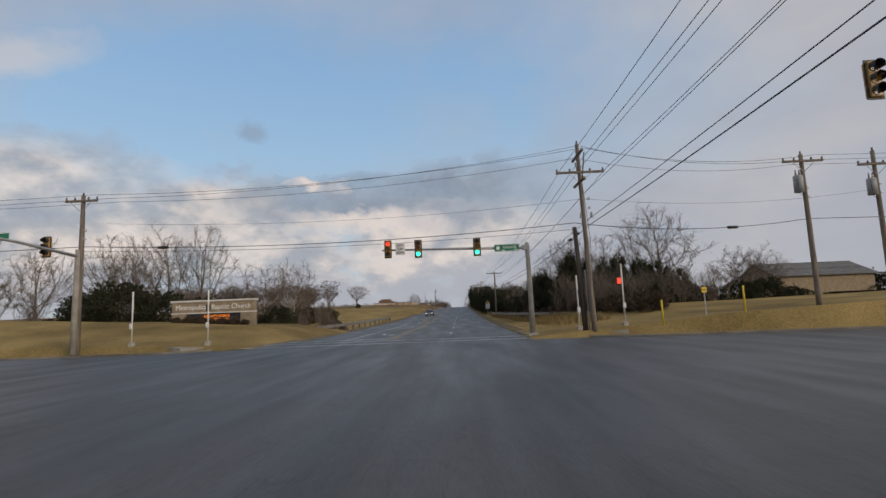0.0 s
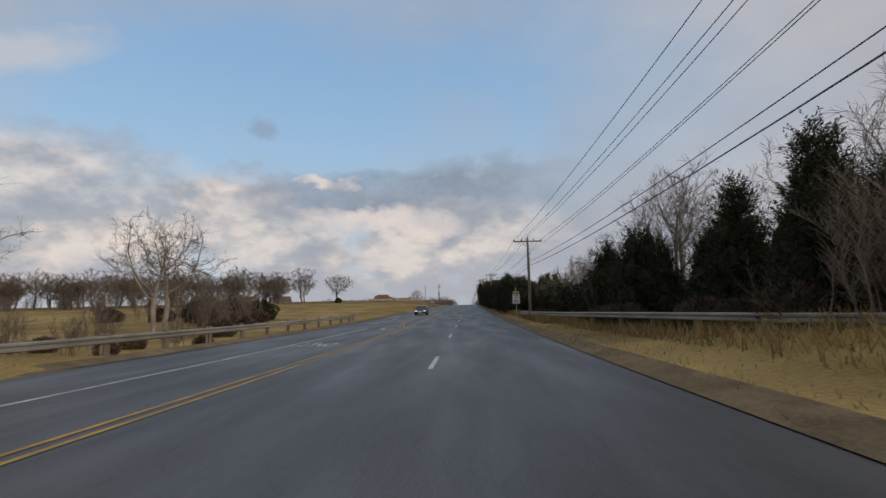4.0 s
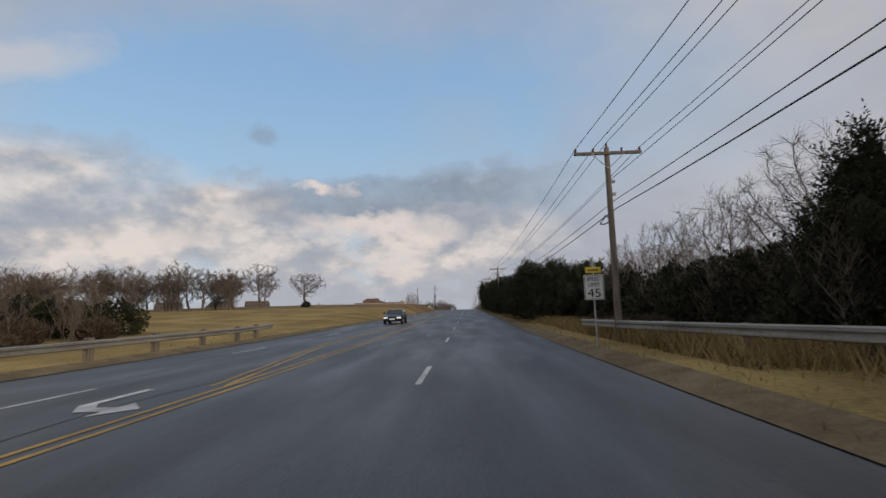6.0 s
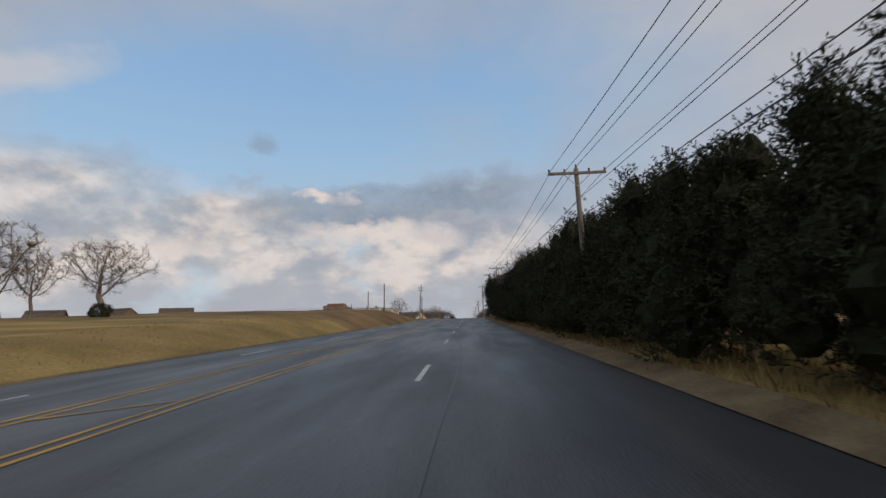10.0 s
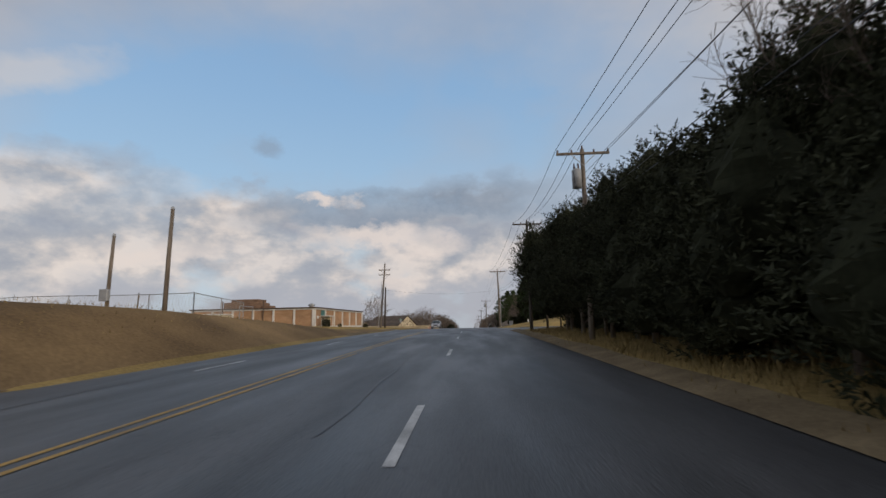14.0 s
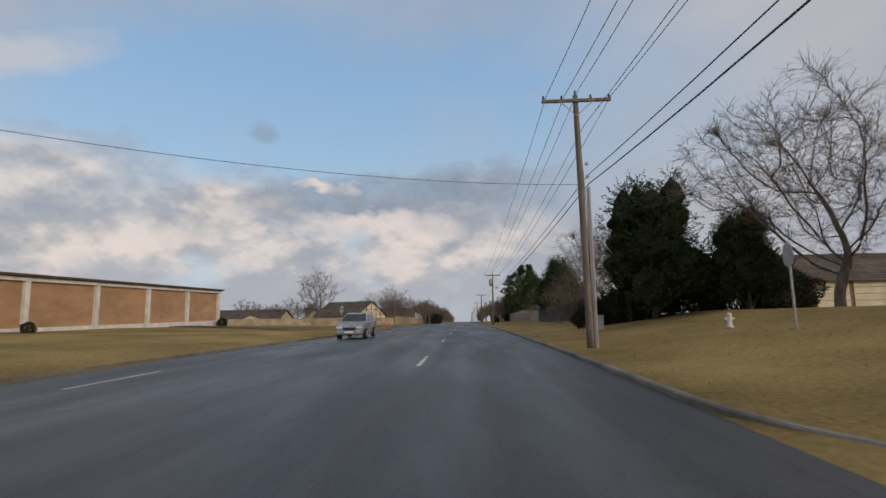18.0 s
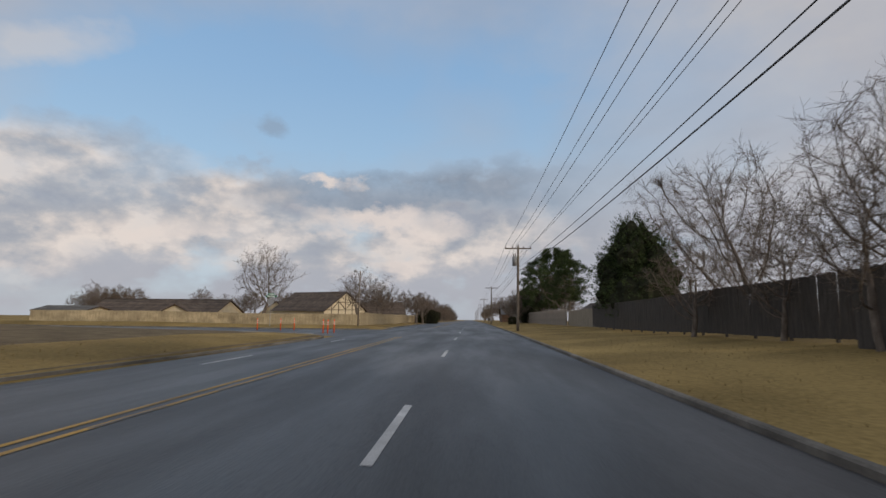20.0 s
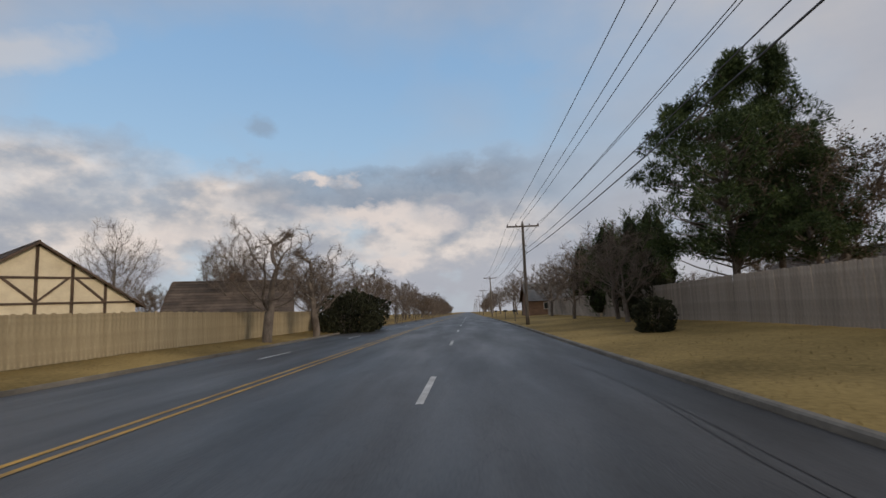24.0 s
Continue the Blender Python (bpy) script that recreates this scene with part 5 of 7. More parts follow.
def thicket_meshes(seed, h, r, stems=16):
    """A clump of thin bare stems."""
    rng = random.Random(seed)
    stems_, twigs = MB(), MB()
    for i in range(stems):
        az, d0 = rng.uniform(0, 6.28), rng.uniform(0, r)
        base = Vector((math.cos(az) * d0, math.sin(az) * d0, -0.1))
        hh = h * rng.uniform(0.6, 1.0)
        lean = Vector((rng.gauss(0, 0.18), rng.gauss(0, 0.18), 1)).normalized()
        pts = [base + lean * hh * k / 4 + Vector((rng.gauss(0, 0.08), rng.gauss(0, 0.08), 0)) * k for k in range(5)]
        stems_.tube(pts, [0.03, 0.024, 0.018, 0.012, 0.006], 4, False)
        for k in range(60):
            t = rng.uniform(0.2, 1.0)
            j = min(3, int(t * 4))
            q = pts[j].lerp(pts[j + 1], t * 4 - j)
            az2 = rng.uniform(0, 6.28)
            e = q + Vector((math.cos(az2) * 0.6, math.sin(az2) * 0.6, rng.uniform(0.5, 1.1))) * rng.uniform(0.4, 1.1)
            m_ = q.lerp(e, 0.5) + Vector((rng.gauss(0, 0.08), rng.gauss(0, 0.08), 0.05))
            twigs.tube([q, m_, e], [0.009, 0.007, 0.004], 3, False)
    return [("boughwork", stems_.mesh("boughwork", M["bark"], True)), ("crown", twigs.mesh("crown", M["twig"]))]


KINDS = {
    "bare_a": bare_tree_meshes(11, 9.0, 0.40, 0.22, 760),
    "bare_b": bare_tree_meshes(23, 9.0, 0.34, 0.24, 700),
    "bare_c": bare_tree_meshes(37, 7.0, 0.48, 0.22, 480, 0.18),
    "spread": bare_tree_meshes(47, 9.0, 0.62, 0.16, 620, 0.19, rise=0.12),
    "fan": bare_tree_meshes(41, 7.0, 0.46, 0.12, 420, 0.24, rise=0.35, twigs=1, twig=0.05),
    "pale": bare_tree_meshes(53, 7.0, 0.5, 0.2, 250, 0.15, "pale_bark", twigs=2),
    "twisted": bare_tree_meshes(61, 5.0, 0.55, 0.26, 300, 0.2, rise=-0.08, lean=0.1),
    "swept": bare_tree_meshes(81, 9.0, 0.46, 0.2, 900, 0.17, rise=0.02, lean=-0.14, twigs=4, fat=0.85),
    "lone": bare_tree_meshes(91, 9.0, 0.52, 0.24, 420, 0.3, fat=1.7),
    "cedar_a": cedar_meshes(5, 8.0, 3.0, 0.0, 0.6, 16, 1900),
    "cedar_b": cedar_meshes(6, 8.0, 3.2, 0.0, 0.45, 18, 2000),
    "cedar_c": cedar_meshes(7, 8.0, 2.3, 0.0, 0.85, 13, 1400, 1.35),
    "cedar_spire": cedar_meshes(26, 8.0, 2.9, 0.0, 0.95, 17, 1700, 1.5),
    "cedar_tall": cedar_meshes(8, 9.5, 3.5, 0.1, 0.45, 20, 3000, leaf=0.9, heart_size=0.55),
    "cedar_tall_b": cedar_meshes(18, 9.5, 3.6, 0.13, 0.38, 21, 3000, leaf=0.9, heart_size=0.55),
    "cedar_lean": cedar_meshes(20, 10.5, 4.3, 0.33, 0.42, 26, 6500, leaf=0.72, heart_size=0.42, stem=0.11),
    "cedar_back": cedar_meshes(19, 8.5, 3.2, 0.0, 0.4, 12, 500),
    "bare_far_a": bare_tree_meshes(111, 9.0, 0.42, 0.2, 300, fat=1.8),
    "bare_far_b": bare_tree_meshes(123, 9.0, 0.36, 0.22, 280, fat=1.8),
    "bare_far_c": bare_tree_meshes(137, 8.0, 0.48, 0.2, 300, fat=1.8),
    "pine_dark": cedar_meshes(9, 8.5, 3.4, 0.03, 0.42, 22, 2500, 1.3, "pine", 0.9),
    "pine_round": pine_meshes(10, 8.0, 2.6, 0.35, 150, "pine", 0.55),
    "pine_tall": pine_meshes(12, 9.4, 2.9, 0.32, 270, "pine", 0.6),
    "conifer": cedar_meshes(14, 9.0, 3.9, 0.1, 0.5, 24, 2700, 1.2, "pine", 0.9),
    "conifer_tall": pine_meshes(24, 9.0, 3.5, 0.24, 400, "pine", 0.7),
    "oak": None,
    "bush": bush_meshes(2, 1.6, 1.0, "cedar", 1300, (0.10, 0.2)),
    "evergreen_bush": bush_meshes(3, 3.0, 2.6, "cedar", 3600, (0.13, 0.26), 0.34),
    "brush": bush_meshes(4, 1.6, 1.5, "brush", 800, (0.25, 0.55), 0.16),
    "thicket": thicket_meshes(15, 5.0, 1.8, 18),
    "thicket_b": thicket_meshes(16, 4.0, 2.2, 20),
}
oak = bare_tree_meshes(71, 8.0, 0.46, 0.2, 320)
leafy = MB()
rng = random.Random(72)
for v in random.Random(73).sample(range(len(oak[2][1].vertices)), 6500):
    spray(leafy, oak[2][1].vertices[v].co.copy() + Vector((rng.gauss(0, .15), rng.gauss(0, .15), rng.gauss(0, .15))), Vector((0, 0, -0.2)), 0.13, 0.065, rng, 2)
KINDS["oak"] = oak + [("foliage", leafy.mesh("foliage", M["oak_leaf"]))]


def plant(kind, x, y, size, label, category="tree", turn=None, z=None, wide=1.0, group="", tilt=(0, 0)):
    """A tree of that kind with its foot on the ground; size is a factor on its built height."""
    name = {"bush": "bush", "evergreen_bush": "bush", "brush": "shrub", "thicket": "thicket", "thicket_b": "thicket"}.get(kind, "cedar_tree" if kind.startswith("cedar") else "pine_tree" if kind in ("pine_dark", "pine_round", "pine_tall", "conifer", "conifer_tall") else "bare_tree")
    t = new(name)
    t.empty_display_size = 0.3
    turn = random.uniform(0, 360) if turn is None else turn
    t.matrix_basis = pose(x, y, (ground_z(x, y) if z is None else z) - 0.03, tilt[0], tilt[1], turn) @ Matrix.Diagonal((size * wide, size * wide, size, 1))
    tagged(t, label, category, group)
    for nm, me in KINDS[kind]:
        ob = part(nm, me, None, t)
        if nm == "boughwork" and kind.startswith("thicket"):
            tagged(ob, kind="stuff")
    return t


# trees behind the church sign and along the creek
for x, y, k, s, w in ((-50, 57, "bare_a", 1.5, 1), (-42, 58, "bare_b", 1.5, 1.1), (-38.5, 56, "bare_c", 1.85, 0.8), (-34.0, 55, "bare_a", 1.55, 0.95), (-29.0, 54, "bare_b", 1.5, 1.0), (-57, 58, "bare_far_a", 1.15, 1), (-64, 62, "bare_far_b", 1.2, 1), (-71, 62, "bare_far_c", 1.2, 1), (-78, 66, "bare_far_a", 1.2, 1), (-95, 70, "bare_far_b", 1.2, 1)):
    plant(k, x, y, s * 0.87, "tall leafless grey tree behind the church sign", wide=w * 0.82, group="leafless trees by the creek")
plant("cedar_spire", 11.8, 76.5, 0.9, "dark ragged cedar at the wood's edge", group="cedars at the wood's edge")
plant("pale", -21.3, 52.5, 1.1, "leafless tree with pale bark beside the creek")
plant("pale", -25.6, 75.0, 1.45, "large leafless tree with pale bark above the guardrail", wide=0.9)
plant("pale", -28.0, 80.0, 1.5, "large leafless tree with pale bark above the guardrail")
for x, y, s in ((-34, 48, 1.6), (-30, 49, 1.35), (-26.5, 50, 1.2), (-38, 49, 1.3), (-23.5, 49.5, 1.1), (-19.5, 52, 1.0)):
    plant("evergreen_bush", x, y, s, "dense dark evergreen shrub behind the church sign", "shrub", group="evergreens behind the sign")
for x, y, s in ((-18.5, 58, 0.5), (-16.5, 63, 0.5), (-20, 62, 0.6), (-23.5, 60, 0.6), (-45, 50, 1.1), (-52, 50, 1.2), (-60, 52, 1.1), (-68, 54, 1.2), (-30, 92, 1.3), (-37, 98, 1.3), (-42, 99, 1.4), (-27, 95, 1.1), (-50, 100, 1.4), (-24, 84, 1.0), (-20, 72, 1.0)):
    plant("thicket", x, y, s * 0.8, "tangled leafless thicket in the creek bed", "thicket", group="thickets along the creek")
    plant("brush", x + 1.2, y + 0.8, s * 0.85, "russet winter brush in the creek bed", "shrub", group="brush along the creek")
for x, y, s in ((-33, 97, 1.2), (-30.5, 98, 1.1), (-27, 99, 1.0), (-35.5, 99, 1.0)):
    plant("evergreen_bush", x, y, s, "dense dark evergreen shrub at the field edge", "shrub", group="evergreens at the field edge")
for i in range(7):
    plant("brush", -24.0 + 0.95 * i, 40.9 + 0.05 * i, 0.3 + 0.05 * (i % 3), "low russet planting at the foot of the church sign", "shrub", group="planting below the church sign")
# tree belt across the field
for i in range(46):
    x, y = -44 - 1.75 * i + random.uniform(-1, 1), 166 - 0.25 * i + random.uniform(-7, 7)
    plant(("bare_far_a", "bare_far_b", "bare_far_c", "oak")[i % 4], x, y, random.uniform(0.9, 1.2), "leafless tree in the belt across the field", wide=random.uniform(0.9, 1.15), group="tree belt across the field")
    if i > 4 and i % 2:
        plant("thicket_b", x + 1, y - 2, 0.95, "tangled undergrowth in the tree belt", "thicket", group="undergrowth in the tree belt")
plant("lone", -35.3, 169, 0.86, "lone leafless tree with a round crown in the field")
plant("evergreen_bush", -35.2, 168.4, 0.5, "dark vine clump at the foot of the lone tree", "shrub")

# trees on the right, from the junction to the cedar row
for x, y, k, s in ((15.5, 70, "bare_a", 1.25), (17.5, 75, "bare_b", 1.25), (23.5, 60, "bare_a", 1.5), (18.5, 62, "bare_b", 1.1), (31.0, 55, "bare_c", 0.95), (34.5, 57, "bare_a", 0.8), (14.0, 82, "bare_b", 0.86), (13.0, 87, "bare_a", 0.78), (13.0, 92, "bare_b", 0.66), (11.5, 97, "bare_a", 0.64), (15.0, 100, "bare_b", 0.78)):
    plant(k, x, y, s, "leafless tree at the wood's edge", group="leafless trees at the wood's edge")
for x, y, k, s in ((12.2, 66.5, "cedar_a", 0.92), (13.4, 70.0, "cedar_b", 0.7), (12.6, 72.5, "cedar_a", 0.98), (14.5, 75.5, "cedar_c", 0.95), (15.8, 64, "cedar_b", 0.9), (11.8, 52, "cedar_c", 0.95), (13.4, 54, "cedar_b", 0.8), (15.6, 53.5, "cedar_a", 0.85), (12.3, 58, "cedar_c", 1.0), (17.8, 55, "cedar_b", 0.7), (20.5, 56, "cedar_b", 0.85), (23, 57, "cedar_back", 0.85), (25.5, 58, "cedar_back", 0.75), (18.0, 57, "cedar_back", 0.95), (13.0, 61.5, "cedar_b", 0.85), (11.5, 68.3, "cedar_b", 1.0)):
    plant("cedar_spire" if k == "cedar_a" else k, x, y, s * (0.84 if y > 60 else 0.95), "dark ragged cedar at the wood's edge", group="cedars at the wood's edge")
for x, y, s in ((18.5, 50.5, 0.8), (20.5, 51.5, 0.95), (22.5, 52.5, 0.9), (24.5, 53.0, 0.95), (16.5, 50.0, 0.85), (14.3, 49.5, 0.8), (29.5, 53, 1.0), (33.0, 54, 1.1), (36.5, 55, 0.8), (56, 72, 1.6), (60, 72, 1.8), (65, 70, 1.7)):
    plant("evergreen_bush", x, y, s, "dark evergreen clump beside the grass lot", "shrub", group="evergreens by the grass lot")
for i in range(9):
    plant("thicket_b" if i % 2 else "thicket", 10.5 + 2.0 * i, 48.5 + random.uniform(-1, 1) + 0.4 * i, random.uniform(0.7, 0.95), "grey leafless thicket at the wood's edge", "thicket", group="thickets at the wood's edge")
for i in range(16):
    y = 44 + 3.6 * i
    if not 56 < y < 75:
        plant("thicket" if i % 2 else "thicket_b", (12.0 if y < 60 else 10.0) + random.uniform(-0.6, 1.6), y, random.uniform(0.55, 0.8), "grey leafless thicket behind the guardrail", "thicket", group="thickets behind the guardrail")
for i in range(15):
    y = 36 + 2.6 * i
    plant("brush", np.interp(y, [36, 52, 75], [12.6, 10.6, 8.9]) + random.uniform(-0.4, 1.2), y, random.uniform(0.55, 0.95), "dry russet brush behind the guardrail", "shrub", group="brush behind the guardrail")
# the cedar row close to the road
y = 97.0
i = 0
row_rng = random.Random(404)
while y < 228:
    kind = ("cedar_b", "cedar_a", "cedar_b", "cedar_spire", "cedar_a")[i % 5] if y < 204 else ("cedar_tall", "cedar_tall_b")[i % 2]
    h = np.interp(y, [97, 100, 104, 110, 113.5, 116.5, 121, 128, 142, 160, 175, 190, 205, 214, 220, 227], [4.6, 4.9, 5.5, 5.8, 6.3, 4.8, 4.8, 5.3, 5.7, 6.2, 6.8, 6.8, 7.1, 7.6, 8.0, 8.5]) * row_rng.uniform(0.92, 1.08)
    s = h / (8.0 if y < 204 else 9.5)
    plant(kind, np.interp(y, [98, 108, 140, 190, 212, 222, 236], [7.8, 6.7, 6.4, 6.7, 7.0, 7.0, 6.8]) + row_rng.uniform(-0.4, 0.4), y, s, "dense dark cedar in the row close to the road", turn=row_rng.uniform(0, 360), wide=row_rng.uniform(1.0, 1.2), group="cedar row beside the road")
    if i % 2 == 0 and y < 222:
        plant("cedar_back", 12.3 + random.uniform(-0.6, 1.0), y + 1.5, h / 8.5, "dense dark cedar behind the row", wide=1.2, group="cedars behind the row")
        if y > 180:
            plant("cedar_back", 16.5 + random.uniform(-0.8, 1.2), y, h / 9.2, "dense dark cedar behind the row", wide=1.25, group="cedars behind the row")
    y += row_rng.uniform(2.0, 3.0)
    i += 1
for i in range(14):
    plant("evergreen_bush", 9.3 + random.uniform(-0.5, 1.2), 192 + 2.3 * i, random.uniform(0.55, 0.8), "low dark evergreen growth between the cedar trunks", "shrub", group="undergrowth between the cedars")
for i in range(16):
    plant("brush", 8.4 + random.uniform(-0.4, 0.8), 84 + 1.9 * i, random.uniform(0.45, 0.7), "tall dry grass and brush below the cedars", "shrub", group="brush below the cedars")
plant("cedar_lean", 6.5, 231.0, 0.87, "tall cedar that hangs over the road's edge", wide=1.1)
plant("cedar_lean", 9.8, 228.5, 0.85, "tall cedar that hangs over the road's edge", wide=0.95)
plant("cedar_lean", 8.3, 234.8, 0.82, "tall cedar that hangs over the road's edge", wide=0.9)
for x, y, s in ((11.8, 77, 1.2), (12.4, 81, 1.35), (11.8, 85.5, 1.3), (12.2, 90, 1.35), (10.8, 94.5, 1.25), (15.5, 80, 1.6), (15.5, 88, 1.6)):
    plant("evergreen_bush", x, y, s, "dark evergreen mass behind the thickets", "shrub", group="evergreens behind the thickets")
plant("cedar_tall_b", 9.4, 234.8, 0.8, "dense dark cedar at the end of the row", wide=0.9)
plant("cedar_tall", 11.2, 232.0, 0.8, "dense dark cedar at the end of the row")
plant("cedar_back", 14.5, 228.5, 0.9, "dense dark cedar behind the row's end", wide=1.2)
for x, y, s in ((10.6, 230.2, 0.7), (12.2, 227.0, 0.8), (8.9, 227.2, 0.6), (11.6, 234.6, 0.9), (9.6, 231.0, 0.75), (10.6, 236.2, 0.8), (13.0, 236.0, 1.0), (14.5, 234.0, 1.1)):
    plant("evergreen_bush", x, y, s, "low dark evergreen growth between the cedar trunks", "shrub", group="undergrowth between the cedars")
plant("cedar_lean", 11.5, 225.0, 0.85, "tall cedar at the end of the row", wide=1.2)
plant("cedar_lean", 12.5, 233.5, 0.84, "tall cedar at the end of the row", wide=1.2)
plant("bare_b", 8.2, 197.4, 1.08, "leafless tree that reaches out of the cedar row")

# estate entrance, right
plant("swept", 17.0, 276.5, 1.14, "large spreading leafless tree beside the estate house", wide=1.1, turn=0)
plant("oak", 22.6, 271, 1.15, "tree with dry brown leaves behind the estate wall", wide=0.9)
plant("oak", 27.0, 268, 1.4, "tree with dry brown leaves behind the estate wall", wide=1.0)
plant("pine_dark", 11.6, 283.5, 1.02, "dense dark pine beside the verge", wide=1.22)
plant("pine_dark", 15.9, 281.5, 0.7, "dense dark pine beside the verge", wide=1.1)
plant("fan", 19.0, 267, 0.75, "pruned leafless tree behind the estate wall")
plant("bare_a", 12.0, 300, 0.85, "leafless tree behind the verge fence")
plant("swept", 23.5, 331.0, 1.7, "large spreading leafless tree over the dark fence", wide=1.05, turn=20)
plant("conifer", 15.0, 331.5, 1.13, "large dense conifer behind the dark fence", wide=1.16)
plant("pine_tall", 14.1, 357.4, 1.06, "tall pine with tufted crown behind the grey fence", wide=0.98)
plant("conifer_tall", 13.6, 383.0, 1.45, "large dense conifer behind the grey fence", wide=0.8)
plant("pine_tall", 17.0, 384.0, 1.45, "tall pine with tufted crown beside the conifer", wide=0.75)
for x, y, s in ((13.3, 394.0, 0.95), (13.2, 402.0, 1.0), (13.6, 412.0, 0.95)):
    plant("pine_dark", x, y, s, "dark evergreen behind the grey fence", group="evergreens behind the grey fence")
plant("pine_round", 16.0, 380.0, 0.95, "pine with a rounded crown behind the grey fence")
plant("fan", 14.8, 364.0, 1.25, "pruned leafless tree behind the grey fence", wide=0.8)
plant("oak", 17.5, 381, 1.15, "tree with a few dry leaves behind the grey fence")
for x, y, k, s in ((9.8, 388, "bare_far_c", 0.75), (11.0, 394, "bare_far_a", 0.8), (9.5, 402, "bare_far_c", 0.8), (12, 410, "bare_far_b", 0.9), (10.5, 420, "bare_far_c", 0.9), (13, 432, "bare_far_a", 0.9), (9.5, 445, "bare_far_b", 0.9), (11, 470, "bare_far_a", 1.0), (12, 490, "bare_far_b", 1.0), (10, 515, "bare_far_c", 1.1), (12, 545, "bare_far_a", 1.1), (11, 580, "bare_far_b", 1.1), (12, 620, "bare_far_a", 1.2)):
    plant(k, x, y, s, "leafless street-side tree beyond the fence", group="leafless trees along the street")
for x, y, s in ((10.2, 286.0, 0.8), (12.0, 285.5, 0.95), (14.0, 284.0, 0.9), (16.3, 283.6, 1.05), (18.5, 283.0, 0.9), (8.5, 286.5, 0.6), (11, 288, 0.7), (12.5, 391, 1.0)):
    plant("evergreen_bush", x, y, s, "dark evergreen shrub beside the fence", "shrub", group="evergreens by the fence")
for x, y, s in ((22.5, 353.5, 1.35), (25.0, 353.0, 1.6), (27.8, 353.5, 1.6)):
    plant("evergreen_bush", x, y, s, "dark evergreen shrub behind the panel fence", "shrub", group="evergreens behind the panel fence")
plant("bush", 7.7, 377.9, 1.0, "clipped round dark shrub on the verge", "shrub")
for x, y, s in ((8.3, 300, 1.0), (9.5, 306, 1.1), (8.8, 312, 0.9)):
    plant("bare_c", x + 2.5, y, 0.7, "small leafless tree beside the fence", group="small trees by the fence")

# left, from the side street on
for x, y, k, s, w in ((-34.2, 366, "bare_a", 1.4, 1.0), (-15.8, 356, "bare_a", 0.86, 1.05), (-14.2, 363.5, "spread", 0.78, 1.0), (-39, 372, "bare_c", 0.7, 1), (-26, 392, "bare_b", 0.9, 1), (-20, 398, "bare_b", 0.85, 1), (-24, 405, "bare_a", 0.95, 1)):
    if s:
        plant(k, x, y, s, "leafless yard tree behind the tan fence", wide=w, group="yard trees behind the fence")
plant("twisted", -10.5, 382.0, 1.25, "twisted leafless tree leaning over the fence")
plant("twisted", -9.9, 388.5, 1.15, "twisted leafless tree by the fence end")
plant("evergreen_bush", -9.4, 394.5, 1.2, "large dark evergreen bush at the fence end", "shrub")
plant("evergreen_bush", -9.6, 399.0, 1.2, "large dark evergreen bush at the fence end", "shrub")
for i in range(22):
    y = 408 + 10 * i
    plant(("bare_far_a", "bare_far_c", "bare_far_b", "oak")[i % 4], -11.5 - random.uniform(0, 5), y, random.uniform(0.7, 1.0), "leafless tree along the far street", group="trees along the far street")
    if i % 2:
        plant("thicket_b", -10.8, y + 4, 1.0, "leafless hedge thicket along the far street", "thicket", group="hedge thickets along the far street")
for i in range(26):
    x, y = (-18 - 4.2 * i), 420 + random.uniform(-15, 45)
    plant(("bare_far_a", "bare_far_b", "oak")[i % 3], x, y, random.uniform(0.8, 1.15), "leafless tree behind the houses", group="trees behind the houses")
for i in range(24):
    x, y = (18 + 4.5 * i), 440 + random.uniform(-25, 60)
    plant(("bare_far_a", "oak", "bare_far_b")[i % 3], x, y, random.uniform(0.8, 1.2), "leafless tree behind the far houses", group="trees behind the far houses")
for i in range(30):
    x = (-16 if i % 2 else 11) * (1 + 0.25 * random.random())
    y = 640 + 14 * i
    plant(("bare_far_a", "bare_far_b", "oak")[i % 3], x * (1 + i * 0.02), y, random.uniform(1.0, 1.4), "far leafless tree beside the road", group="far trees")

# ---------------------------------------------------------------- the school and its grounds
sc = thing("school_building", (-26.2, 271.0, 0.22), "long flat-roofed orange brick school with white columns", "school", turn=-1.2)
H, LX, LY = 3.45, 22.0, 33.4
part("wall", MB().box(-LX, 0.14, 0, -0.14, LY - 0.14, H - 0.2), M["brick"], sc)
part("plinth", MB().box(-LX, 0.02, -1.4, 0.06, LY, 0.22, 0.02), M["white_trim"], sc, "pale concrete plinth")
part("fascia", MB().box(-LX, -0.05, H - 0.42, 0.12, LY + 0.1, H - 0.16, 0.02), M["white_trim"], sc, "white painted fascia")
part("roof", MB().box(-LX - 0.2, -0.35, H - 0.155, 0.4, LY + 0.3, H, 0.03), M["timber"], sc, "dark flat roof edge")
for i in range(7):
    y = 0.14 + (LY - 0.3) * i / 6
    part("column", MB().box(-0.16, y - 0.16, 0.2, 0.1, y + 0.16, H - 0.42, 0.015), M["white_trim"], sc)
for i in range(1, 7):
    x = -3.62 * i
    part("column", MB().box(x - 0.16, -0.04, 0.2, x + 0.16, 0.2, H - 0.42, 0.015), M["white_trim"], sc)
part("column", MB().box(-0.5, -0.06, 0.2, -0.15, 0.15, H - 0.42, 0.015), M["white_trim"], sc)
for x in (-9.0, -16.2):
    part("flue_pipe", MB().tube([(x, -0.12, 0.3), (x, -0.12, H + 1.15)], 0.09, 8), M["timber"], sc, "dark pipe that rises past the roof")
    part("flue_hood", MB().tube([(x, -0.12, H + 1.15), (x, -0.12, H + 1.3)], [0.14, 0.1], 8), M["timber"], sc)
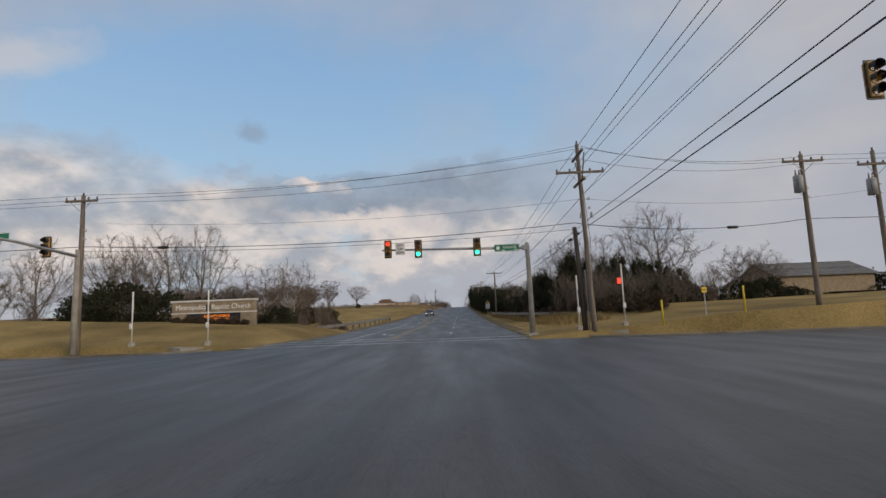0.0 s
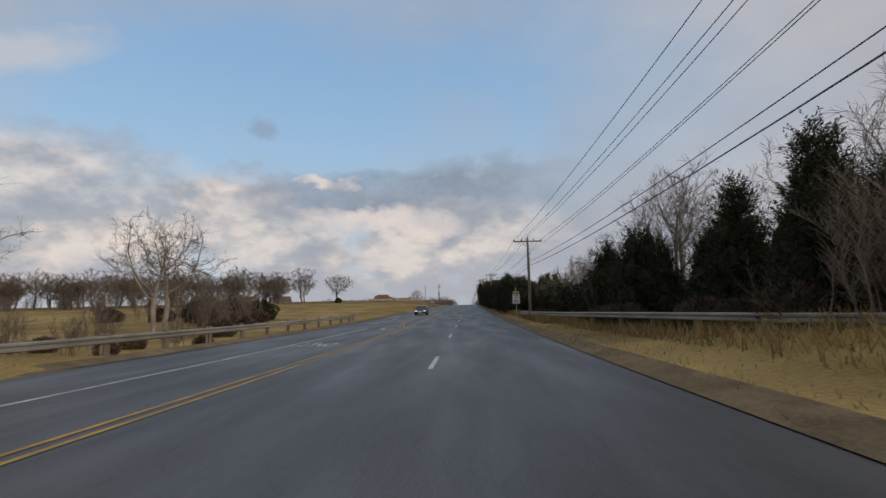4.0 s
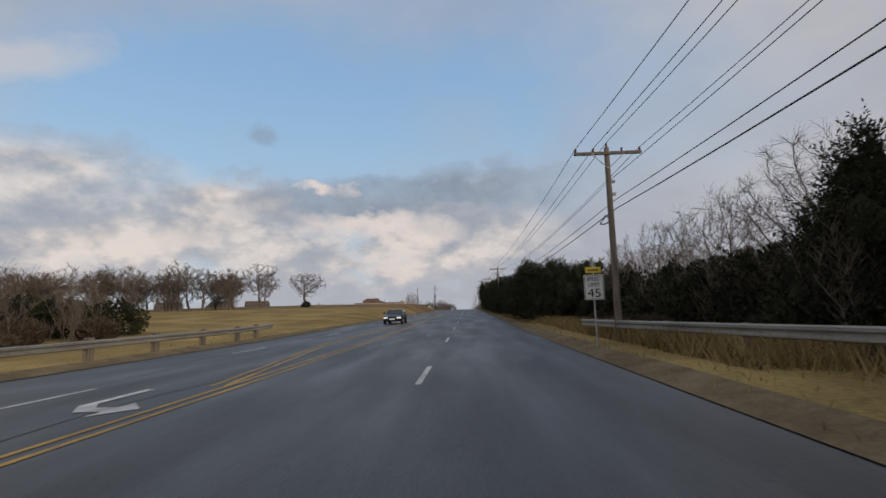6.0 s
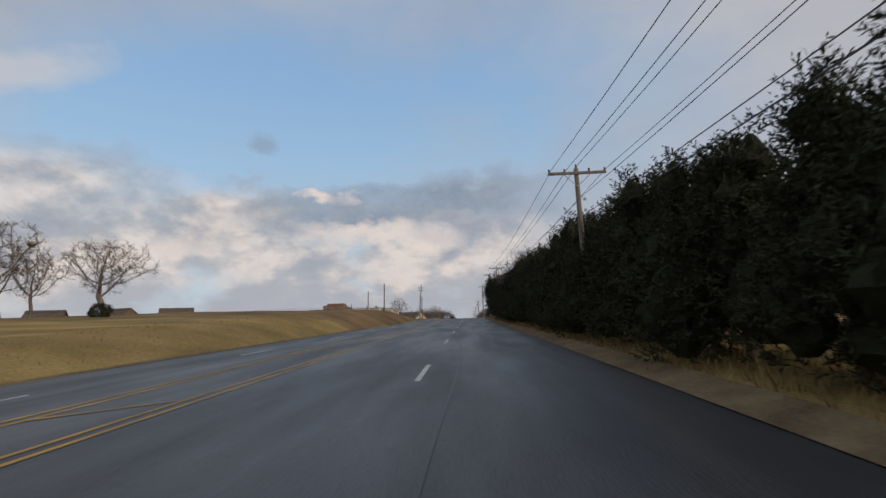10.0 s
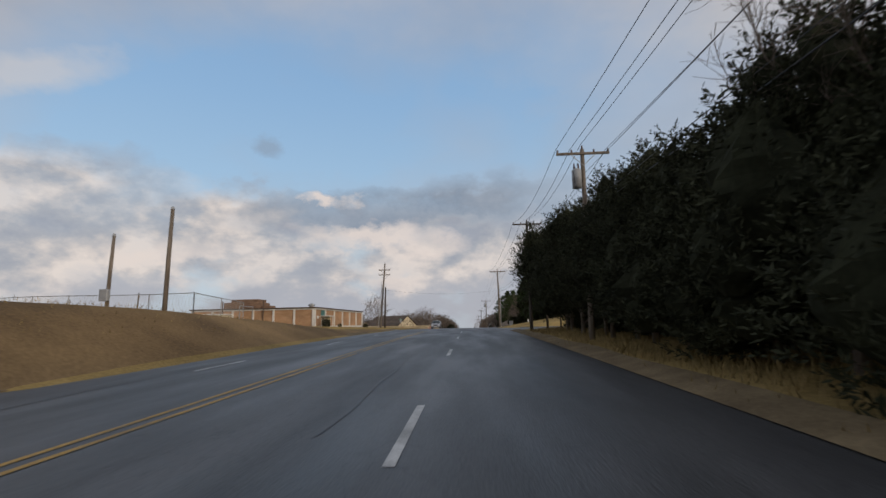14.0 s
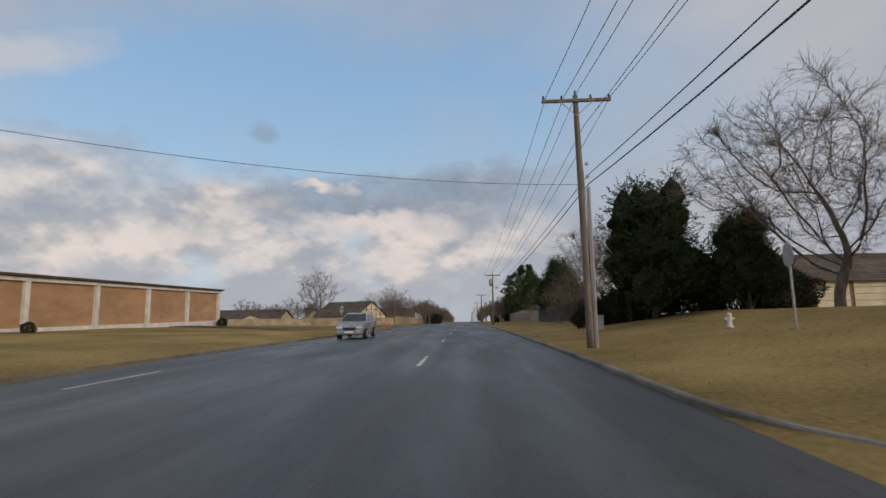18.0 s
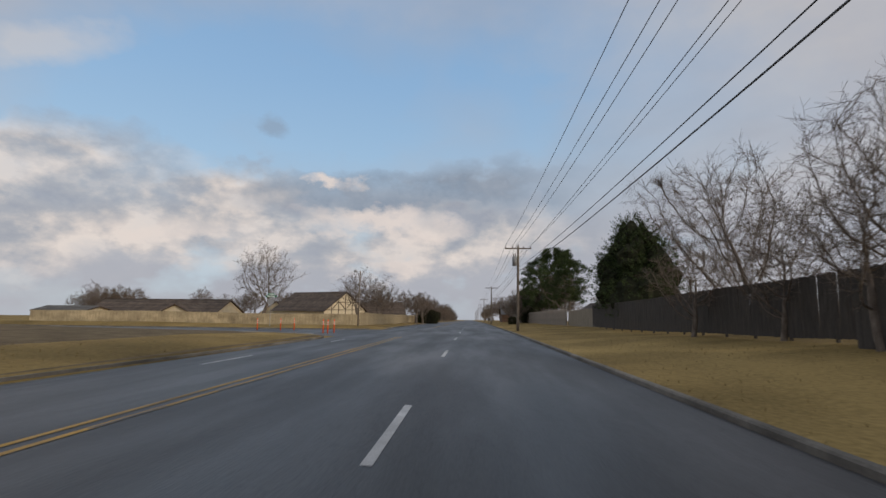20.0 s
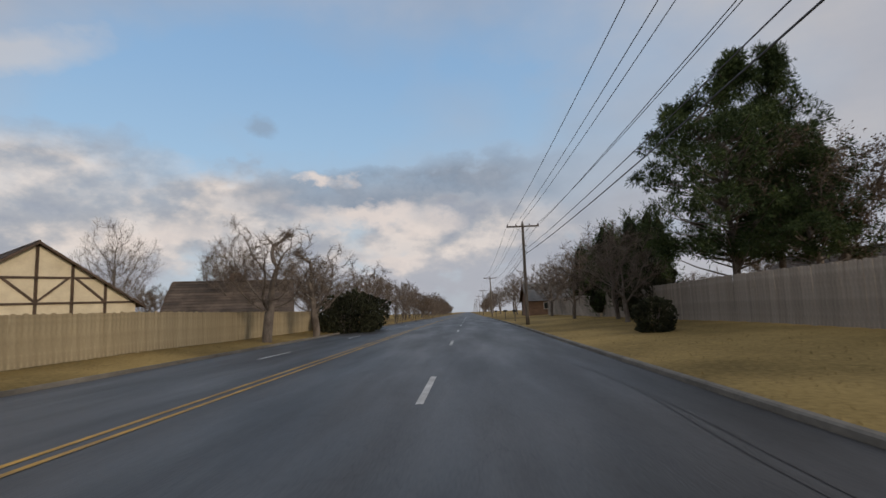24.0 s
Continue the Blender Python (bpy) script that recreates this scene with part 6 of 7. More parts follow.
part("transom", MB().box(-0.13, 3.5, 2.05, -0.08, 5.5, H - 0.45, 0.01), M["teal"], sc, "teal panel over the entrance")
part("canopy", MB().box(-0.2, 3.0, 1.85, 1.5, 6.0, 2.03, 0.03), M["white_trim"], sc, "white flat entrance canopy")
part("canopy_post", MB().tube([(1.3, 5.8, -0.1), (1.3, 5.8, 1.85)], 0.06, 8), M["white_trim"], sc)
for k in (0, 1):
    d = part("entrance_door", MB().box(-0.16, 3.7 + 0.85 * k, -0.02, -0.10, 4.5 + 0.85 * k, 1.83, 0.01), M["white_trim"], sc)
    part("pane", MB().box(-0.105, 3.82 + 0.85 * k, 0.25, -0.095, 4.38 + 0.85 * k, 1.7), M["glass"], d)
part("entrance_return", MB().box(-0.12, 5.62, 0.0, 0.9, 5.78, 1.9, 0.02), M["cream"], sc)
part("sign_panel", MB().box(-0.12, 1.4, 1.5, -0.06, 2.1, 2.0, 0.02), M["sign_white"], sc, "small white wall plate")
part("text_bar", MB().box(-0.12, 2.3, 1.75, -0.07, 3.2, 1.85), M["sign_white"], sc)
for x0, x1, y0, y1, h in ((-20.4, -13.4, 8, 12.5, 1.45), (-19.2, -13.9, 8.4, 12, 2.05), (-13.3, -11.6, 8.5, 11, 0.8)):
    part("roof_unit", MB().box(x0, y0, H - 0.05, x1, y1, H + h, 0.06), M["brown_brick"], sc, "brown rooftop plant room")
part("roof_vent", MB().tube([(-2.2, 4.5, H - 0.05), (-2.2, 4.5, H + 0.35), (-2.2, 4.5, H + 0.4), (-2.2, 4.5, H + 0.62), (-2.2, 4.5, H + 0.8)], [0.4, 0.4, 0.6, 0.6, 0.25], 12), M["galv"], sc, "galvanised roof ventilator")
annex = part("annex", MB().box(-LX - 1.0, -3.4, -0.6, -LX + 7.2, 0.1, 2.35, 0.03), M["cream"], sc, "low cream annex before the brick wall")
part("annex_roof", MB().box(-LX - 1.2, -3.6, 2.35, -LX + 7.4, 0.1, 2.55, 0.03), M["white_trim"], annex)
for k in range(3):
    part("window", MB().box(-LX - 0.2 + 2.6 * k, -3.44, 0.9, -LX + 1.4 + 2.6 * k, -3.39, 1.9, 0.01), M["glass"], annex)
plant("bush", -24.7, 272.6, 0.85, "dark clipped shrub at the school corner", "shrub")
plant("bush", -24.6, 281.0, 0.45, "low dark shrub by the school entrance", "shrub")
plant("bush", -24.4, 303.0, 0.6, "dark shrub at the end of the school wall", "shrub")

p = utility_pole(-13.6, 263.2, verge_z(-13.6, 263.2), 8.75, 9.75, "tall leaning wooden utility pole before the school", lean=0.7, arms=2, width=1.7)
p.rotation_mode = "XYZ"
p.matrix_basis = pose(-13.6, 263.2, verge_z(-13.6, 263.2), 0, 0, 8)
part("guy_strut", MB().tube([(-0.35, 0.1, -0.1), (0.25, 0.05, 6.6)], 0.045, 6), M["galv"], p)
q = thing("stub_pole", (-12.85, 262.8, verge_z(-12.85, 262.8)), "short dark wooden pole beside the tall utility pole", "utility pole")
part("pole", MB().tube([(0, 0, -0.2), (0.05, 0, 2.9), (0.12, 0, 6.1)], [0.13, 0.12, 0.11], 9), M["dark_wood"], q, smooth=True)
wire("service_wire", [(-12.75, 262.8, 5.6), (4.9, 272.0, 5.7)], 0.009, "thin black wire strung over the road", 0.5)


def plain_pole(x, y, top, r, label, box=False):
    b = verge_z(x, y)
    p_ = thing("wooden_pole", (x, y, b), label, "pole", "poles of the playing field")
    part("pole", MB().tube([(0, 0, -0.2), (0.04, 0, (top - b) / 2), (0.1, 0, top - b)], [r, r * 0.9, r * 0.75], 9), M["pole_wood"], p_, smooth=True)
    part("cap", MB().tube([(0.1, 0, top - b - 0.05), (0.1, 0, top - b + 0.1)], [r * 0.9, r * 0.6], 8), M["galv"], p_)
    if box:
        part("meter_box", MB().box(-0.22, -0.32, 0.5, 0.22, -0.08, 1.1, 0.03), M["grey_metal"], p_)
    return p_


plain_pole(-15.1, 212.5, 6.5, 0.12, "tall bare wooden pole on the grass bank")
plain_pole(-18.1, 212.5, 5.2, 0.10, "wooden pole with a meter box on the grass bank", True)
plain_pole(-26.0, 226.0, 3.2, 0.07, "short wooden pole behind the bank fence")
cf = thing("chain_link_fence", (0, 0, 0), "galvanised chain-link fence along the top of the grass bank", "fence")
ends = [(-14.2, 213.5), (-14.4, 219.5)], [(-14.2, 213.5), (-44.0, 222.0)]
wires = MB()
for (xa, ya), (xb, yb) in ends:
    n = int(math.hypot(xb - xa, yb - ya) / 3.0)
    tops = []
    for i in range(n + 1):
        x, y = xa + (xb - xa) * i / n, ya + (yb - ya) * i / n
        z = verge_z(x, y)
        part("fence_post", MB().tube([(x, y, z - 0.2), (x, y, z + 1.05)], 0.03, 6), M["galv"], cf)
        tops.append((x, y, z + 1.02))
    part("top_rail", MB().tube(tops, 0.022, 5), M["galv"], cf)
    for a, b in zip(tops, tops[1:]):
        for k in range(14):
            q0, q1 = Vector(a).lerp(Vector(b), k / 14), Vector(a).lerp(Vector(b), (k + 1) / 14)
            wires.tube([q0 - Vector((0, 0, 0.98)), q1], 0.004, 3, False)
            wires.tube([q0, q1 - Vector((0, 0, 0.98))], 0.004, 3, False)
tagged(part("mesh_wire", wires, M["galv"], cf), kind="stuff")
gf = thing("gate_frame", (-13.2, 216.5, verge_z(-13.2, 216.5)), "small steel gate frame beside the fence end", "gate")
part("frame", MB().tube([(0, 0, 0), (0, 0, 0.75), (0, 1.7, 0.75), (0, 1.7, 0)], 0.03, 5), M["galv"], gf)


# ---------------------------------------------------------------- plank fences
PLANK = {}


def plank_mesh(key, h, mat, seed):
    if (key, seed) not in PLANK:
        r_ = random.Random(seed)
        w, t = 0.182, 0.02
        hh = h + r_.uniform(-0.02, 0.02)
        mb_ = MB()
        c = 0.035
        prof = [(-w / 2, 0.03), (w / 2, 0.03), (w / 2, hh - c), (w / 2 - c, hh), (-w / 2 + c, hh), (-w / 2, hh - c)]
        n = len(prof)
        mb_.v = [(-t / 2, x, z) for x, z in prof] + [(t / 2, x, z) for x, z in prof]
        mb_.f = [tuple(range(n))[::-1], tuple(range(n, 2 * n))] + [(i, (i + 1) % n, n + (i + 1) % n, n + i) for i in range(n)]
        PLANK[key, seed] = mb_.mesh("plank", M[mat])
    return PLANK[key, seed]


def plank_fence(runs, h, mat, label, key, lift=0.0):
    """runs: (xa, ya, xb, yb, single planks or not)."""
    f = thing("plank_fence", (0, 0, 0), label, "fence")
    for xa, ya, xb, yb, single in runs:
        L = math.hypot(xb - xa, yb - ya)
        n = int(L / 0.19)
        turn = math.degrees(math.atan2(yb - ya, xb - xa)) - 90
        joined = MB()
        for i in range(n):
            x, y = xa + (xb - xa) * (i + 0.5) / n, ya + (yb - ya) * (i + 0.5) / n
            z = max(ground_z(x, y), verge_z(x, y)) + lift + random.uniform(-0.012, 0.012)
            m_ = pose(x, y, z, random.uniform(-0.5, 0.5), random.uniform(-0.4, 0.4), turn)
            me = plank_mesh(key, h, mat, i % 5)
            if single:
                ob = new("plank", me)
                ob.parent = f
                ob.matrix_basis = m_
            else:
                o = len(joined.v)
                joined.v += [tuple(m_ @ v.co) for v in me.vertices]
                joined.f += [tuple(o + k for k in q_.vertices) for q_ in me.polygons]
        if joined.v:
            tagged(part("plank_run", joined, M[mat], f), kind="stuff")
        rails = max(1, int(L / 2.4))
        for i in range(rails):
            p0, p1 = i / rails, (i + 1) / rails
            a, b = Vector((xa + (xb - xa) * p0, ya + (yb - ya) * p0, 0)), Vector((xa + (xb - xa) * p1, ya + (yb - ya) * p1, 0))
            za, zb = verge_z(a.x, a.y) + lift, verge_z(b.x, b.y) + lift
            off = Vector((-(b - a).y, (b - a).x, 0)).normalized() * (0.05 if xa < 0 else -0.05)
            for hh in (0.35, h - 0.35):
                part("rail", MB().tube([a + off + Vector((0, 0, za + hh)), b + off + Vector((0, 0, zb + hh))], 0.035, 4), M[mat], f)
            part("post", MB().box(a.x + off.x * 2 - 0.05, a.y + off.y * 2 - 0.05, za - 0.2, a.x + off.x * 2 + 0.05, a.y + off.y * 2 + 0.05, za + h - 0.05, 0.008), M[mat], f)
    return f


plank_fence([(-12.7, 343.0, -12.2, 397.0, True), (-12.2, 397.0, -15.5, 402.0, False)], 1.52, "fence_tan", "tan cedar plank fence round the corner yard", "tan")
plank_fence([(-52.0, 342.0, -12.75, 342.9, False)], 1.28, "fence_tan", "low tan cedar plank fence along the side street", "street")
plank_fence([(12.3, 350.5, 12.0, 402.0, True), (11.9, 402.3, 11.6, 430.0, False)], 2.15, "fence_grey", "weathered grey plank fence along the verge", "grey")
plank_fence([(12.0, 301.0, 12.4, 337.0, False)], 2.2, "fence_dark", "weathered plank fence below the conifer, coloured dark for shade", "dark", lift=0.1)
plank_fence([(12.9, 337.2, 12.6, 350.3, False)], 1.95, "fence_pale", "pale panel fence set back from the verge", "pale")
plank_fence([(10.4, 284.5, 10.8, 300.8, False)], 1.7, "fence_dark", "dark plank fence behind the pines", "low")

# ---------------------------------------------------------------- houses


def shingled(parent, a, b, c, d, rows, mat):
    """A roof slope from eave a-b up to ridge d-c, in overlapping courses."""
    a, b, c, d = map(Vector, (a, b, c, d))
    nrm = (b - a).cross(d - a).normalized()
    for i in range(rows):
        t0, t1 = i / rows, (i + 1.12) / rows
        t1 = min(t1, 1)
        p0, p1, p2, p3 = a.lerp(d, t0), b.lerp(c, t0), b.lerp(c, t1), a.lerp(d, t1)
        n = 12
        mb_ = MB()
        for j in range(n + 1):
            w = random.uniform(-0.008, 0.008)
            mb_.v += [tuple(p0.lerp(p1, j / n)), tuple(p0.lerp(p1, j / n) + nrm * (0.035 + w)), tuple(p3.lerp(p2, j / n) + nrm * 0.006)]
        mb_.f = [(3 * j + q, 3 * j + 3 + q, 3 * j + 4 + q, 3 * j + 1 + q) for j in range(n) for q in (0, 1)]
        part("shingle_course", mb_, mat, parent)


def gable_house(x, y, z, lx, ly, eave, ridge, label, wall, turn=0, roof="roof", timber=False, windows=2, over=0.5, chimney=True):
    """Ridge along local x; the +x end is the show gable."""
    h = thing("house", (x, y, z), label, "house", turn=turn)
    a, b = lx / 2, ly / 2
    part("wall", MB().box(-a, -b, -0.3, a, b, eave, 0.02), M[wall], h)
    for s in (-1, 1):
        g = MB()
        g.poly([(s * a, -b, eave), (s * a, b, eave), (s * a, 0, ridge - 0.12)])
        g.poly([(s * (a - 0.15), -b, eave), (s * (a - 0.15), b, eave), (s * (a - 0.15), 0, ridge - 0.12)])
        part("gable", g, M["cream"] if timber or wall == "cream" else M[wall], h)
    k = (ridge - eave) / b
    e = eave - over * k
    deck = MB().quad((-a - 0.38, -b - over, e - 0.02), (a + 0.38, -b - over, e - 0.02), (a + 0.38, 0, ridge - 0.02), (-a - 0.38, 0, ridge - 0.02))
    deck.quad((a + 0.38, b + over, e - 0.02), (-a - 0.38, b + over, e - 0.02), (-a - 0.38, 0, ridge - 0.02), (a + 0.38, 0, ridge - 0.02))
    rf = part("roof", deck, M["timber"], h)
    shingled(rf, (-a - 0.4, -b - over, e), (a + 0.4, -b - over, e), (a + 0.4, 0, ridge), (-a - 0.4, 0, ridge), 12, M[roof])
    shingled(rf, (a + 0.4, b + over, e), (-a - 0.4, b + over, e), (-a - 0.4, 0, ridge), (a + 0.4, 0, ridge), 12, M[roof])
    for s in (-1, 1):
        for q_ in (-1, 1):
            part("bargeboard", MB().tube([(s * (a + 0.42), q_ * (b + over), e - 0.06), (s * (a + 0.42), 0, ridge - 0.06)], 0.09, 4), M["timber"], h)
    part("ridge_cap", MB().tube([(-a - 0.4, 0, ridge + 0.02), (a + 0.4, 0, ridge + 0.02)], 0.08, 5), M[roof], h)
    if timber:
        X = a + 0.02

        def beam(p0, p1, w=0.09):
            part("timber", MB().tube([(X, *p0), (X, *p1)], w, 4), M["timber"], h)

        n = 5
        for i in range(-n, n + 1):
            yy = b * i / (n + 1)
            top_ = eave + (ridge - 0.15 - eave) * (1 - abs(yy) / b)
            if i % 2 == 0:
                beam((yy, eave - 1.2), (yy, top_))
        mid = eave + (ridge - eave) * 0.42
        half = b * 0.56
        beam((-half, mid), (half, mid))
        beam((-b, eave), (b, eave))
        for s in (-1, 1):
            beam((s * b * 0.66, eave + 0.05), (s * b * 0.36, mid))
            beam((0, eave + 0.05), (s * b * 0.3, mid))
    for i in range(windows):
        xx = -a + lx * (i + 0.7) / (windows + 0.4)
        for s in (-1,):
            w = part("window", MB().box(xx - 0.55, s * b - 0.04, 0.9, xx + 0.55, s * b + 0.02, min(eave - 0.25, 2.0), 0.01), M["white_trim"], h)
            part("pane", MB().box(xx - 0.47, s * b - 0.05, 0.98, xx + 0.47, s * b - 0.03, min(eave - 0.33, 1.92)), M["glass"], w)
    if chimney:
        c = part("chimney", MB().box(-0.45, 0.3, ridge - 1.2, 0.45, 1.1, ridge + 0.75, 0.03), M["brown_brick"], h)
        part("flue_cap", MB().box(-0.3, 0.42, ridge + 0.75, 0.3, 0.98, ridge + 0.95, 0.03), M["galv"], c)
    return h


gable_house(-32.0, 388.9, -2.0, 17, 10.5, 2.3, 5.9, "half-timbered house with cream gable and brown shingle roof", "cream", timber=True, windows=0, chimney=False, turn=-35)
gable_house(-44.0, 402.0, -2.9, 12, 8.0, 2.1, 4.9, "brown-roofed house wing behind the tan fence", "cream", turn=90, windows=0, chimney=False)
gable_house(-58.0, 378.0, -2.7, 24, 11.0, 2.3, 4.7, "low house with a wide brown shingle roof", "cream", windows=3, chimney=False)
gable_house(-50.0, 371.0, -2.2, 7, 5.0, 2.0, 3.3, "cream-gabled porch wing of the low house", "cream", turn=-90, windows=0, chimney=False)
gable_house(-62.0, 360.0, -1.8, 8, 4.5, 1.9, 2.4, "pale flat-roofed shed behind the fence", "cream", roof="grey_roof", windows=1, chimney=False)
gable_house(-20.5, 399.0, -2.8, 9, 8.0, 2.2, 4.8, "brick house with a grey shingle roof behind the fence", "brown_brick", turn=20, windows=0, roof="roof")
gable_house(16.5, 440.0, -3.1, 14, 9.0, 2.5, 5.0, "low house with a grey roof beyond the fence", "brown_brick", turn=0, roof="grey_roof", windows=3, chimney=False)
gable_house(33.0, 366.0, -2.6, 16, 9, 2.4, 4.8, "tan house behind the grey fence", "tan_stone", roof="roof", windows=2, chimney=False)
gable_house(27.0, 392.0, -3.0, 14, 9, 2.4, 5.2, "tan house behind the pines", "tan_stone", roof="roof", windows=2, chimney=False, turn=90)
gable_house(50.0, 73.0, 0.3, 13, 9, 2.2, 4.0, "pale house with a long grey roof beyond the grass lot", "tan_stone", roof="grey_roof", windows=0, chimney=False)
for x, y, t_ in ((-126, 264, 25), (-106, 268, -20), (-93, 276, 30)):
    gable_house(x, y, verge_z(x, y) - 0.5, 9, 9, 2.4, 5.6, "far brown-roofed house beyond the field", "brown_brick", turn=t_, windows=0, chimney=False)
eh = gable_house(33.0, 297.0, 0.9, 13, 10, 2.15, 4.4, "low brown brick estate house with cream garage doors", "brown_brick", windows=0, chimney=False)
for k in range(2):
    g = part("garage_door", MB().box(-6.3 + 2.7 * k, -5.06, 0.0, -3.9 + 2.7 * k, -4.98, 1.95, 0.02), M["cream"], eh, "cream panelled garage door")
    for j in range(1, 4):
        part("panel_groove", MB().box(-6.25 + 2.7 * k, -5.075, 0.49 * j - 0.015, -3.95 + 2.7 * k, -5.055, 0.49 * j + 0.015), M["timber"], g)
part("front_door", MB().box(-0.9, -5.06, 0, 0.2, -4.98, 2.0, 0.02), M["timber"], eh)
for xx in (0.8, 3.9):
    w = part("window", MB().box(xx, -5.06, 0.6, xx + 1.5, -4.98, 1.9, 0.02), M["white_trim"], eh)
    part("pane", MB().box(xx + 0.1, -5.075, 0.7, xx + 1.4, -5.055, 1.8), M["glass"], w)

# estate sign
es = thing("estate_sign", (16.6, 263.0, verge_z(18.5, 263.0) - 0.15), "brown brick estate sign wall with stone pillars and white letters", "sign", turn=-4)
for x in (0.0, 4.9):
    pil = part("pillar", MB().box(x - 0.42, -0.42, -0.2, x + 0.42, 0.42, 1.62, 0.03), M["mortar_stone"], es, "pale stone pillar")
    part("pillar_cap", MB().box(x - 0.52, -0.52, 1.62, x + 0.52, 0.52, 1.76, 0.03), M["concrete"], pil)
    for r_ in range(6):
        for c_ in range(2):
            o = 0.06 * (r_ % 2)
            part("stone", MB().box(x - 0.40 + 0.41 * c_ + o - 0.03, -0.455, 0.02 + 0.265 * r_, x - 0.03 + 0.41 * c_ + o - 0.03, -0.40, 0.26 + 0.265 * r_, 0.015), M["mortar_stone"], pil)
cap, prev, crest = MB(), None, []
for i in range(17):
    x = 0.42 + 4.06 * i / 16
    zt = 1.25 + 0.42 * math.sin(math.pi * i / 16) ** 1.5
    if prev:
        cap.tube([(prev[0], 0, prev[1] + 0.05), (x, 0, zt + 0.05)], 0.13, 5, False)
    prev = (x, zt)
    crest.append(prev)
outline = [(0.42, -0.2)] + [(4.48, -0.2)] + crest[::-1]
wallm = MB()
for dy in (-0.2, 0.2):
    wallm.poly([(x, dy, z) for x, z in (outline if dy < 0 else outline[::-1])])
for (xa, za), (xb, zb) in zip(outline, outline[1:] + outline[:1]):
    wallm.quad((xa, -0.2, za), (xa, 0.2, za), (xb, 0.2, zb), (xb, -0.2, zb))
part("sign_wall", wallm, M["brown_brick"], es)
part("coping", cap, M["concrete"], es, "pale curved coping")
lettering("lettering", "Regal Lake Estates", 0.5, pose(2.45, -0.215, 0.95, 90, 0, 0), M["letter_white"], es, width=3.2, depth=0.02)
for x, y, s in ((17.4, 262.2, 0.4), (18.4, 262.1, 0.35), (19.4, 262.0, 0.4), (20.5, 261.9, 0.35)):
    plant("brush", x, y, s, "dry russet planting below the estate sign", "shrub", group="planting below the estate sign")

# street furniture near the estate and the side street
st = thing("stop_sign", (9.9, 268.5, verge_z(9.9, 268.5)), "grey stop sign turned edge-on on a steel post", "road sign", turn=78)
part("post", MB().tube([(0, 0, -0.1), (0, 0, 2.4)], 0.03, 6), M["galv"], st)
part("plate", MB().tube([(0, 0.02, 2.15), (0, 0.04, 2.15)], 0.38, 8), M["grey_metal"], st)
hy = thing("fire_hydrant", (9.6, 271.5, verge_z(9.6, 271.5)), "small pale fire hydrant on the verge", "hydrant")
part("barrel", MB().tube([(0, 0, 0), (0, 0, 0.08), (0, 0, 0.09), (0, 0, 0.5), (0, 0, 0.56), (0, 0, 0.66)], [0.16, 0.16, 0.1, 0.1, 0.13, 0.05], 10), M["white_trim"], hy, smooth=True)
for s in (-1, 1):
    part("outlet", MB().tube([(s * 0.08, 0, 0.4), (s * 0.19, 0, 0.4)], 0.055, 8), M["white_trim"], hy)
hy.scale = (0.8, 0.8, 0.8)
bx = thing("utility_box", (7.6, 281.5, verge_z(7.6, 281.5)), "grey-green utility cabinet on the verge", "utility box")
part("body", MB().box(-0.35, -0.3, -0.05, 0.35, 0.3, 0.75, 0.04), M["grey_metal"], bx)
part("lid", MB().box(-0.38, -0.33, 0.75, 0.38, 0.33, 0.82, 0.02), M["grey_metal"], bx)
ys = thing("yellow_sign", (16.6, 270.0, verge_z(16.6, 270)), "small yellow yard sign by the estate house", "sign")
part("stake", MB().tube([(0, 0, -0.1), (0, 0, 1.3)], 0.02, 5), M["galv"], ys)
part("plate", MB().box(-0.25, -0.02, 1.0, 0.25, 0.0, 1.5, 0.01), M["sign_yellow"], ys)
for x, y in ((-10.9, 324.2), (-11.5, 325.0), (-10.8, 325.6), (-19.5, 331.0), (-17.3, 331.0), (-16.4, 332.0)):
    marker_post(x, y, 1.05, "post_orange", "orange channelizer post with white reflective bands", "traffic post", 0.055, 2, "orange posts at the side street", z=road_z(y) - 0.03)
ss = thing("street_name_sign", (-21.0, 337.4, verge_z(-21.0, 337.4)), "stop sign seen from behind with two green street name blades", "road sign")
part("post", MB().tube([(0, 0, -0.1), (0, 0, 3.25)], 0.032, 6), M["galv"], ss)
part("plate", MB().tube([(0, -0.035, 2.45), (0, -0.055, 2.45)], 0.38, 8), M["grey_metal"], ss, "grey back of an octagonal plate")
for zz, turn_ in ((3.02, 12), (3.24, 78)):
    bl = part("name_blade", MB().box(-0.55, -0.012, zz - 0.1, 0.55, 0.012, zz + 0.1, 0.006, Matrix.Rotation(radians(turn_), 4, "Z")), M["sign_green"], ss, "green street name blade")
    part("text_bar", MB().box(-0.4, -0.018, zz - 0.035, 0.4, -0.014, zz + 0.035, 0, Matrix.Rotation(radians(turn_), 4, "Z")), M["letter_white"], bl)
slab("island_pavement", [(-10.2, 318.6), (-15.5, 318.8), (-15.5, 319.9), (-10.6, 319.9)], -0.03, "pale concrete pavement strip at the side street")
mb = MB()
for i in range(17):
    for j in range(5):
        x, y = -34 + 25.0 * j / 4, 296 + 21.5 * i / 16
        mb.v.append((min(x, left_edge(y) - 0.5), y, verge_z(x, y) + 0.05))
mb.f = [(i * 5 + j, i * 5 + j + 1, i * 5 + j + 6, i * 5 + j + 5) for i in range(16) for j in range(4)]
solo("bare_lot", mb, M["dirt"], "bare brown soil lot beside the side street", "soil", "structure", smooth=True)
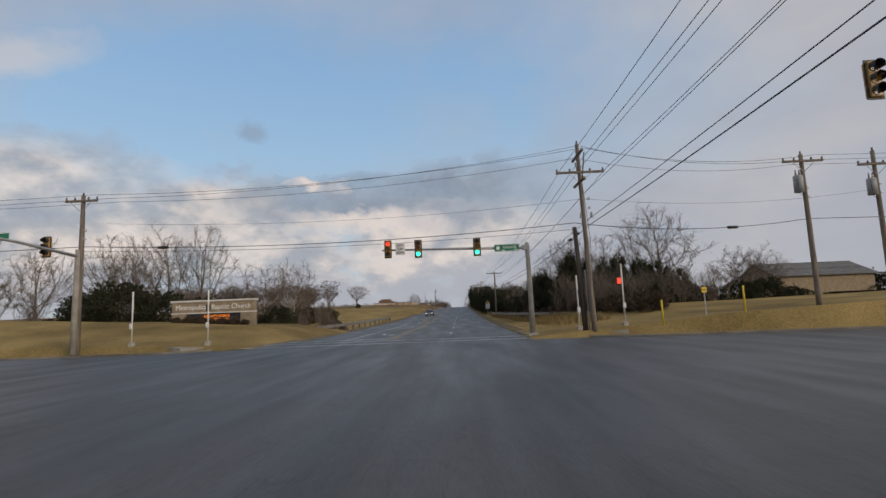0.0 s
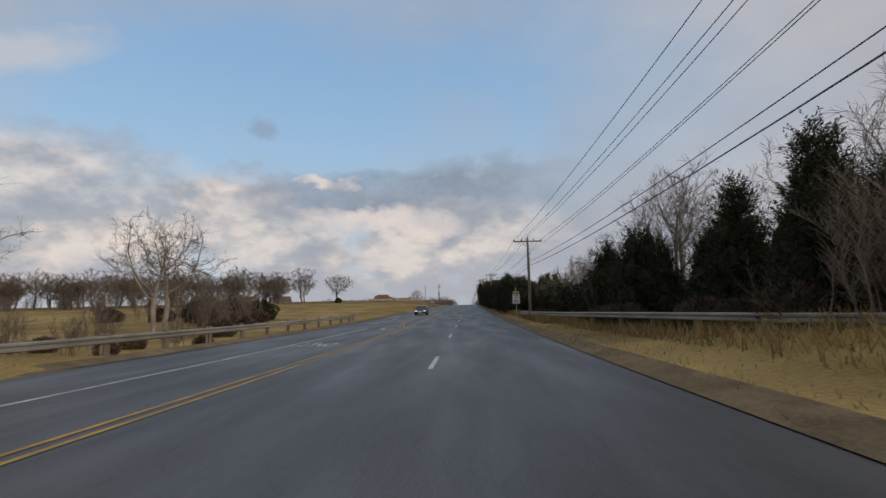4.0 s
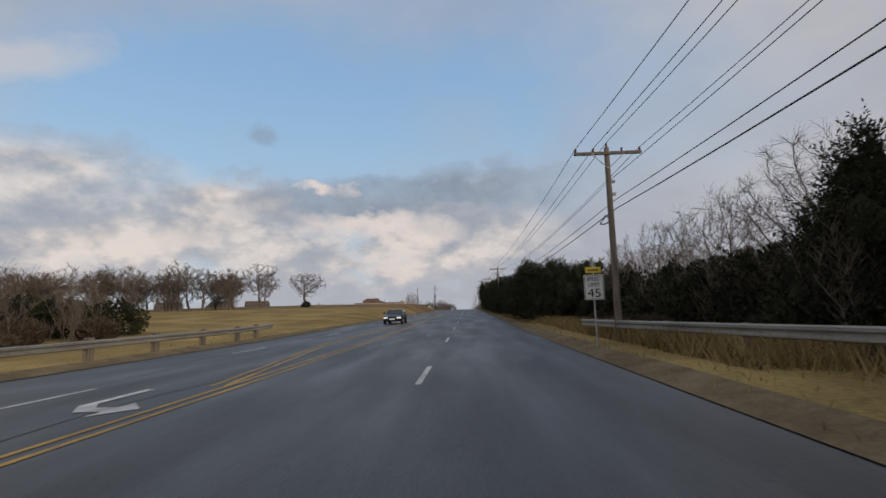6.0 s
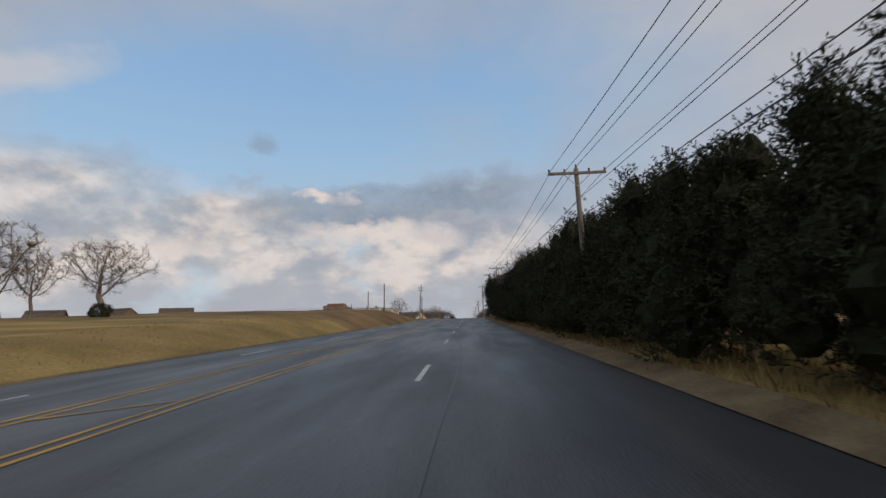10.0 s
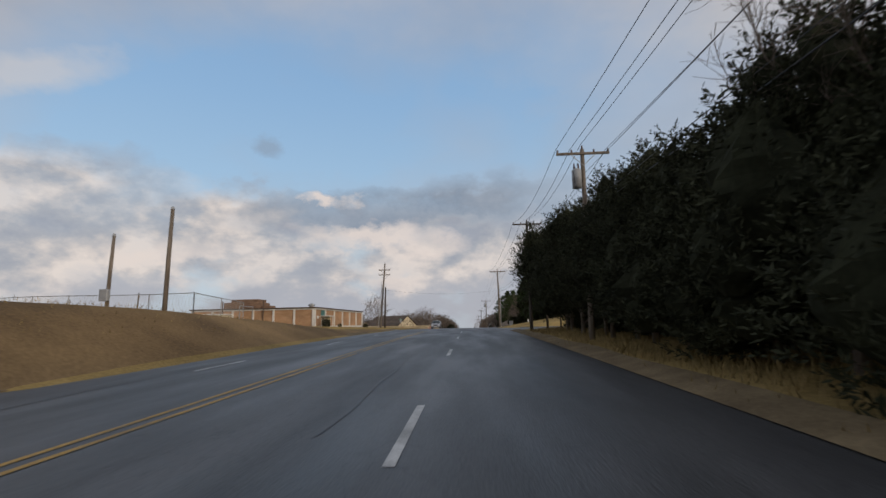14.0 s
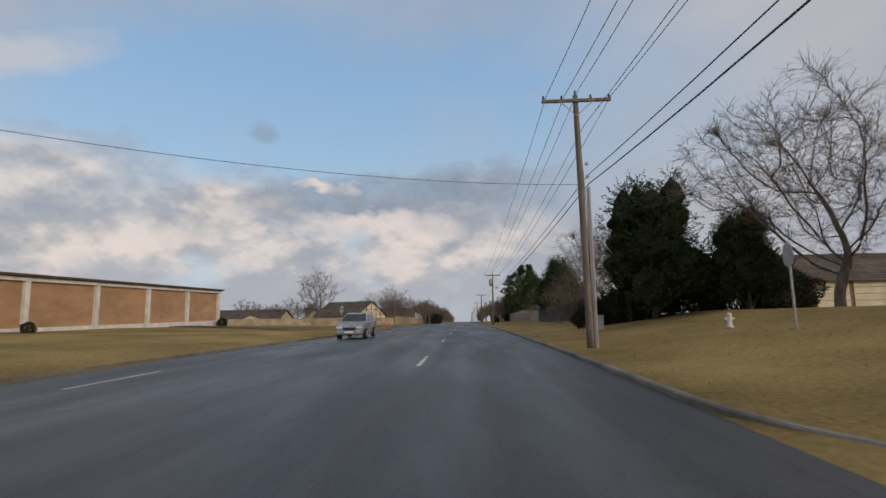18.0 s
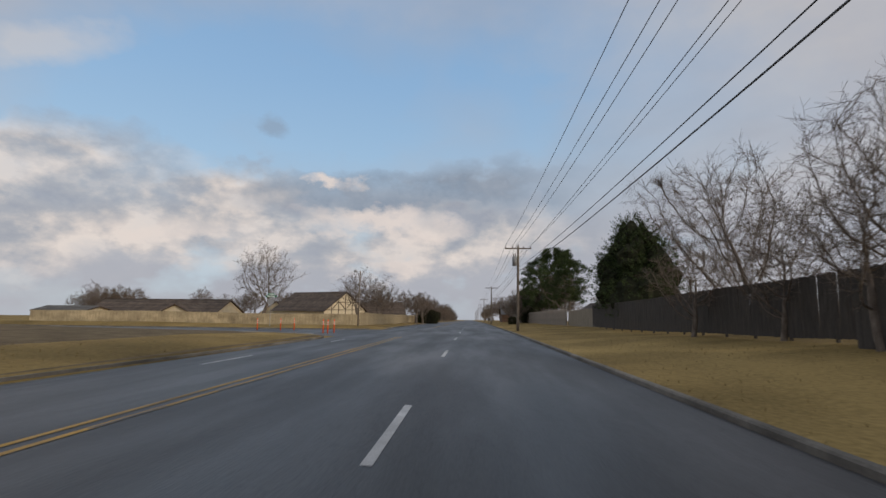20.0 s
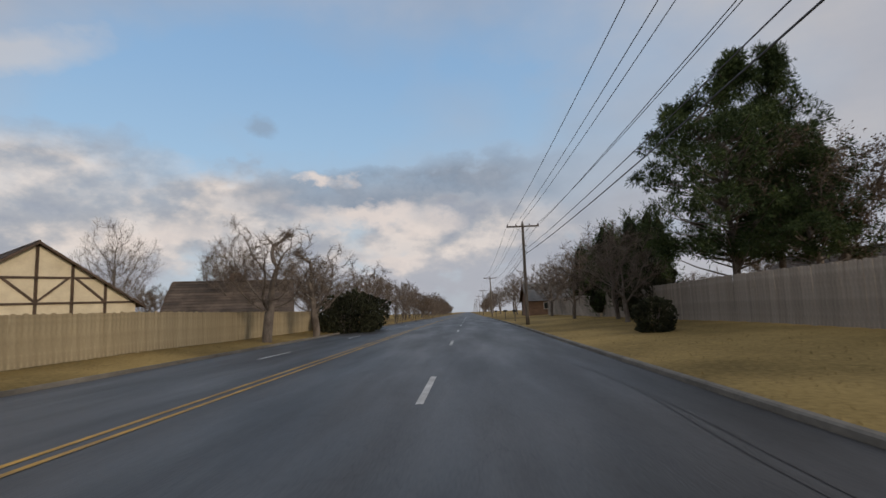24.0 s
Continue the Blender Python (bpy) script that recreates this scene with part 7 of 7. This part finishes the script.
lp = thing("street_lamp", (-12.3, 340.4, verge_z(-12.3, 340.4)), "slim grey street lamp pole at the fence corner", "street lamp")
part("pole", MB().tube([(0, 0, -0.1), (0.05, 0, 3), (0.1, 0, 6.1)], [0.09, 0.075, 0.06], 9), M["pole_wood"], lp, smooth=True)
la = part("lamp_arm", MB().tube([(0.1, 0, 5.7), (-0.1, -0.1, 6.05), (-0.35, -0.15, 6.1)], 0.025, 6), M["galv"], lp)
part("lamp_head", MB().tube([(-0.3, -0.14, 6.14), (-0.45, -0.16, 6.08), (-0.58, -0.18, 5.98)], [0.06, 0.12, 0.09], 8), M["grey_metal"], la)
for y, s in ((410, 1), (424, 1), (447, 1)):
    mbx = thing("mailbox", (4.9, y, verge_z(4.9, y)), "small mailbox on a wooden post at the kerb", "mailbox", "mailboxes")
    part("post", MB().box(-0.05, -0.05, -0.1, 0.05, 0.05, 1.0, 0.01), M["pole_wood"], mbx)
    part("box", MB().tube([(-0.25, 0, 1.12), (0.25, 0, 1.12)], 0.12, 8), M["black"], mbx)


# ---------------------------------------------------------------- cars
def car(x, y, turn, paint, label, tall=False, lit=False, z=None):
    c = thing("car", (x, y, road_z(y) if z is None else z), label, "car", turn=turn)
    L, W_ = (4.5, 1.84) if tall else (4.7, 1.8)
    hood, roof_ = (0.98, 1.62) if tall else (0.86, 1.42)
    side = [(-L / 2, 0.42), (-L / 2 + 0.05, 0.72), (-L / 2 + 0.2, hood - 0.1), (-1.05, hood + 0.07), (-0.3, roof_ - 0.05), (0.3, roof_), (L / 2 - 1.15 if not tall else L / 2 - 0.55, roof_ - 0.05), (L / 2 - 0.25, hood + 0.14), (L / 2, 0.78), (L / 2 - 0.02, 0.38), (L / 2 - 0.4, 0.25), (-L / 2 + 0.35, 0.25)]
    widths = [0.82, 0.93, 0.92, 0.95, 0.74, 0.72, 0.72, 0.9, 0.94, 0.88, 0.85, 0.82]
    mb_ = MB()
    n = len(side)
    for s in (-1, 1):
        mb_.v += [(a, s * W_ / 2 * w, h) for (a, h), w in zip(side, widths)]
    mb_.f = [(i, (i + 1) % n, n + (i + 1) % n, n + i) for i in range(n)]
    mb_.f += [(0, 11, 10, 9, 8, 7, 3, 2, 1), (7, 6, 5, 4, 3), (n, n + 1, n + 2, n + 3, n + 7, n + 8, n + 9, n + 10, n + 11), (n + 3, n + 4, n + 5, n + 6, n + 7)]
    me = mb_.mesh("body", M[paint])
    bm = bmesh.new()
    bm.from_mesh(me)
    bmesh.ops.recalc_face_normals(bm, faces=bm.faces)
    bmesh.ops.bevel(bm, geom=bm.edges[:], offset=0.045, segments=2, affect="EDGES", clamp_overlap=True)
    bm.to_mesh(me)
    bm.free()
    me.materials.clear()
    me.materials.append(M[paint])
    part("body", me, None, c)
    f0, f1 = Vector((-1.0, 0, hood + 0.11)), Vector((-0.35, 0, roof_ - 0.09))
    nrm = Vector((-(f1.z - f0.z), 0, f1.x - f0.x)).normalized() * 0.012
    wind = MB().quad(*(Vector(p) + nrm for p in ((f0.x, -0.80, f0.z), (f0.x, 0.80, f0.z), (f1.x, 0.62, f1.z), (f1.x, -0.62, f1.z))))
    part("windscreen", wind, M["glass"], c)
    rear = L / 2 - 1.2 if not tall else L / 2 - 0.65
    for s in (-1, 1):
        sd = MB()
        for a0, a1 in ((-0.75, 0.25), (0.35, rear)):
            b0 = a0 + 0.45 if a0 < 0 else a0
            sd.quad((a0, s * 0.852, hood + 0.13), (a1, s * 0.858, hood + 0.13), (a1, s * 0.72, roof_ - 0.14), (b0, s * 0.72, roof_ - 0.14))
        part("side_window", sd, M["glass"], c)
        part("headlamp", MB().box(-L / 2 - 0.03, s * 0.62 - 0.2, hood - 0.34, -L / 2 + 0.22, s * 0.62 + 0.2, hood - 0.2, 0.04), M["headlamp"] if lit else M["headlamp_off"], c)
        part("mirror", MB().box(-0.85, s * 0.98 - 0.1, hood + 0.12, -0.7, s * 0.98 + 0.1, hood + 0.28, 0.03), M[paint], c)
        for a in (-L / 2 + 0.9, L / 2 - 0.95):
            w = part("wheel", MB().tube([(a, s * 0.70, 0.33), (a, s * 0.92, 0.33)], 0.33, 18), M["black"], c)
            part("rim", MB().tube([(a, s * 0.925, 0.33), (a, s * 0.93, 0.33)], 0.21, 12), M["galv"], w)
    part("grille", MB().box(-L / 2 - 0.02, -0.38, 0.56, -L / 2 + 0.1, 0.38, hood - 0.24, 0.03), M["black"], c)
    part("bumper", MB().box(-L / 2 - 0.06, -0.8, 0.3, -L / 2 + 0.25, 0.8, 0.52, 0.06), M[paint], c)
    part("number_plate", MB().box(-L / 2 - 0.075, -0.26, 0.4, -L / 2 - 0.055, 0.26, 0.53), M["sign_white"], c)
    return c


car(-6.9, 110.5, 90, "car_dark", "dark sedan with lit headlamps on the road", lit=True)
car(-6.7, 286.0, 90, "car_silver", "silver compact sport utility car on the road", tall=True)
car(-20.4, 14.6, 180, "car_silver", "silver sedan on the cross street", z=road_z(14.6) - 0.05)

# ---------------------------------------------------------------- dry grass on the verges
rng = random.Random(99)
for nm, lo, hi, y0, y1, count, hmin, hmax in (("verge_grass", 3.9, 8.0, 30, 236, 9000, 0.06, 0.2), ("verge_grass", 4.0, 11.5, 252, 400, 9000, 0.04, 0.12), ("verge_grass", -17.0, -11.3, 26, 236, 9000, 0.05, 0.18), ("verge_grass", -14.0, -9.4, 252, 400, 7000, 0.04, 0.12), ("tall_grass", 6.5, 10.5, 34, 104, 7000, 0.3, 0.75), ("tall_grass", 5.6, 8.8, 72, 102, 9000, 0.3, 0.8), ("tall_grass", 4.6, 7.2, 100, 236, 9000, 0.12, 0.42)):
    mb = MB()
    for _ in range(count):
        x, y = rng.uniform(lo, hi), rng.uniform(y0, y1)
        if x < 0 and x > left_edge(y) - 0.35:
            continue
        if (x > 0 and SIDE_RIGHT[0] - 7 < y < SIDE_RIGHT[1] + 7) or (x < 0 and (SIDE_LEFT_A[0] - 5 < y < SIDE_LEFT_A[1] + 5 or SIDE_LEFT_B[0] - 6 < y < SIDE_LEFT_B[1] + 6)) or y < 33:
            continue
        z = verge_z(x, y) - 0.03
        h = rng.uniform(hmin, hmax)
        az = rng.uniform(0, 6.28)
        w = 0.012 + 0.02 * h
        dx, dy = math.cos(az) * w, math.sin(az) * w
        lx, ly = rng.gauss(0, 0.4) * h, rng.gauss(0, 0.4) * h
        n = len(mb.v)
        mb.v += [(x - dx, y - dy, z), (x + dx, y + dy, z), (x + lx, y + ly, z + h)]
        mb.f.append((n, n + 1, n + 2))
    solo(nm, mb, M["blade"], "dry tan winter grass along the verge", "grass", "stuff")
